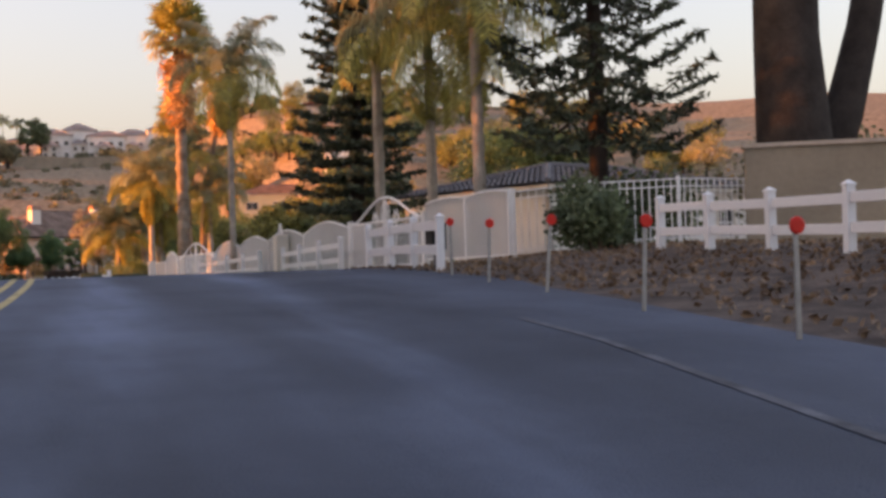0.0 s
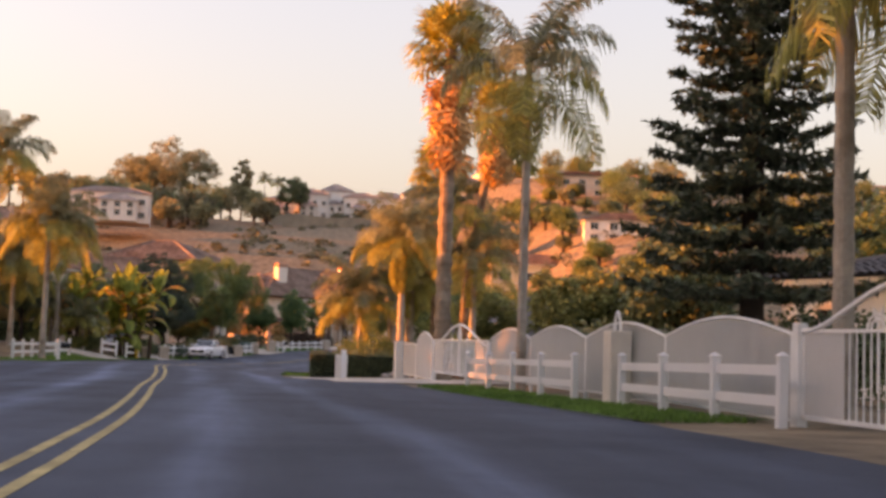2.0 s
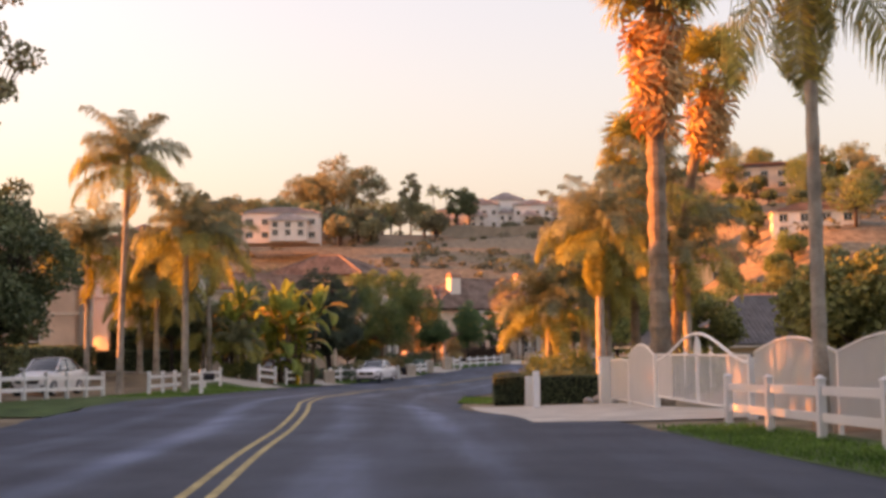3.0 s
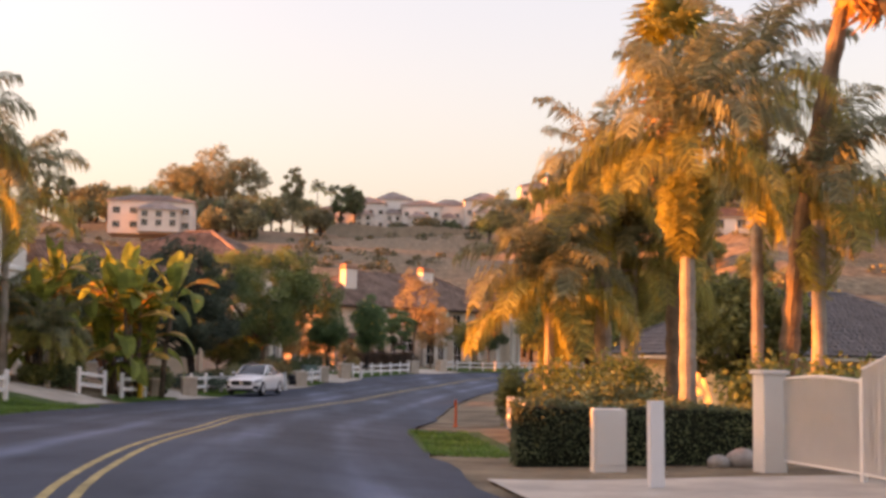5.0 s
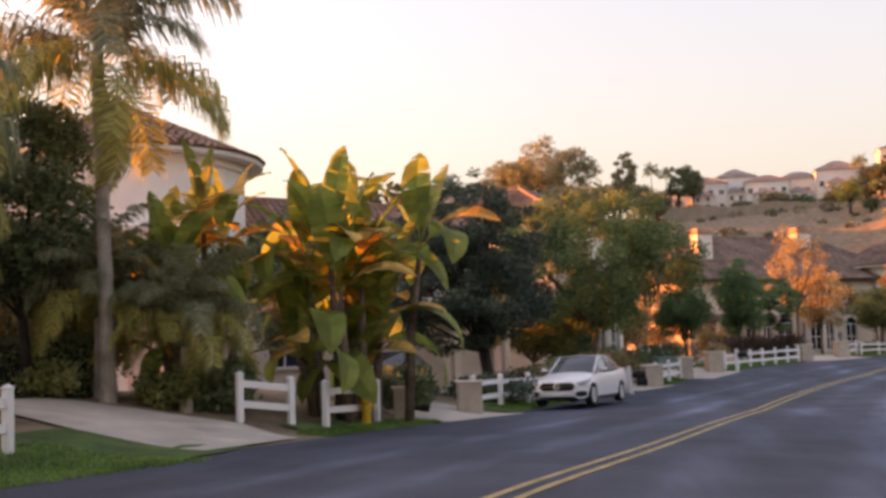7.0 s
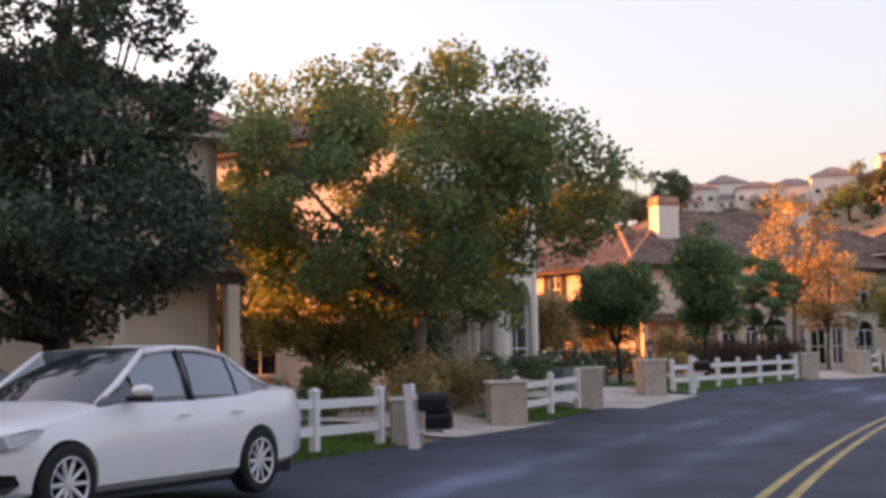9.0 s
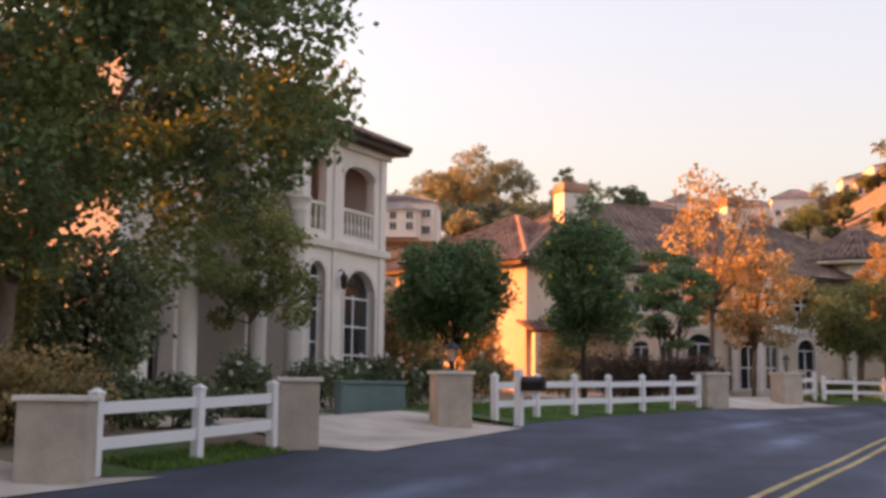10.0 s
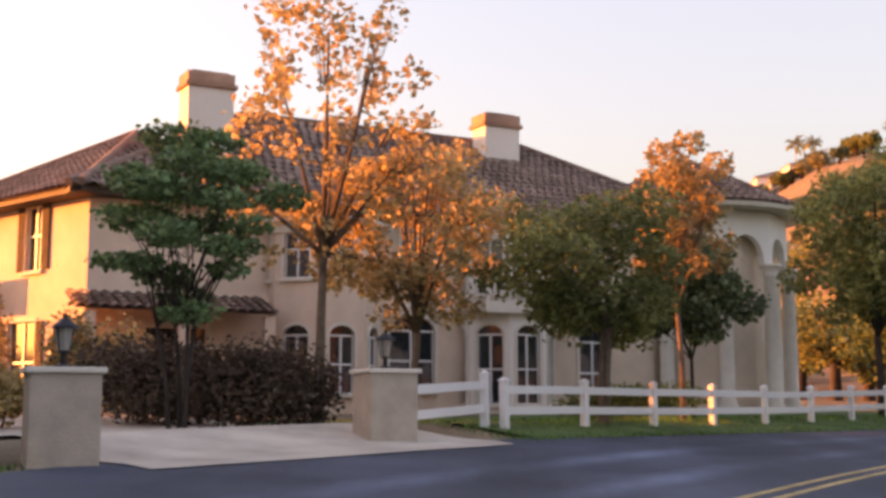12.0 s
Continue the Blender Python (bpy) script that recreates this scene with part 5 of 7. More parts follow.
# ---- trees and palms, left of the street ----
queen_palm(-11.1, 109.9, 7.1, "tall feather palm with a grey trunk behind the hedge", lean=(-0.2, 0), scale=1.08, seed=3, n=22, leaf="palm_grey")
queen_palm(-9.1, 93.1, 6.6, "feather palm with fronds coloured gold for evening sun", seed=5, n=30, leaf="palm_sun_gold", scale=0.9)
queen_palm(-12.9, 103.7, 4.7, "feather palm with hanging brown fronds by the lawn", seed=6, n=30, scale=1.05)
queen_palm(-16.0, 101.0, 6.5, "feather palm beside the house", seed=8, n=34)
banana_clump(-6.5, 114.0, 4.7, "tall banana clump with bright torn leaves", stems=14, per=8, seed=4, scale=1.1, old=4, spread=1.35)
banana_clump(-9.8, 111.9, 4.2, "grey-green broad-leaved plant clump", stems=10, per=7, mat="strelitzia", seed=9, scale=0.88, old=1)
branch_tree("broadleaf_tree", -2.2, 143.3, "broad spreading street tree with green and golden leaves", 2.3, clumps(-0.2, 0, 5.6, 5.8, 3.5, 118, 0.8, 3), 52000, 0.145, M["leaf"], M["bark"], 0.2, limbs=12)
branch_tree("broadleaf_tree", -5.6, 131.2, "dense dark evergreen tree behind the fence", 1.6, clumps(-0.8, 0, 4.0, 3.7, 2.7, 80, 0.75, 5, 0.7) + clumps(-0.8, 0, 6.5, 3.3, 2.2, 84, 0.45, 55, 0.8), 46000, 0.12, M["leaf_deep"], M["bark_dark"], 0.16, limbs=10, stems=2)
branch_tree("broadleaf_tree", -11.5, 126.5, "dark evergreen tree beside the drive", 1.6, clumps(0, 0, 4.2, 3.0, 3.0, 36, 0.85, 6), 16000, 0.18, M["leaf_dark"], M["bark_dark"], 0.16, limbs=8, stems=2)
branch_tree("round_tree", 2.4, 160.2, "small dark round-headed tree on the lawn", 1.5, clumps(0, 0, 3.4, 1.8, 1.5, 34, 0.62, 7), 20000, 0.115, M["leaf_round"], M["bark_dark"], 0.08, limbs=8)
egg = branch_tree("round_tree", 5.9, 165.6, "dark egg-shaped tree with a few yellow blossoms", 1.7, [(a * (1.25 - 0.11 * c), b * (1.25 - 0.11 * c), c, *r) for a, b, c, *r in clumps(0, 0, 4.1, 1.85, 2.5, 44, 0.72, 8)], 30000, 0.115, M["leaf_round"], M["bark_dark"], 0.1, limbs=8)
pts = crown_points([(a * (1.25 - 0.11 * c), b * (1.25 - 0.11 * c), c, *r) for a, b, c, *r in clumps(0, 0, 4.1, 1.85, 2.5, 44, 0.8, 8)], 40, 0.98)
data_object("blossoms", quads("blossoms", leaf_quads(np.repeat(pts, 5, 0) + 0.05 * nrg.standard_normal((len(pts) * 5, 3)), 0.16)), M["fruit"], egg, "yellow blossoms")
branch_tree("sycamore", 10.8, 176.9, "tall thin-crowned tree with orange autumn leaves", 3.6, clumps(0, 0, 6.4, 2.9, 4.3, 70, 0.48, 9), 2500, 0.18, M["leaf_gold"], M["bark"], 0.11, limbs=18)
branch_tree("sycamore", 12.6, 178.4, "leafy orange autumn tree against the house front", 2.0, clumps(0, 0, 4.3, 2.5, 2.4, 44, 0.6, 29), 5200, 0.17, M["leaf_gold"], M["bark"], 0.1, limbs=12)
branch_tree("small_tree", 9.0, 173.2, "small dark green multi-stemmed tree", 1.9, clumps(0, 0, 3.9, 2.2, 2.2, 24, 0.6, 10, 0.55), 6500, 0.15, M["leaf_round"], M["bark_dark"], 0.045, limbs=8, stems=4)
branch_tree("small_tree", 16.6, 177.5, "small tree turning yellow in front of the house", 2.0, clumps(0, 0, 3.1, 2.4, 1.8, 36, 0.65, 11), 8500, 0.15, M["leaf_mix"], M["bark"], 0.08, limbs=8, stems=2)
branch_tree("small_tree", 0.6, 181.4, "golden shrubby tree beside the sunlit house wall", 0.9, clumps(0, 0, 2.6, 1.6, 2.0, 26, 0.55, 97), 4500, 0.15, M["leaf_gold"], M["bark"], 0.07, limbs=8)
branch_tree("small_tree", 18.7, 181.0, "slim upright tree turned gold before the house", 2.6, clumps(0, 0, 4.9, 1.3, 2.0, 26, 0.5, 96), 4200, 0.15, M["leaf_gold"], M["bark"], 0.07, limbs=9)
branch_tree("small_tree", 19.5, 186.0, "small dark tree by the arcade", 1.6, clumps(0, 0, 3.4, 1.6, 1.5, 14, 0.75, 12), 7000, 0.18, M["leaf_dark"], M["bark_dark"], 0.06, limbs=7)
branch_tree("small_tree", 25.5, 189.5, "green and gold tree beside the house", 2.4, clumps(0, 0, 5.2, 2.6, 3.2, 34, 0.8, 13), 9000, 0.18, M["leaf_mix"], M["bark_dark"], 0.12, limbs=9)
branch_tree("young_tree", -2.4, 156.6, "young green tree tied to a stake by the drive", 2.2, clumps(0, 0, 3.9, 1.8, 2.1, 34, 0.5, 14), 7000, 0.13, M["leaf_mix"], M["bark"], 0.06, limbs=7)
branch_tree("small_tree", -2.0, 176.0, "golden-lit shrubby tree between the houses", 1.0, clumps(0, 0, 2.6, 2.2, 1.8, 16, 0.9, 15), 8000, 0.2, M["leaf_gold"], M["bark"], 0.07, limbs=7)

# ---- trees and palms, right of the street ----
conifer(12.6, 48.5, 17.0, 2.4, "tall dark tiered conifer behind the white gate", seed=2, tiers=27, first=0.13, dens=1.2)
conifer(15.0, 34.5, 14.5, 3.3, "broad dark pine with drooping boughs", seed=3, tiers=17, per=7, droop=0.22, first=0.2, dens=0.9, upturn=0.5)
fan_palm(10.2, 76.0, 14.2, "tall fan palm with a thick skirt of dead fronds", seed=2, skirt=46, skirt_len=3.2, n=40, scale=1.08, r=0.36)
fan_palm(13.1, 89.4, 14.0, "leaning fan palm with a dead-frond skirt", seed=4, lean=(1.3, -2.8), skirt=40, skirt_len=2.0)
queen_palm(9.65, 57.3, 8.2, "feather palm with a slim ringed trunk behind the fence", seed=11, n=17, scale=0.95, dead=4, r=0.14)
queen_palm(11.6, 42.5, 11.0, "tall feather palm with hanging fronds beside the conifer", seed=12, n=18, scale=1.0)
queen_palm(12.6, 40.5, 6.2, "feather palm with drooping fronds", seed=13, n=20, scale=1.1, dead=4)
queen_palm(12.0, 35.2, 6.0, "feather palm at the fence corner", seed=14, n=20, scale=0.95)
queen_palm(10.2, 96.6, 7.0, "golden feather palm above the hedge", seed=15, n=22, leaf="palm_sun_gold", r=0.3, dead=4)
queen_palm(11.4, 98.0, 5.2, "shorter feather palm with a thick trunk", seed=35, n=26, leaf="palm_sun_gold", r=0.34, dead=4)
queen_palm(13.6, 88.2, 5.6, "feather palm with long drooping fronds beside the leaning trunk", seed=36, n=16, r=0.2, dead=3)
queen_palm(9.5, 85.7, 6.3, "golden feather palm with a skirt of hanging dead fronds", seed=16, n=22, leaf="palm_sun_gold", dead=14, r=0.2, scale=0.92)
fan_palm(13.0, 98.5, 12.6, "tall fan palm behind the feather palms", seed=31, n=38, skirt=30, skirt_len=3.4, r=0.26)
queen_palm(12.4, 89.2, 8.6, "feather palm with drooping golden fronds behind the drive", seed=18, n=16, leaf="palm_sun_gold", dead=4)
queen_palm(8.2, 95.0, 3.6, "low golden feather palm behind the fence", seed=17, n=26, leaf="palm_sun_gold")
hedge(4.9, 81.4, 9.2, 80.9, 1.1, 1.05, M["leaf_dark"], "low dark clipped hedge at the drive")
bush("shrub", 8.3, 89.3, 1.6, 1.5, 2.3, M["leaf"], 6000, 0.12, "bright green rounded shrub behind the hedge")

# garden trees added to the west, mostly out of view, to shade the street
for i, (x, y, r, h, m) in enumerate([(-21, 20, 4.5, 3.6, "leaf_dark"), (-24, 34, 4.0, 4.0, "leaf_olive"), (-20, 48, 4.4, 3.6, "leaf_dark"), (-25, 60, 4.2, 3.4, "leaf"), (-28.5, 128.0, 3.6, 4.6, "leaf_dark"), (-30.0, 134.5, 3.6, 4.8, "leaf_dark"), (-26.5, 122.5, 2.6, 3.4, "leaf_olive")]):
    branch_tree("garden_tree", x, y, "dark dense garden tree added on the far side to shade the street", 2.0, clumps(0, 0, 2.2 + h, r, h, 26, r * 0.36, 40 + i), 11000, 0.3, M[m], M["bark_dark"], 0.2, limbs=9, group="garden trees")
# added row of trees, never in view, keeps low sun off the street
for i in range(24):
    y = -14 + i * 4.15
    tall = 1.0 if y > 68 else 1.75 + 0.25 * math.sin(i * 2.1)
    branch_tree("garden_tree", -17.5 + rng.uniform(-1, 1), y, "dense unseen shade tree in the added row along the street", 1.2, clumps(0, 0, 4.3 * tall, 2.8 if tall == 1.0 else 3.5, 3.6 * tall, 24, 1.15 * tall ** 0.5, 80 + i), 6000, 0.34, M["leaf_dark"], M["bark_dark"], 0.16, limbs=8, group="garden trees")
branch_tree("broadleaf_tree", -13.6, 80.5, "dense dark garden tree beside the street", 1.6, clumps(0, 0, 5.0, 3.0, 3.6, 60, 0.8, 62), 16000, 0.2, M["leaf_dark"], M["bark_dark"], 0.18, limbs=10)
branch_tree("eucalyptus", -13.6, 75.5, "tall thin-leaved eucalyptus beside the street", 6.0, clumps(0, 0, 12.0, 2.9, 4.4, 40, 0.8, 61), 6500, 0.24, M["leaf_olive"], M["bark"], 0.25, limbs=14)
queen_palm(-12.3, 93.6, 10.4, "tall feather palm lit gold on its western side", seed=21, n=26, lean=(0.3, 0))
queen_palm(-14.5, 106.5, 3.4, "low golden palm beside the drive", seed=22, n=24, leaf="palm_sun_gold", scale=0.85)
queen_palm(-11.6, 110.5, 1.9, "small bushy palm beside the drive", seed=23, n=22, leaf="palm_sun_gold", scale=0.6, r=0.12, dead=2)
queen_palm(-9.4, 106.9 + 3.2, 1.5, "small dark palm beside the drive", seed=24, n=20, scale=0.6, r=0.12, dead=2)

box_house("garage_house", -30.0, 105.0, 9, 12, 6.5, 6.0, "peach stucco house with a tiled roof beside the drive", "stucco", "tile", 1.9, 0.6, front=[(2.2, 3.6, 1.3, 1.7, 0), (5.6, 3.6, 1.3, 1.7, 0), (9.4, 3.6, 1.3, 1.7, 0), (3.4, 0.2, 2.2, 2.3, 0), (9.0, 0.6, 1.5, 1.8, 0)], right=[(2, 3.6, 1.2, 1.7, 0), (4.6, 3.6, 1.2, 1.7, 0), (3, 0.4, 1.4, 2.1, 0)])

# ---- verge: lawns, drives, beds ----
def lateral_rows(y0, y1, a, b=None):
    """Rows between two distances from the centre line; with no b, up to the left edge of the road."""
    k = (CL[:, 1] >= y0) & (CL[:, 1] <= y1)
    return [(p + n * a, p + n * (0.05 - float(left_width(p[1])) if b is None else b)) for p, n in zip(CL[k], NRM[k])]


def lawn(y0, y1, a, b=None, label="short green lawn along the street"):
    return strip("lawn", lateral_rows(y0, y1, a, b), M["grass"], label, "lawn", 6, 0.02)


def drive(rows, label="pale concrete driveway"):
    out = []
    for (a, b), (c, d) in zip(rows, rows[1:]):
        for k in range(6):
            t = k / 6
            out.append((np.array(a) * (1 - t) + np.array(c) * t, np.array(b) * (1 - t) + np.array(d) * t))
    out.append((np.array(rows[-1][0]), np.array(rows[-1][1])))
    return strip("driveway", out, M["concrete"], label, "driveway", 8, 0.028)


lawn(66, 104.6, -10.5)
lawn(107.5, 114.5, -9.0, label="short green lawn round the hydrant")
lawn(119.8, 133.2, -9.0)
lawn(138.2, 142.2, -8.9)
lawn(150.2, 161.8, -15.0, label="green lawn behind the white fence")
lawn(168.6, 203.0, -16.0, label="green lawn in front of the house")
drive([((-6.95, 104.8), (-6.35, 108.4)), ((-8.7, 105.0), (-7.9, 109.4)), ((-11.4, 105.9), (-10.6, 109.0)), ((-16.0, 107.2), (-15.5, 110.0)), ((-22, 110.0), (-21.5, 113.0))])
drive([((-4.5, 115.3), (-3.15, 120.5)), ((-7.6, 117), (-6.4, 121.5)), ((-12.0, 124.0), (-7.5, 124.5)), ((-12.0, 136.0), (-7.9, 136.0))])
drive([((0.0, 136.2), (1.45, 140.6)), ((-0.6, 136.3), (0.68, 140.3)), ((-2.6, 137.3), (-1.2, 140.6)), ((-9.0, 141.0), (-6.0, 144.5))], "pinkish paved drive between low pillars")
drive([((3.3, 144.5), (5.0, 151.05)), ((2.05, 145.35), (4.43, 151.7)), ((0.2, 146.5), (2.2, 152.6)), ((-3.2, 149.5), (-0.8, 156.0)), ((-6.0, 158.0), (0.8, 163.0))])
drive([((11.2, 164.9), (15.0, 171.0)), ((10.67, 165.6), (14.63, 172.0)), ((8.2, 167.6), (12.2, 173.2)), ((4.5, 173.0), (8.8, 178.0)), ((2.0, 180.0), (6.5, 183.5))])
k = (CL[:, 1] >= -10) & (CL[:, 1] <= 32.5)
strip("bank", [(p + n * (float(right_width(p[1])) - 0.3), p + n * 16.0) for p, n in zip(CL[k], NRM[k])], M["mulch"], "bank of brown mulch and dry leaves", "bank", 20, 0.004)
lawn(41.5, 60.0, 7.35, 9.8, "thin grass strip below the white fence")
strip("bed", lateral_rows(32.5, 41.5, 7.2, 10.8), M["earth"], "bare earth at the gate", "bed", 6, 0.012)
strip("apron", lateral_rows(61.0, 79.0, 5.3, 11.0), M["concrete"], "pale concrete drive apron before the gate", "driveway", 6, 0.02)
lawn(82.6, 97.0, 4.9, 7.0, "small lawn corner by the hedge")


def blades(y0, y1, a, b, n, h, label, mat="blade"):
    """Loose grass blades on a strip beside the street."""
    k = np.where((CL[:, 1] >= y0) & (CL[:, 1] <= y1))[0]
    i = nrg.choice(k, n)
    off = nrg.uniform(a, b, n)
    p = CL[i] + NRM[i] * off[:, None] + TAN[i] * nrg.uniform(-0.8, 0.8, (n, 1))
    z = ground_z(p[:, 0], p[:, 1]) + 0.01
    base = np.column_stack([p, z])
    ang = nrg.uniform(0, 6.283, n)
    s = np.column_stack([np.cos(ang), np.sin(ang), 0 * ang]) * 0.012
    hh = h * nrg.uniform(0.5, 1.3, n)
    tip = base + np.column_stack([nrg.standard_normal((n, 2)) * 0.035, hh])
    mid = (base + tip) / 2 + np.column_stack([nrg.standard_normal((n, 2)) * 0.012, hh * 0.1])
    q = np.stack([base - s, base + s, mid + s * 0.8, mid - s * 0.8], 1)
    q2 = np.stack([mid - s * 0.8, mid + s * 0.8, tip + s * 0.1, tip - s * 0.1], 1)
    ob = data_object("grass", quads("grass", np.concatenate([q, q2])), M[mat])
    return tagged(ob, label, "grass", kind="stuff")


blades(85, 101.5, -9.6, -6.3, 14000, 0.07, "short grass blades on the lawn beside the street")
blades(108, 114.5, -8.2, -7.35, 5000, 0.07, "short grass blades round the hydrant")
blades(120.3, 132.8, -8.6, -7.35, 12000, 0.08, "grass blades along the fence")
blades(138.5, 142.0, -8.3, -7.35, 3000, 0.08, "grass blades beside the pillar")
blades(150.8, 161.5, -10.5, -7.35, 14000, 0.08, "grass blades below the white fence")
blades(169.5, 196, -9.5, -6.25, 9000, 0.08, "grass blades along the low fence")
blades(42, 60, 7.45, 9.2, 7000, 0.10, "thin grass at the foot of the white fence")
blades(83, 95, 5.0, 6.6, 3000, 0.08, "grass blades on the lawn corner")
# dry leaf litter on the bank
k = np.where((CL[:, 1] >= 4) & (CL[:, 1] <= 32))[0]
n = 5000
i = nrg.choice(k, n)
p = CL[i] + NRM[i] * nrg.uniform(6.5, 14.5, (n, 1)) + TAN[i] * nrg.uniform(-0.8, 0.8, (n, 1))
lit = np.column_stack([p, ground_z(p[:, 0], p[:, 1]) + 0.03])
tagged(data_object("leaf_litter", quads("leaf_litter", leaf_quads(lit, 0.10)), M["litter"]), "scattered dry brown leaves on the bank", "leaf litter", kind="stuff")

# shrubs and hedges
# two added hedges out of view that block the low western sun
hedge(-20.4, -16.0, -20.1, 62.0, 1.5, 5.6, M["leaf_dark"], "very tall unseen dark hedge added along the gardens for shade", 40, 0.24)
hedge(-20.1, 62.0, -20.0, 84.0, 1.3, 3.0, M["leaf_dark"], "long tall unseen dark hedge added along the gardens for shade", 45, 0.2)
branch_tree("garden_tree", -13.6, 110.9, "dark garden tree before the tower house", 1.8, clumps(0, 0, 4.3, 1.6, 2.9, 40, 0.66, 92), 13000, 0.16, M["leaf_dark"], M["bark_dark"], 0.14, limbs=9, group="garden trees")
branch_tree("garden_tree", -13.0, 113.8, "small dark garden tree before the tower house", 1.0, clumps(0, 0, 2.8, 1.7, 1.5, 20, 0.6, 93), 7000, 0.16, M["leaf_dark"], M["bark_dark"], 0.1, limbs=7, group="garden trees")
# this hedge and the next are added to keep sun streaks off the road
hedge(-17.5, 143.0, -16.5, 157.0, 1.4, 3.2, M["leaf_dark"], "tall dark hedge added on the garden side to shade the road", 45, 0.2)
hedge(-19.2, 83.6, -18.7, 92.6, 1.2, 3.0, M["leaf_dark"], "tall dark unseen hedge added to shade the road", 60, 0.2)
hedge(-18.2, 93.0, -17.4, 105.6, 1.2, 2.1, M["leaf_dark"], "dark hedge behind the palms", 150, 0.14)
hedge(-17.2, 112.2, -15.6, 118.5, 1.4, 2.7, M["leaf_dark"], "tall dark hedge before the tower house", 150, 0.14)
hedge(-18.5, 112.0, -12.2, 111.6, 1.2, 1.3, M["leaf_dark"], "dark clipped hedge behind the lawn", 350, 0.09)
hedge(-5.9, 117.9, -7.4, 122.5, 0.9, 1.0, M["leaf_dark"], "dark hedge beside the drive", 350, 0.09)
bush("shrub", -9.9, 109.9, 0.9, 0.7, 0.9, M["leaf_mix"], 1800, 0.12, "low yellow-green shrub at the palm's foot")
bush("shrub", -12.0, 109.9, 1.1, 0.8, 0.8, M["leaf_mix"], 1800, 0.12, "low yellow-green shrub beside the drive")
# two shrubs out of the sun; gold leaves paint the sunlight on
bush("shrub", -14.9, 112.8, 1.3, 0.9, 3.1, M["leaf_gold"], 3600, 0.13, "tall shrub coloured gold as if sunlit behind the dark hedge")
bush("shrub", -13.2, 112.9, 1.2, 0.9, 2.9, M["leaf_gold"], 3400, 0.13, "tall shrub coloured gold as if sunlit behind the dark hedge")
bush("shrub", -8.7, 111.3, 1.3, 1.0, 1.3, M["leaf_dark"], 3000, 0.13, "dark shrub behind the fence panel")
bush("shrub", -6.0, 116.9, 1.0, 0.9, 1.2, M["leaf_dark"], 2500, 0.12, "dark shrub behind the low pillar")
bush("shrub", -5.0, 125.5, 1.6, 2.4, 0.95, M["leaf_deep"], 4500, 0.14, "dark shrub mass behind the white fence")
bush("shrub", -3.6, 132.0, 1.5, 1.8, 1.2, M["leaf_olive"], 3500, 0.14, "olive shrub behind the white fence")
# sunlight on this shrub is put into its gold leaf colour
bush("shrub", -1.6, 142.2, 1.9, 1.5, 1.45, M["leaf_gold"], 8000, 0.09, "rounded hedge shrub coloured gold as if sunlit beside the drive")
branch_tree("small_tree", -5.4, 146.3, "low golden-lit tree between the houses", 0.9, clumps(0, 0, 2.7, 2.4, 1.9, 34, 0.7, 94), 9000, 0.15, M["leaf_mix"], M["bark"], 0.1, limbs=9)
branch_tree("small_tree", -3.9, 150.3, "dark leafy tree beside the porch", 0.8, clumps(0, 0, 2.3, 1.9, 1.7, 24, 0.65, 95), 8000, 0.15, M["leaf_dark"], M["bark_dark"], 0.08, limbs=8)
branch_tree("small_tree", -9.6, 149.6, "golden-lit leafy tree between the two mansions", 1.6, clumps(0, 0, 4.3, 2.6, 3.0, 40, 0.75, 191), 11000, 0.16, M["leaf_mix"], M["bark"], 0.12, limbs=9)
branch_tree("small_tree", -13.2, 151.8, "tall leafy tree beside the mansion wall", 2.0, clumps(0, 0, 5.2, 2.7, 3.6, 40, 0.8, 192), 11000, 0.17, M["leaf_mix"], M["bark"], 0.13, limbs=9)
bush("shrub", -3.6, 139.6, 1.2, 0.9, 1.3, M["leaf_mix"], 3500, 0.12, "golden-lit shrub beside the drive")
bush("shrub", -1.0, 147.3, 1.2, 1.2, 1.1, M["leaf_dark"], 2800, 0.12, "dark shrub at the edge of the drive")
for x, y, r in ((-0.6, 158.6, 1.6), (0.7, 160.6, 1.5), (2.0, 163.2, 1.5), (-1.6, 154.2, 1.0)):
    bush("rose_bush", x, y, r, r * 0.8, 1.5, M["leaf_dark"], 3200, 0.11, "dark shrub with small white blossoms before the porch", "shrub", "flowering shrubs", blossoms=26)
bush("shrub", -1.9, 152.8, 1.5, 1.0, 0.7, M["leaf_dark"], 2600, 0.12, "low dark planting round the young tree")
bush("shrub", 10.2, 175.6, 1.9, 1.4, 1.9, M["leaf_maroon"], 9000, 0.11, "large rounded purple-brown shrub behind the drive")
bush("shrub", 7.3, 177.2, 1.9, 1.4, 2.0, M["leaf_maroon"], 9000, 0.11, "large rounded purple-brown shrub beside the drive")
bush("shrub", 5.0, 174.6, 1.2, 1.0, 1.3, M["leaf_gold"], 2600, 0.13, "orange autumn shrub before the house")
bush("shrub", 4.6, 180.0, 1.5, 1.2, 2.6, M["leaf_gold"], 3600, 0.14, "golden shrub against the sunlit wall")
bush("shrub", 1.6, 180.6, 1.3, 1.0, 1.8, M["leaf_gold"], 2600, 0.14, "golden shrub between the houses")
bush("shrub", 17.5, 183.5, 2.2, 1.0, 1.0, M["leaf_mix"], 3200, 0.13, "low flowering border before the house")
bush("shrub", 12.3, 29.4, 1.4, 1.0, 1.6, M["leaf_dark"], 4500, 0.12, "dark shrub against the white bar fence")
bush("shrub", 16.5, 36.0, 2.4, 1.6, 2.6, M["leaf_dark"], 5200, 0.15, "dark shrubs behind the bar fence")
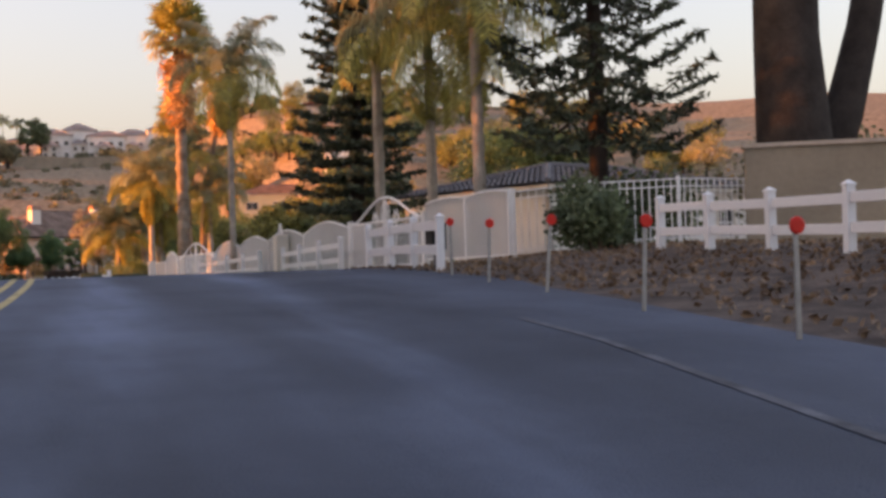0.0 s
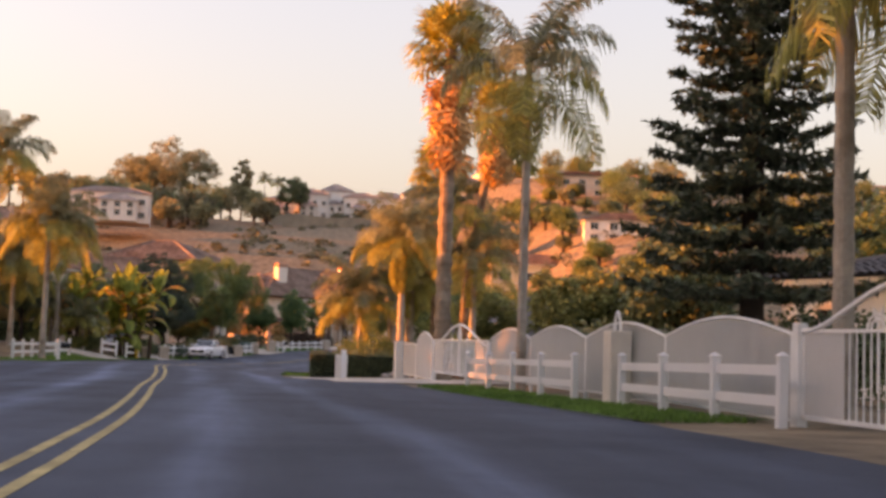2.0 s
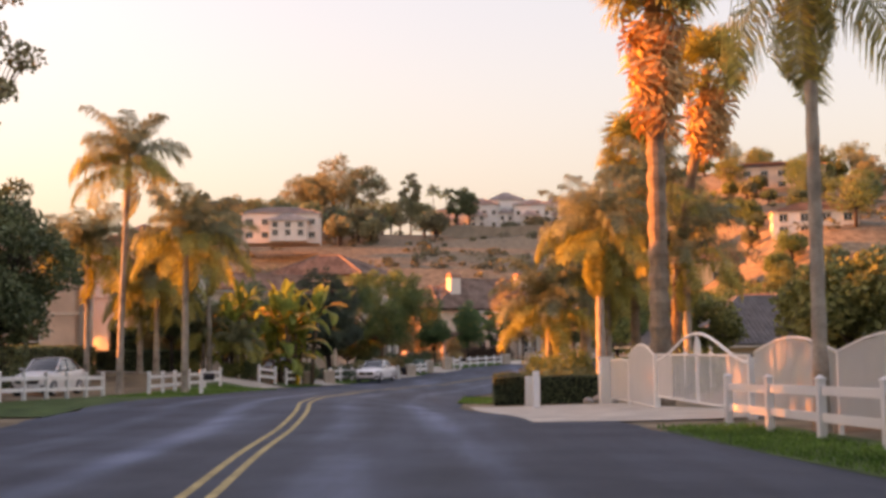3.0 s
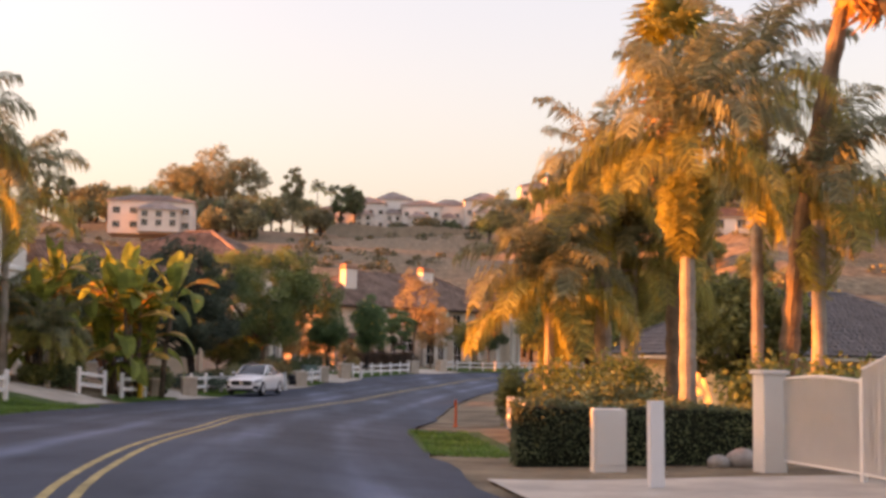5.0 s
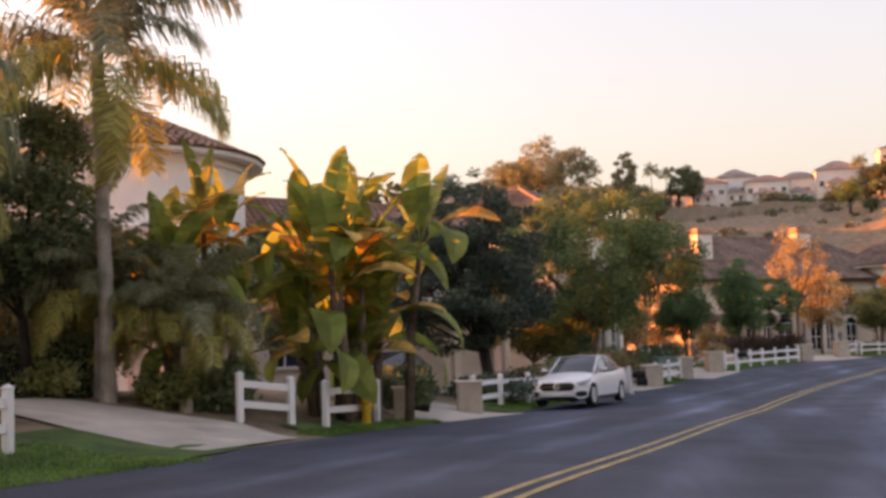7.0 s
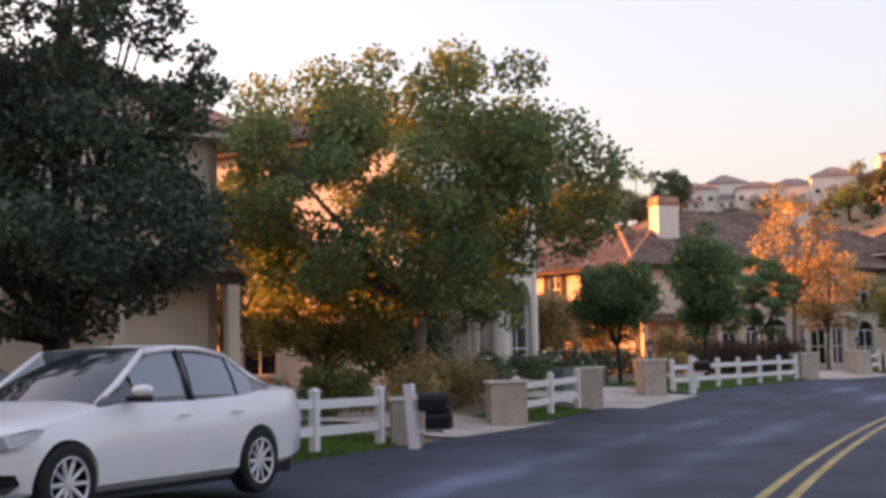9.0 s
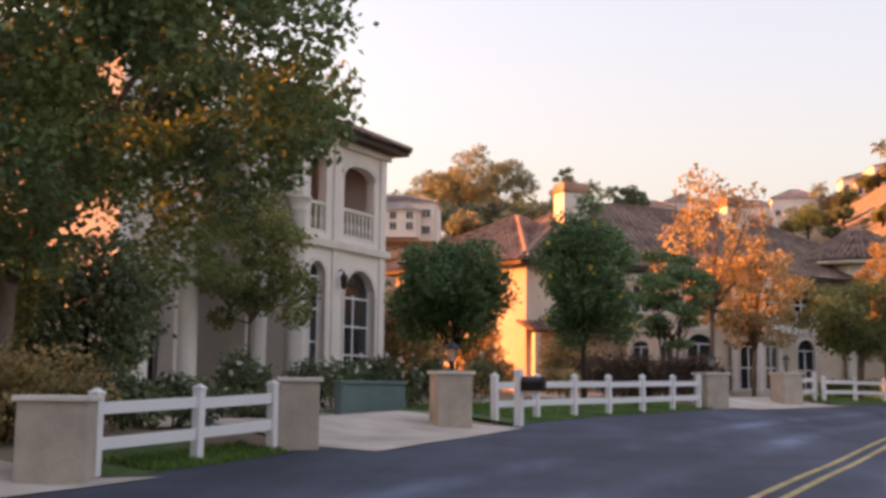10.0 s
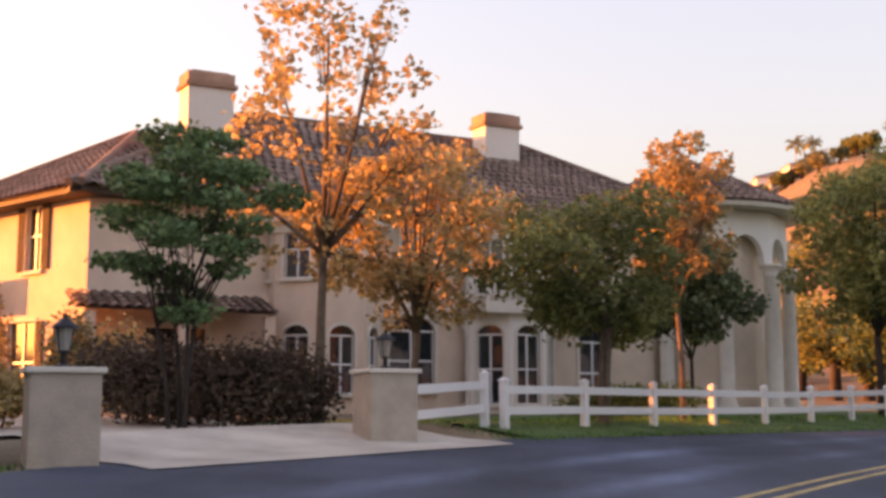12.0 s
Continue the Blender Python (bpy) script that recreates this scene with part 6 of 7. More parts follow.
bush("shrub", 21.0, 33.0, 2.6, 1.8, 3.2, M["leaf_olive"], 5200, 0.16, "grey-green shrubs behind the bar fence")
bush("shrub", 14.5, 50.0, 2.6, 2.0, 2.2, M["leaf_dark"], 4500, 0.16, "dark shrubs behind the gate")
bush("shrub", 13.0, 58.0, 2.0, 3.0, 2.0, M["leaf_dark"], 4500, 0.16, "dark shrubs behind the panel fence")
bush("shrub", 12.5, 85.0, 2.2, 1.6, 2.2, M["leaf"], 4500, 0.16, "green shrubs behind the white wall")
bush("shrub", 8.2, 86.5, 1.8, 1.2, 1.7, M["leaf_dark"], 4000, 0.13, "dark shrubs under the palms")
bush("shrub", 8.6, 94.0, 1.1, 2.0, 1.7, M["leaf"], 5000, 0.13, "fresh green shrub behind the low white fence")
bush("shrub", 8.4, 100.2, 0.9, 0.9, 1.9, M["leaf_mix"], 3000, 0.12, "yellow-green shrub lit by the sun at the fence end")


# ---- vehicles ----
def loft(name, sections, close=False):
    """A skin over sections of equal point counts, mirrored across y = 0."""
    bm = bmesh.new()
    rings = []
    for s in sections:
        half = [bm.verts.new((x, y, z)) for x, y, z in s]
        other = [bm.verts.new((x, -y, z)) for x, y, z in reversed(s) if abs(y) > 1e-4]
        rings.append(half + other)
    m = len(rings[0])
    for a, b in zip(rings, rings[1:]):
        for i in range(m):
            j = (i + 1) % m
            bm.faces.new((a[i], a[j], b[j], b[i]))
    bm.faces.new(rings[0][::-1])
    bm.faces.new(rings[-1])
    bmesh.ops.recalc_face_normals(bm, faces=bm.faces)
    return bm


def carve(body_bm, name, wheels, r, y_in, y_out):
    """The body with round wheel arches cut out."""
    me = bpy.data.meshes.new(name)
    body_bm.to_mesh(me)
    body_bm.free()
    ob = bpy.data.objects.new("tmp_body", me)
    scene.collection.objects.link(ob)
    bm = bmesh.new()
    for x in wheels:
        for s in (-1, 1):
            q = bmesh.ops.create_cone(bm, segments=28, radius1=r, radius2=r, depth=y_out - y_in, cap_ends=True)
            bmesh.ops.transform(bm, matrix=pose(x, s * (y_in + y_out) / 2, 0.335, 90), verts=q["verts"])
    cm = bpy.data.meshes.new("tmp_cut")
    bm.to_mesh(cm)
    bm.free()
    co = bpy.data.objects.new("tmp_cut", cm)
    scene.collection.objects.link(co)
    md = ob.modifiers.new("cut", "BOOLEAN")
    md.operation, md.object, md.solver = "DIFFERENCE", co, "EXACT"
    bpy.context.view_layer.update()
    out = bpy.data.meshes.new_from_object(ob.evaluated_get(bpy.context.evaluated_depsgraph_get()))
    bpy.data.objects.remove(ob)
    bpy.data.objects.remove(co)
    return out


def wheel(t, x, y, r=0.335, w=0.22):
    s = 1 if y > 0 else -1
    bm = bmesh.new()
    lathe(bm, [(r * 0.66, -w / 2), (r * 0.93, -w / 2), (r, -w / 2 + 0.03), (r, w / 2 - 0.03), (r * 0.93, w / 2), (r * 0.70, w / 2), (r * 0.68, w / 2 - 0.03), (r * 0.68, 0.0)], 30)
    wh = part("wheel", bm, M["rubber"], t, "black tyre on an alloy rim")
    wh.matrix_basis = pose(x, y - s * w * 0.5, r, -90 * s)
    bm = bmesh.new()
    tube(bm, [(r * 0.68 * math.cos(2 * math.pi * k / 28), r * 0.68 * math.sin(2 * math.pi * k / 28), 0.098) for k in range(29)], [0.014] * 29, 6)
    for k in range(10):
        a = 2 * math.pi * k / 10
        tube(bm, [(0.05 * math.cos(a), 0.05 * math.sin(a), 0.075), (r * 0.67 * math.cos(a), r * 0.67 * math.sin(a), 0.085)], [0.022, 0.019], 5)
    lathe(bm, [(0.06, 0.05), (0.06, 0.088), (0.03, 0.095)], 12)
    part("rim", bm, M["rim"], wh)


def car(name, x, y, z, rz, label, paint, top=1.54, length=4.75, suv=False):
    """A parked car, its nose at the origin and its tail along +x."""
    t = thing(name, (x, y, z), rz, label, "car", "parked cars")
    k = length / 4.75
    hz = 0.14 if suv else 0.07
    st = [(0.00, 0.50, 0.30, 0.60), (0.06, 0.66, 0.22, 0.68), (0.22, 0.80, 0.19, 0.745), (0.5, 0.885, 0.18, 0.80), (0.9, 0.905, 0.18, 0.87), (1.3, 0.905, 0.18, 0.935), (1.6, 0.905, 0.18, 0.96), (2.2, 0.91, 0.18, 0.955), (2.9, 0.91, 0.18, 0.965), (3.5, 0.91, 0.18, 0.99), (3.9, 0.905, 0.19, 1.02), (4.3, 0.88, 0.22, 1.035), (4.6, 0.82, 0.28, 1.03), (4.72, 0.72, 0.36, 0.98), (4.75, 0.62, 0.42, 0.9)]
    sec = []
    for sx, w, zb, zt in st:
        zt += hz
        zb += hz * 0.5
        X = sx * k
        sec.append([(X, 0, zb), (X, w * 0.86, zb), (X, w * 0.975, zb + 0.08), (X, w, zb + (zt - zb) * 0.38), (X, w * 0.995, zb + (zt - zb) * 0.62), (X, w * 0.955, zb + (zt - zb) * 0.80), (X, w * 0.90, zt - 0.045), (X, w * 0.76, zt - 0.008), (X, w * 0.4, zt + 0.018), (X, 0, zt + 0.024)])
    me = carve(loft(name, sec), "body", (0.80 * k, 3.665 * k), 0.375, 0.60, 1.2)
    body = data_object("body", me, paint, t)
    body.data.polygons.foreach_set("use_smooth", [True] * len(me.polygons))
    body.data.set_sharp_from_angle(angle=radians(32))
    # cabin: dark glass house under a painted roof with pillars
    zr = top
    gh = [(1.28, 0.74, 0.93 + hz), (1.62, 0.70, 1.13 + hz), (2.05, 0.625, zr - 0.045), (2.5, 0.61, zr - 0.005), (2.95, 0.60, zr - 0.012), (3.4, 0.585, zr - 0.07), (3.85 if not suv else 4.2, 0.60, 1.20 + hz), (4.22 if not suv else 4.5, 0.66, 1.02 + hz)]
    rows_ = []
    for gx, w, zt in gh:
        X = gx * k
        zb = 0.90 + hz
        wb = 0.80
        rows_.append([(X, 0, zb), (X, wb, zb), (X, w + (wb - w) * 0.5, (zb + zt) / 2 + 0.02), (X, w, zt - 0.035), (X, w * 0.9, zt - 0.008), (X, 0, zt + 0.01)])
    cab = part("cabin_glass", loft("cabin", rows_), M["windscreen"], t, "dark tinted glass", smooth=True)
    cab.data.set_sharp_from_angle(angle=radians(40))
    bm = bmesh.new()
    g = [r for r in rows_[2:6]]
    vs = [[bm.verts.new((p[0], s * p[1], p[2] + 0.008)) for s, p in ((1, r[3]), (1, r[4]), (1, r[5]), (-1, r[4]), (-1, r[3]))] for r in g]
    for a, b in zip(vs, vs[1:]):
        for i in range(4):
            bm.faces.new((a[i], a[i + 1], b[i + 1], b[i]))
    bmesh.ops.solidify(bm, geom=bm.faces[:], thickness=0.012)
    part("roof", bm, paint, t, smooth=True)
    for s in (-1, 1):
        for chain in ([0, 1, 2], [2, 3, 4, 5], [5, 6, 7]):
            bm = bmesh.new()
            tube(bm, [(rows_[i][3][0], s * (rows_[i][3][1] + 0.002), rows_[i][3][2]) for i in chain], [0.034] * len(chain), 6)
            part("roof_pillar", bm, paint, t, smooth=True)
        bm = bmesh.new()
        tube(bm, [(2.62 * k, s * 0.81, 0.92 + hz), (2.58 * k, s * 0.70, 1.18 + hz * 0.8), (2.56 * k, s * 0.61, zr - 0.03)], [0.035, 0.03, 0.03], 6)
        part("door_pillar", bm, M["black"], t)
    # side panes over the cabin glass, with sky light put into their colour
    for s in (-1, 1):
        for ga, gb in ((1.78, 2.50), (2.66, 3.36), (3.42, 3.72)):
            bm = bmesh.new()
            cols_ = []
            for i in range(5):
                gx = ga + (gb - ga) * i / 4
                w = float(np.interp(gx, [g_[0] for g_ in gh], [g_[1] for g_ in gh]))
                zt = float(np.interp(gx, [g_[0] for g_ in gh], [g_[2] for g_ in gh]))
                zb = 0.90 + hz
                ring = [(0.80, zb), (w + (0.80 - w) * 0.5, (zb + zt) / 2 + 0.02), (w, zt - 0.035)]
                lines = [(0.80 + (ring[1][0] - 0.80) * 0.22, zb + (ring[1][1] - zb) * 0.22), ring[1], (ring[1][0] + (ring[2][0] - ring[1][0]) * 0.82, ring[1][1] + (ring[2][1] - ring[1][1]) * 0.82)]
                cols_.append([bm.verts.new((gx * k, s * (p + 0.012), q)) for p, q in lines])
            for a, b in zip(cols_, cols_[1:]):
                for i in range(2):
                    bm.faces.new((a[i], b[i], b[i + 1], a[i + 1]) if s < 0 else (a[i], a[i + 1], b[i + 1], b[i]))
            part("side_window", bm, M["side_glass"], t, "side window glass coloured pale blue for sky light", smooth=True)
        bm = bmesh.new()
        box(bm, 1.58 * k, s * 0.84, 0.93 + hz, 1.70 * k, s * 1.06, 0.985 + hz, bevel=0.012)
        part("mirror_foot", bm, M["black"], t)
        bm = bmesh.new()
        lathe(bm, [(0.02, -0.10), (0.075, -0.08), (0.095, 0.0), (0.075, 0.08), (0.02, 0.10)], 10)
        mm = part("mirror", bm, paint, t, smooth=True)
        mm.matrix_basis = pose(1.62 * k, s * 1.0, 1.03 + hz, 90, 0, 0) @ Matrix.Diagonal((0.85, 0.62, 1.0, 1))
        bm = bmesh.new()
        v = [bm.verts.new(q) for q in ((0.06, s * 0.60, 0.665 + hz), (0.17, s * 0.76, 0.705 + hz), (0.38, s * 0.862, 0.745 + hz), (0.52, s * 0.892, 0.745 + hz), (0.42, s * 0.89, 0.66 + hz), (0.22, s * 0.80, 0.60 + hz), (0.09, s * 0.66, 0.595 + hz))]
        bm.faces.new(v)
        bmesh.ops.recalc_face_normals(bm, faces=bm.faces)
        bmesh.ops.solidify(bm, geom=bm.faces[:], thickness=-0.05)
        hl = part("headlight", bm, M["lens"], t, "clear slanted headlight")
        hl.location = (-0.022, s * 0.012, -0.01)
        bm = bmesh.new()
        box(bm, 4.60 * k, s * 0.40, 0.80 + hz, 4.745 * k, s * 0.70, 0.90 + hz, bevel=0.02)
        part("tail_light", bm, M["red"], t)
        for wx in (0.80, 3.665):
            wheel(t, wx * k, s * 0.915)
        for dx in (2.28, 3.15):
            bm = bmesh.new()
            box(bm, dx * k, s * 0.905, 0.78 + hz, dx * k + 0.2, s * 0.925, 0.805 + hz, bevel=0.006)
            part("door_handle", bm, paint, t)
    bm = bmesh.new()
    v = [bm.verts.new(q) for q in ((-0.02, -0.44, 0.655 + hz), (-0.02, 0.44, 0.655 + hz), (-0.014, 0.55, 0.60 + hz), (-0.012, 0.58, 0.53 + hz), (-0.012, 0.46, 0.41 + hz), (-0.012, -0.46, 0.41 + hz), (-0.012, -0.58, 0.53 + hz), (-0.014, -0.55, 0.60 + hz))]
    bm.faces.new(v)
    bmesh.ops.solidify(bm, geom=bm.faces[:], thickness=0.03)
    gr_ = part("grille", bm, M["black"], t, "black grille with a bright bar")
    bm = bmesh.new()
    box(bm, -0.04, -0.50, 0.525 + hz, -0.02, 0.50, 0.55 + hz, bevel=0.004)
    lathe(bm, [(0.105, 0.0), (0.115, 0.012), (0.10, 0.018), (0.085, 0.004)], 18, (0, 0, 0))
    em = [v for v in bm.verts if abs(v.co.x) < 0.13 and abs(v.co.z) < 0.05]
    bmesh.ops.transform(bm, matrix=pose(-0.035, 0, 0.545 + hz, 0, -90, 0), verts=em)
    part("grille_bar", bm, M["chrome"], gr_)
    bm = bmesh.new()
    box(bm, -0.03, -0.60, 0.215 + hz * 0.5, 0.10, 0.60, 0.33 + hz * 0.5, bevel=0.03)
    part("air_intake", bm, M["black"], t)
    for s in (-1, 1):
        bm = bmesh.new()
        v = [bm.verts.new(q) for q in ((0.0, s * 0.60, 0.40 + hz * 0.5), (0.10, s * 0.72, 0.43 + hz * 0.5), (0.26, s * 0.835, 0.42 + hz * 0.5), (0.30, s * 0.85, 0.34 + hz * 0.5), (0.20, s * 0.80, 0.27 + hz * 0.5), (0.03, s * 0.64, 0.29 + hz * 0.5))]
        f = bm.faces.new(v)
        bmesh.ops.recalc_face_normals(bm, faces=bm.faces)
        bmesh.ops.solidify(bm, geom=bm.faces[:], thickness=0.06)
        o = part("side_intake", bm, M["black"], t)
        o.location = (-0.03, s * 0.02, 0)
    bm = bmesh.new()
    tube(bm, [(0.16, -0.86, 0.235 + hz * 0.5), (0.03, -0.70, 0.20 + hz * 0.5), (-0.05, -0.56, 0.29 + hz * 0.5), (-0.06, 0.0, 0.30 + hz * 0.5), (-0.05, 0.56, 0.29 + hz * 0.5), (0.03, 0.70, 0.20 + hz * 0.5), (0.16, 0.86, 0.235 + hz * 0.5)], [0.018] * 7, 6)
    part("splitter", bm, paint, t)
    bm = bmesh.new()
    box(bm, 0.4, -0.8, 0.17, 4.4 * k, 0.8, 0.4)
    part("underbody", bm, M["black"], t)
    return t


car("sedan", -2.34, 122.13, -0.29, 74.6, "white four-door sedan parked at the kerbless street edge", M["carpaint"])
car("suv", -10.2, 130.6, gz(-9.3, 133.0) + 0.03, 80, "silver-grey SUV parked in the driveway", M["silver"], top=1.68, length=4.7, suv=True)
car("suv", -15.2, 89.2, gz(-15, 91.5), 84, "white SUV parked behind the white fence", M["carpaint"], top=1.7, length=4.7, suv=True)


# ---- street things ----
def hydrant(x, y):
    t = thing("fire_hydrant", (x, y, gz(x, y)), 0, "yellow fire hydrant on the grass verge", "hydrant")
    bm = bmesh.new()
    lathe(bm, [(0.16, -0.05), (0.16, 0.05), (0.11, 0.07), (0.105, 0.5), (0.14, 0.52), (0.14, 0.56), (0.11, 0.6), (0.09, 0.68), (0.03, 0.73)], 16)
    b = part("barrel", bm, M["hydrant"], t, smooth=False)
    bm = bmesh.new()
    lathe(bm, [(0.035, 0.72), (0.035, 0.78)], 5)
    part("nut", bm, M["hydrant"], b)
    for a in (0, 120, 240):
        bm = bmesh.new()
        lathe(bm, [(0.055, 0.08), (0.055, 0.17), (0.07, 0.17), (0.07, 0.2), (0.03, 0.22)], 10)
        o = part("outlet", bm, M["hydrant"], t)
        o.matrix_basis = pose(0, 0, 0.42, 90, 0, a)


hydrant(-6.1, 113.0)


def marker_pole(x, y, h, lean):
    t = thing("reflector_pole", (x, y, gz(x, y)), 0, "thin metal stake with a round red reflector", "reflector pole", "reflector poles")
    bm = bmesh.new()
    box(bm, -0.02, -0.008, -0.2, 0.02, 0.008, h, bevel=0.003)
    p = part("stake", bm, M["steel"], t)
    bm = bmesh.new()
    lathe(bm, [(0.04, 0), (0.062, 0.004), (0.062, 0.016), (0.05, 0.022)], 18)
    r = part("reflector", bm, M["red"], t)
    r.matrix_basis = pose(0, -0.012, h - 0.03, 90, 0, 0)
    t.rotation_euler = (0, radians(lean), 0)


for x, y, h, l in ((5.87, 13.83, 0.83, 0), (6.10, 16.41, 0.85, 3), (6.46, 19.26, 0.86, 5), (6.78, 21.8, 0.83, 2), (7.14, 24.2, 0.86, -1)):
    marker_pole(x, y, h, l)
t = thing("delineator", (6.0, 99.8, gz(6.0, 99.8)), 0, "orange flexible marker post on the lawn corner", "marker post")
bm = bmesh.new()
lathe(bm, [(0.09, -0.05), (0.09, 0.02), (0.04, 0.05), (0.035, 0.85), (0.01, 0.88)], 10)
part("stake", bm, M["orange"], t)
t = thing("transformer_box", (1.2, 154.3, gz(1.2, 154.3)), 22, "green steel utility box beside the drive", "utility box")
bm = bmesh.new()
box(bm, -0.75, -0.5, -0.1, 0.75, 0.5, 0.68, bevel=0.03)
part("cabinet", bm, M["green_box"], t)
bm = bmesh.new()
box(bm, -0.79, -0.54, 0.68, 0.79, 0.54, 0.76, bevel=0.03)
part("lid", bm, M["green_box"], t)
t = thing("utility_cabinet", (6.2, 79.5, gz(6.2, 79.5)), -4, "pale utility cabinet in front of the hedge", "utility box")
bm = bmesh.new()
box(bm, -0.27, -0.2, -0.1, 0.27, 0.2, 1.02, bevel=0.02)
part("cabinet", bm, M["stucco_white"], t)
bm = bmesh.new()
box(bm, -0.23, -0.215, 0.1, 0.23, -0.2, 0.95, bevel=0.01)
part("door", bm, M["stucco_white"], t)
t = thing("fence_letter_box", (8.2, 27.9, gz(8.2, 27.9)), 90, "black letter box fixed behind the white fence", "mailbox")
bm = bmesh.new()
box(bm, -0.2, -0.14, 0.35, 0.2, 0.14, 0.85, bevel=0.02)
part("case", bm, M["black"], t)
bm = bmesh.new()
box(bm, -0.04, -0.04, -0.1, 0.04, 0.04, 0.36)
part("stand", bm, M["black"], t)
for x, y, s in ((8.7, 80.1, 0.3), (8.25, 80.0, 0.2), (9.05, 79.5, 0.22)):
    t = thing("boulder", (x, y, gz(x, y)), 0, "pale rounded boulder at the gate", "rock", "boulders")
    bm = bmesh.new()
    bmesh.ops.create_icosphere(bm, subdivisions=3, radius=s)
    for v in bm.verts:
        v.co *= 1 + 0.25 * noise.noise(v.co * 2.2 + Vector((x, y, 0)))
        v.co.z = v.co.z * 0.7 + s * 0.35
    part("stone", bm, M["rock"], t, smooth=True)
t = thing("planter_urn", (-11.0, 134.5, gz(-11, 134.5)), 0, "terracotta urn beside the drive", "planter")
bm = bmesh.new()
lathe(bm, [(0.3, 0), (0.32, 0.1), (0.15, 0.3), (0.4, 0.6), (0.62, 1.1), (0.66, 1.4), (0.72, 1.45), (0.6, 1.48)], 20)
part("urn", bm, M["terracotta"], t, smooth=True)


# ---- ornamental white fence and gates on the right ----
def scallop_panel(a, b, z, h, rise, label="white iron fence bay with pale screen and arched top rail"):
    """A bay between two points: posts, bars, screen and arched rail."""
    L = math.hypot(b[0] - a[0], b[1] - a[1])
    ang = math.degrees(math.atan2(b[1] - a[1], b[0] - a[0]))
    t = thing("panel_fence", (a[0], a[1], z), ang, label, "fence", "ornamental fence bays")

    def top(u):
        return h + rise * math.sin(math.pi * u / L)
    bm = bmesh.new()
    lo = [bm.verts.new((L * i / 12, 0.03, 0.12)) for i in range(13)]
    hi = [bm.verts.new((L * i / 12, 0.03, top(L * i / 12) - 0.03)) for i in range(13)]
    for i in range(12):
        bm.faces.new((lo[i], lo[i + 1], hi[i + 1], hi[i]))
    bmesh.ops.solidify(bm, geom=bm.faces[:], thickness=0.006)
    part("screen", bm, M["frosted"], t, "pale perforated screen")
    bm = bmesh.new()
    tube(bm, [(L * i / 12, 0, top(L * i / 12)) for i in range(13)], [0.028] * 13, 6)
    part("top_rail", bm, M["white_metal"], t)
    bm = bmesh.new()
    box(bm, 0, -0.02, 0.08, L, 0.02, 0.13)
    part("bottom_rail", bm, M["white_metal"], t)
    bm = bmesh.new()
    box(bm, -0.04, -0.04, -0.3, 0.04, 0.04, top(0) + 0.06, bevel=0.008)
    part("post", bm, M["white_metal"], t)
    n = int(L / 0.17)
    for i in range(1, n):
        u = L * i / n
        w = 0.022 if i % 8 == 0 else 0.009
        bm = bmesh.new()
        box(bm, u - w, -w, 0.1, u + w, w, top(u))
        part("bar", bm, M["white_metal"], t)
    return t


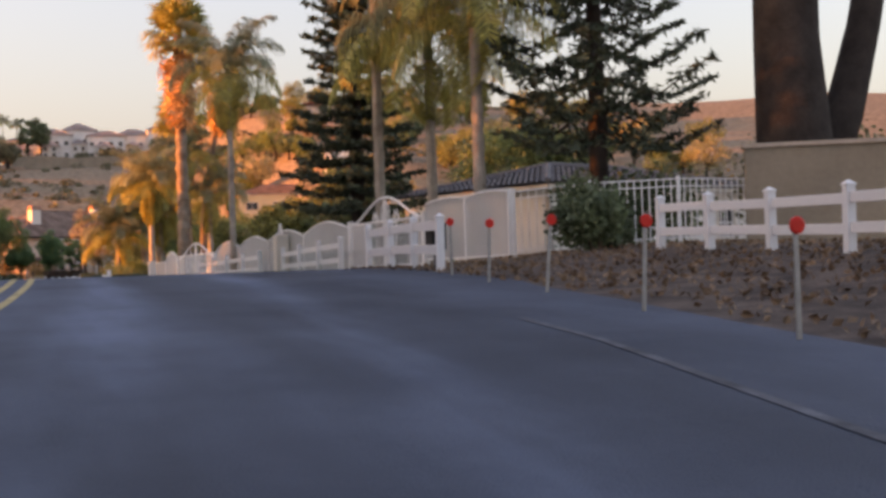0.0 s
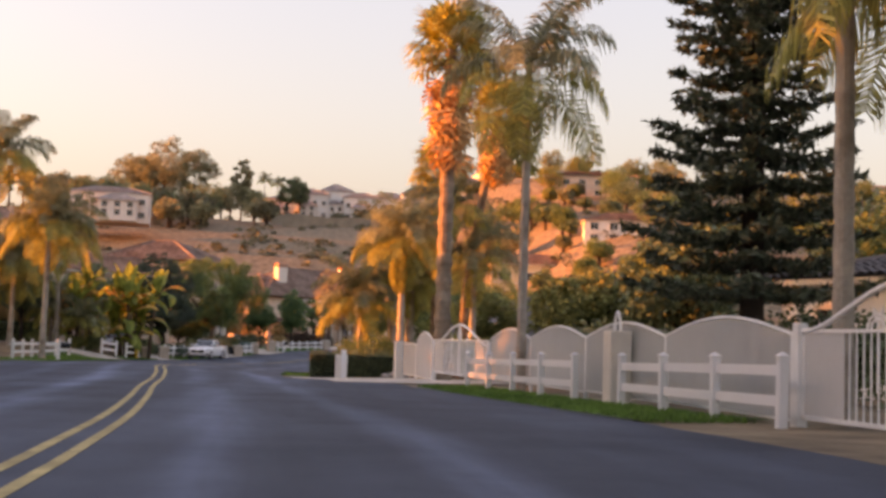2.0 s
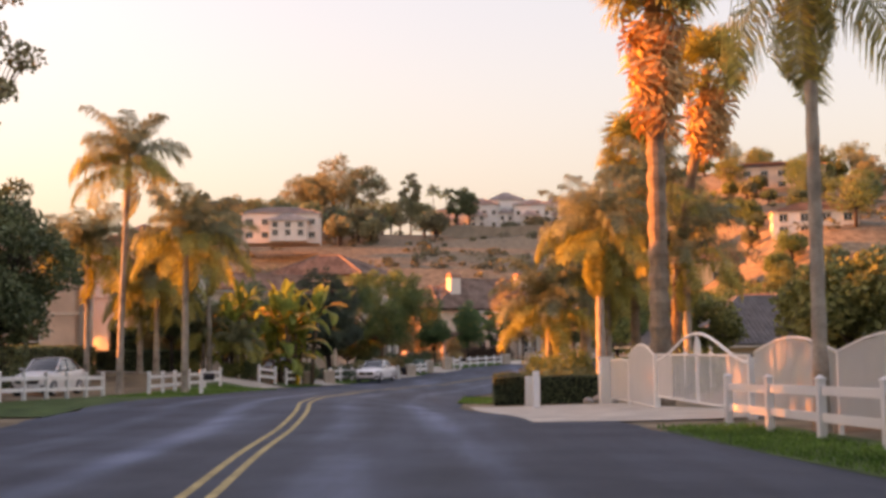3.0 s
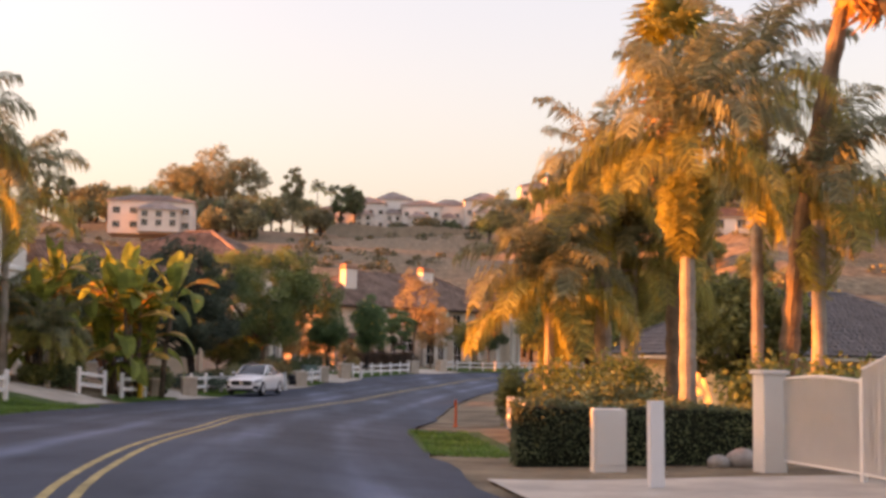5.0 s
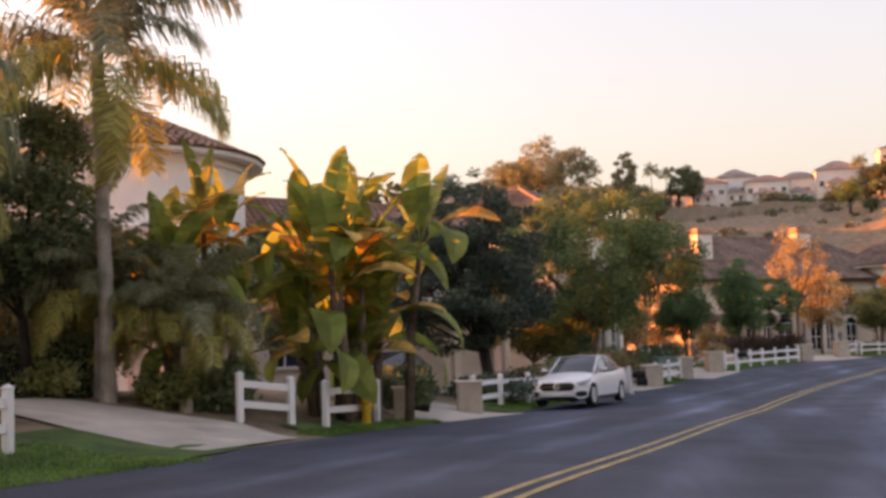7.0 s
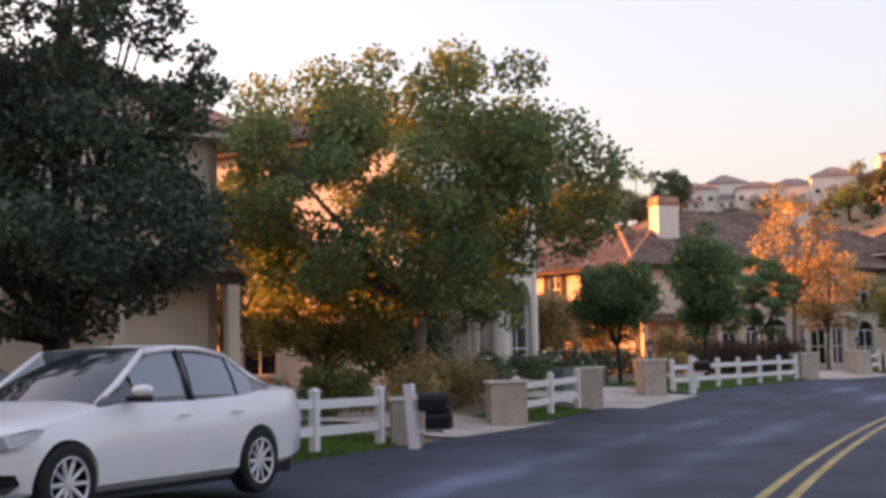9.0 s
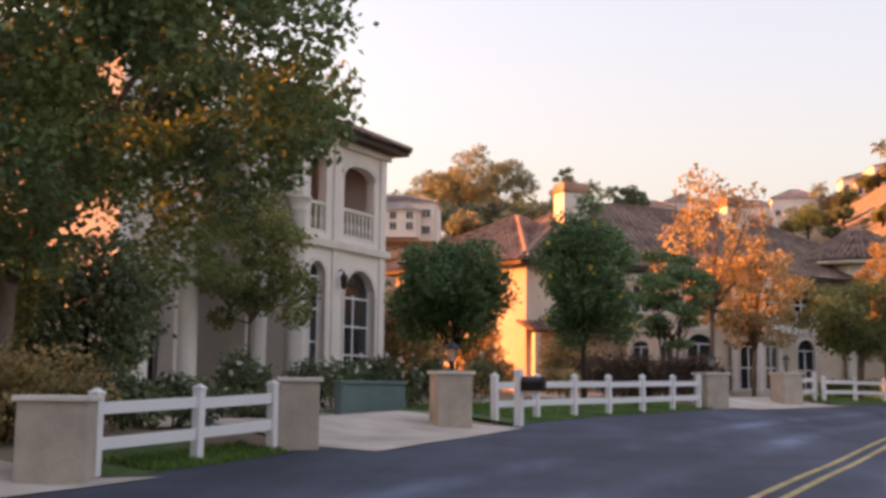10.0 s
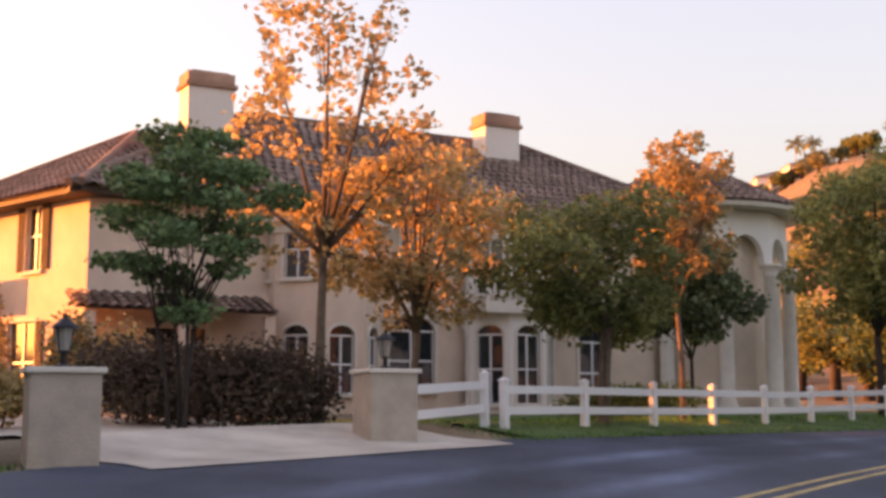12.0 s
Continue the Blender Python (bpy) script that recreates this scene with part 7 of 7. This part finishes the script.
def ornate_gate(a, b, z, h, peak, label="white wrought-iron double gate with curved top and arched ornaments"):
    L = math.hypot(b[0] - a[0], b[1] - a[1])
    ang = math.degrees(math.atan2(b[1] - a[1], b[0] - a[0]))
    t = thing("ornate_gate", (a[0], a[1], z), ang, label, "gate", "ornamental gates")

    def top(u):
        c = abs(u / L - 0.5) * 2
        return h + (peak - h) * (0.5 + 0.5 * math.cos(math.pi * min(1, c * 1.05))) ** 0.85
    bm = bmesh.new()
    tube(bm, [(L * i / 32, 0, top(L * i / 32)) for i in range(33)], [0.04] * 33, 7)
    part("top_rail", bm, M["white_metal"], t)
    for u in (0.0, L):
        bm = bmesh.new()
        box(bm, u - 0.08, -0.08, -0.3, u + 0.08, 0.08, h + 0.12, bevel=0.01)
        part("gate_post", bm, M["white_metal"], t)
    for k in (0, 1):
        u0, u1 = (0.1, L / 2 - 0.03) if k == 0 else (L / 2 + 0.03, L - 0.1)
        bm = bmesh.new()
        box(bm, u0, -0.025, 0.06, u1, 0.025, 0.12)
        box(bm, u0, -0.025, 1.28, u1, 0.025, 1.33)
        box(bm, u0, -0.025, 0.06, u0 + 0.05, 0.025, top(u0) - 0.02)
        box(bm, u1 - 0.05, -0.025, 0.06, u1, 0.025, top(u1) - 0.05)
        leaf = part("leaf_frame", bm, M["white_metal"], t)
        bm = bmesh.new()
        q0, q1 = (u0 + 0.05, u0 + (u1 - u0) * 0.42) if k == 0 else (u1 - (u1 - u0) * 0.42, u1 - 0.05)
        box(bm, q0, 0.0, 0.12, q1, 0.012, 1.28)
        part("screen", bm, M["frosted"], leaf)
        n = int((u1 - u0) / 0.16)
        for i in range(1, n):
            u = u0 + (u1 - u0) * i / n
            bm = bmesh.new()
            box(bm, u - 0.01, -0.01, 0.1, u + 0.01, 0.01, 1.3)
            part("bar", bm, M["white_metal"], leaf)
    for c, hh in ((L * 0.5, peak - 0.12), (L * 0.36, h + 0.22), (L * 0.64, h + 0.22)):
        bm = bmesh.new()
        w = 0.32 if c == L * 0.5 else 0.24
        for s in (1.0, 0.62):
            pts = [(c + w * s * math.cos(math.pi * i / 10), -0.01, 1.3 + (hh - 1.3) * (s ** 0.7) * math.sin(math.pi * i / 10) ** 0.8) for i in range(11)]
            tube(bm, pts, [0.018] * 11, 5)
        tube(bm, [(c, -0.01, 0.5), (c, -0.01, hh)], [0.016, 0.016], 5)
        for j in range(4):
            zz = 1.4 + (hh - 1.4) * j / 4.5
            for s in (-1, 1):
                tube(bm, [(c, -0.01, zz), (c + s * w * 0.5, -0.01, zz + 0.14)], [0.012, 0.008], 4)
        part("ornament", bm, M["white_metal"], t)
    return t


GZR = 0.52
ys = np.linspace(41.3, 62.2, 5)
xs = np.linspace(10.25, 9.75, 5)
for i in range(4):
    scallop_panel((xs[i], ys[i]), (xs[i + 1], ys[i + 1]), float(np.interp(ys[i], [41, 62], [0.55, 0.42])), 1.32, 0.30)
ornate_gate((10.75, 35.9), (10.25, 41.1), 0.62, 1.3, 1.95)
ornate_gate((9.75, 62.5), (9.27, 71.6), 0.40, 1.15, 1.85)
for a, b in (((11.1, 31.2), (10.95, 33.5)), ((10.95, 33.5), (10.75, 35.8))):
    scallop_panel(a, b, 0.72, 1.5, 0.08)
for a, b, h, r in (((9.26, 71.8), (9.2, 76.4), 1.6, 0.36), ((9.2, 76.4), (8.9, 78.6), 1.42, 0.05)):
    scallop_panel(a, b, 0.06, h, r)
t = thing("fence_pillar", (8.72, 78.8, gz(8.72, 78.8)), 4, "cream square pillar at the end of the ornamental fence", "pillar")
bm = bmesh.new()
box(bm, -0.2, -0.22, -0.3, 0.2, 0.22, 1.56, bevel=0.02)
part("shaft", bm, M["stucco_white"], t)
bm = bmesh.new()
box(bm, -0.24, -0.26, 1.56, 0.24, 0.26, 1.63, bevel=0.015)
part("cap", bm, M["stucco_white"], t)
t = thing("fence_pillar", (9.75, 48.5, 0.5), 90, "pale stone pillar with an iron arch finial between fence bays", "pillar")
bm = bmesh.new()
box(bm, -0.28, -0.22, -0.4, 0.28, 0.22, 1.45, bevel=0.03)
part("shaft", bm, M["trim"], t)
bm = bmesh.new()
tube(bm, [(0.2 * math.cos(math.pi * i / 10), 0, 1.45 + 0.38 * math.sin(math.pi * i / 10)) for i in range(11)], [0.035] * 11, 6)
part("finial", bm, M["white_metal"], t)


def bar_fence(pts, h, zoff=0.0):
    x0, y0 = pts[0]
    z0 = gz(x0, y0)
    t = thing("bar_fence", (x0, y0, z0), 0, "tall white iron bar fence above the bank", "fence")
    me = solid("bar", (-0.011, -0.011, 0.05, 0.011, 0.011, h), bevel=0.0)
    pm = solid("post", (-0.035, -0.035, -0.3, 0.035, 0.035, h + 0.05))
    for a, b in zip(pts, pts[1:]):
        L = math.hypot(b[0] - a[0], b[1] - a[1])
        za, zb = gz(*a), gz(*b)
        n = int(L / 0.16)
        for i in range(n):
            f = i / n
            shared("post" if i == 0 else "bar", pm if i == 0 else me, M["white_metal"], t, pose(a[0] + (b[0] - a[0]) * f - x0, a[1] + (b[1] - a[1]) * f - y0, za + (zb - za) * f - z0))
        for zz in (0.15, h - 0.18, h - 0.02):
            bm = bmesh.new()
            tube(bm, [(a[0] - x0, a[1] - y0, za - z0 + zz), (b[0] - x0, b[1] - y0, zb - z0 + zz)], [0.02, 0.02], 4)
            part("rail", bm, M["white_metal"], t)


bar_fence([(11.1, 31.0), (12.6, 30.3), (14.6, 30.0), (17.0, 30.2), (19.5, 31.0), (22.0, 32.2)], 1.45)

# ---- garden wall, big trunk and houses on the right ----
t = thing("garden_wall", (15.8, 29.2, gz(15.8, 29.2)), -28, "tan stucco garden wall above the bank", "wall")
bm = bmesh.new()
box(bm, 0, 0, -0.5, 14, 0.3, 2.0, bevel=0.02)
part("wall_face", bm, M["dirt_wall"], t)
bm = bmesh.new()
box(bm, -0.05, -0.05, 2.0, 14.05, 0.35, 2.1, bevel=0.015)
part("coping", bm, M["pillar"], t)
t = thing("eucalyptus", (19.1, 31.8, gz(19.1, 31.8)), 0, "huge dark eucalyptus trunk forking behind the garden wall", "tree")
bm = bmesh.new()
tube(bm, [(0, 0, -0.5), (-0.1, 0, 2), (-0.25, 0, 5), (-0.2, 0, 9), (0.3, 0, 14)], [1.1, 0.95, 0.8, 0.76, 0.6], 14)
tube(bm, [(0.3, 0, 1.0), (1.5, 0.2, 3.2), (2.3, 0.3, 5.5), (3.2, 0.4, 9), (4.0, 0.5, 13)], [0.6, 0.5, 0.42, 0.38, 0.25], 12)
part("trunk", bm, M["bark_dark"], t, smooth=True)
data_object("crown", quads("crown", leaf_quads(crown_points(clumps(1.5, 0, 15.5, 5.5, 3.0, 26, 1.5, 71), 8000), 0.3)), M["leaf_olive"], t)
box_house("bungalow", 20.5, 49.5, 20, 13, 9, 3.0, "pale grey bungalow with a dark shingle roof behind the gate", "stucco_white", "shingle", 1.2, 0.6, front=[(2, 1.0, 1.1, 1.3, 0), (5, 1.0, 1.1, 1.3, 0), (8, 1.0, 1.1, 1.3, 0), (11, 1.0, 1.1, 1.3, 0)], left=[(2, 1, 1.2, 1.3, 0), (5, 1, 1.2, 1.3, 0)], storeys_trim=False)
box_house("bungalow", 18.8, 110.0, 14, 16, 11, 2.5, "low tan house with a broad grey shingle roof", "stucco_yellow", "shingle", 3.1, 0.9, front=[(3, 0.8, 1.4, 1.3, 0), (8, 0.8, 1.4, 1.3, 0)], left=[(3, 0.8, 1.2, 1.3, 0), (7, 0.8, 1.2, 1.3, 0)], storeys_trim=False, z=-0.55)


# ---- hill: groves, houses, brush ----
def hill_house(x, y, L, D, H, rz, wall, roof, label, n=5, z=None):
    w = L / n
    front = [(w * (i + 0.5), zz, w * 0.42, 1.7, 0.0) for i in range(n) for zz in (1.0, H * 0.5 + 0.8)]
    left = [(D * (i + 0.5) / 3, zz, 1.3, 1.7, 0.0) for i in range(3) for zz in (1.0, H * 0.5 + 0.8)]
    return box_house("hill_house", x, y, rz, L, D, H, label, wall, roof, max(2.2, H * 0.28), 0.5, front=front, left=left, z=z, bars=(1, 1))


for x, y, L, H, rz in ((2, 530, 13, 8.0, 5), (12, 522, 15, 10.0, -3), (24, 528, 14, 12.5, 4), (33, 519, 15, 9.5, -5), (45, 526, 16, 11.0, 3), (57, 518, 15, 12.5, -4), (68, 527, 14, 10.0, 5), (79, 520, 13, 9.0, -3), (90, 526, 14, 7.5, 4)):
    hill_house(x, y, L, 12, H, rz, "stucco_white", "tile_pink", "white two-storey house with a haze-paled tiled roof on the hilltop", 4, z=gz(x, y) + 2.6)
    hill_house(x + 3, y - 6, L * 0.45, 7, H * 0.55, rz, "stucco_white", "tile_pink", "low white wing before a hilltop house", 2, z=gz(x + 3, y - 6) + 2.2)
hill_house(-55.5, 395, 23, 13, 8.2, 3, "stucco_pink", "tile_pink", "large pale house with a pinkish tiled roof on the slope", 5, z=(gz(-50, 428) + 1.2) * 0.92)
hill_house(-46.5, 388, 11, 7, 5.2, 3, "stucco_pink", "tile_pink", "lower wing of the pale house on the slope", 3, z=(gz(-50, 428) + 1.2) * 0.92)
hill_house(88, 398, 30, 14, 7, -14, "stucco", "tile", "wide pale house on the upper slope", 6)
hill_house(54, 300, 26, 13, 9, -10, "stucco_yellow", "tile", "yellow stucco house on the slope lit by evening sun", 4)
hill_house(64, 246, 15, 10, 6, -14, "stucco_yellow", "tile", "tan stucco house on the slope lit by evening sun", 3)
hill_house(76, 300, 18, 11, 6, -12, "stucco_white", "tile_dark", "pale house half hidden on the slope", 4)
hill_house(-34, 170, 16, 11, 6.5, 14, "stucco", "tile", "cream house with a tiled roof behind the street", 4)
hill_house(-40, 140, 12, 9, 3.4, 10, "stucco_white", "tile", "small white house with a tiled roof", 3)
hill_house(40, 216, 18, 10, 6.5, -24, "stucco", "tile_dark", "cream house past the bend of the street", 4)
for x0, x1, y, h in ((4, 60, 488, 4.5), (8, 52, 462, 5.0), (14, 92, 514, 3.6)):
    t = thing("terrace_wall" if h < 4.4 else "retaining_wall", (x0, y, gz((x0 + x1) / 2, y) - 1.0), 0, "long pale retaining wall across the slope", "wall", "hill walls")
    bm = bmesh.new()
    n = 14
    for i in range(n):
        a, b = (x1 - x0) * i / n, (x1 - x0) * (i + 1) / n
        box(bm, a, 0, -2, b, 0.6, h * (0.85 + 0.1 * math.sin(i * 0.9)))
    part("wall_face", bm, M["stucco_white" if h < 4.4 else "dirt_wall"], t)


def grove_tree(x, y, h, r, mat, seed, label, n=3600, leaf=0.75, flat=1.0, name="hill_tree"):
    return branch_tree(name, x, y, label, h * 0.35, clumps(0, 0, h * 0.62, r, h * 0.36, 20, r * 0.38, seed, flat), n, leaf, M[mat], M["bark_dark"], 0.4, limbs=8, twig=False, group="hill trees")


gr = random.Random(5)
for x, y, h, r in ((-50, 512, 27, 9), (-38, 505, 31, 11), (-27, 514, 29, 9), (-44, 520, 24, 9)):
    grove_tree(x, y, h, r, "leaf_olive", gr.randrange(999), "large rounded olive-green tree on the hill crest", 6000)
for x, y, h, r in ((-8, 512, 26, 4.5), (-12, 508, 15, 6), (-3, 505, 13, 6)):
    grove_tree(x, y, h, r, "leaf_olive", gr.randrange(999), "tall olive-green tree on the hill crest", 3200)
for x, y, h, r in ((10, 508, 19, 3.8), (15, 512, 20, 4.0)):
    grove_tree(x, y, h, r, "leaf_dark", gr.randrange(999), "dark round-headed tree before the hilltop houses", 2400)
for x, y, h, r in ((-88, 470, 17, 2.2), (-84, 474, 16, 2.0), (-80, 468, 17, 2.0)):
    grove_tree(x, y, h, r, "leaf_dark", gr.randrange(999), "narrow dark cypress on the slope", 2000)
grove_tree(-70, 460, 13, 7, "leaf_olive", 8, "rounded tree behind the pale hill house", 3000)
for i in range(46):
    x, y = gr.uniform(-75, 4), gr.uniform(425, 505)
    h = gr.uniform(7, 13)
    grove_tree(x, y, h, h * 0.55, gr.choice(["leaf_dark", "leaf_olive", "brush"]), i, "dark tree of the thicket on the slope", 1300, 0.8)
for i in range(30):
    x = gr.uniform(15, 105)
    y = gr.uniform(470, 512)
    h = gr.uniform(3, 6)
    grove_tree(x, y, h, h * 0.7, gr.choice(["leaf_dark", "brush"]), 60 + i, "small dark tree below the hilltop houses", 700, 0.7)
for i in range(95):
    x = gr.uniform(34, 190)
    y = gr.uniform(185, 470)
    if x - 0.06 * y < 16:
        continue
    h = gr.uniform(6, 12)
    grove_tree(x, y, h, h * 0.5, gr.choice(["leaf_mix", "leaf", "leaf_olive", "leaf_dark"]), 120 + i, "garden tree on the slope in warm light", 2200, 0.5)
for i in range(44):
    x, y = gr.uniform(58, 135), gr.uniform(300, 480)
    h = gr.uniform(3.5, 6)
    grove_tree(x, y, h, h * 0.55, gr.choice(["leaf_mix", "leaf_olive", "leaf_dark", "brush"]), 400 + i, "tree on the dry shoulder of the hill", 1500, 0.6)
for i in range(46):
    x, y = gr.uniform(30, 78), gr.uniform(206, 285)
    h = gr.uniform(4.5, 8)
    if abs(x - 49) > 10 or abs(y - 220) > 9:
        grove_tree(x, y, h, h * 0.5, gr.choice(["leaf_mix", "leaf", "leaf_dark"]), 300 + i, "garden tree past the bend of the street", 2400, 0.4)
for x, y, h, m in ((17, 103, 6, "leaf_mix"), (15.5, 122, 7, "leaf"), (20, 130, 8, "leaf_mix"), (25, 150, 8, "leaf"), (29, 172, 8, "leaf_mix"), (31, 190, 8, "leaf_dark"), (36, 180, 9, "leaf"), (24, 96, 7, "leaf_dark"), (27, 70, 8, "leaf_dark"), (24, 60, 7, "leaf"), (34, 214, 9, "leaf_dark"), (42, 205, 8, "leaf_mix"), (17.5, 66, 6, "leaf_dark"), (16, 74, 5, "leaf_mix")):
    branch_tree("garden_tree", x, y, "leafy garden tree behind the white fences", h * 0.3, clumps(0, 0, h * 0.62, h * 0.45, h * 0.36, 20, h * 0.16, int(x * 7 + y)), 6500, 0.26, M[m], M["bark_dark"], 0.15, limbs=8, group="garden trees")
for x, y, h, m in ((-12, 176, 8, "leaf_olive"), (0, 205, 8, "leaf_olive"), (14, 214, 8, "leaf_olive")):
    branch_tree("garden_tree", x, y, "leafy garden tree behind the houses", h * 0.3, clumps(0, 0, h * 0.62, h * 0.45, h * 0.36, 20, h * 0.16, int(-x * 7 + y)), 6500, 0.28, M[m], M["bark_dark"], 0.15, limbs=8, group="garden trees")
for x, y, h in ((6, 512, 15), (70, 508, 10), (88, 506, 11), (94, 512, 10), (1, 500, 16)):
    queen_palm(x, y, h, "far feather palm before the hilltop houses", seed=int(x + 40), n=18, scale=1.1, dead=0, group="hill palms")
# brush over the slope: low clumps with gaps between them
n = 1700
bx, by = nrg.uniform(-170, 190, n), nrg.uniform(255, 540, n)
keep = np.sin(bx * 0.09 + by * 0.05) + np.sin(bx * 0.043 - by * 0.11) + nrg.standard_normal(n) * 0.6 > 0.2
bx, by = bx[keep], by[keep]
br = []
for x, y in zip(bx, by):
    s = nrg.uniform(0.8, 2.2)
    d = nrg.standard_normal((46, 3))
    d /= np.linalg.norm(d, axis=1)[:, None]
    br.append(np.array([x, y, gz(x, y) + s * 0.3]) + d * s * nrg.uniform(0.6, 1.0, (46, 1)) * [1.2, 1.2, 0.65])
tagged(data_object("hill_brush", quads("hill_brush", leaf_quads(np.concatenate(br), 0.75, 0.5)), M["brush"]), "patchy grey-green brush over the dry slope", "brush", kind="stuff")
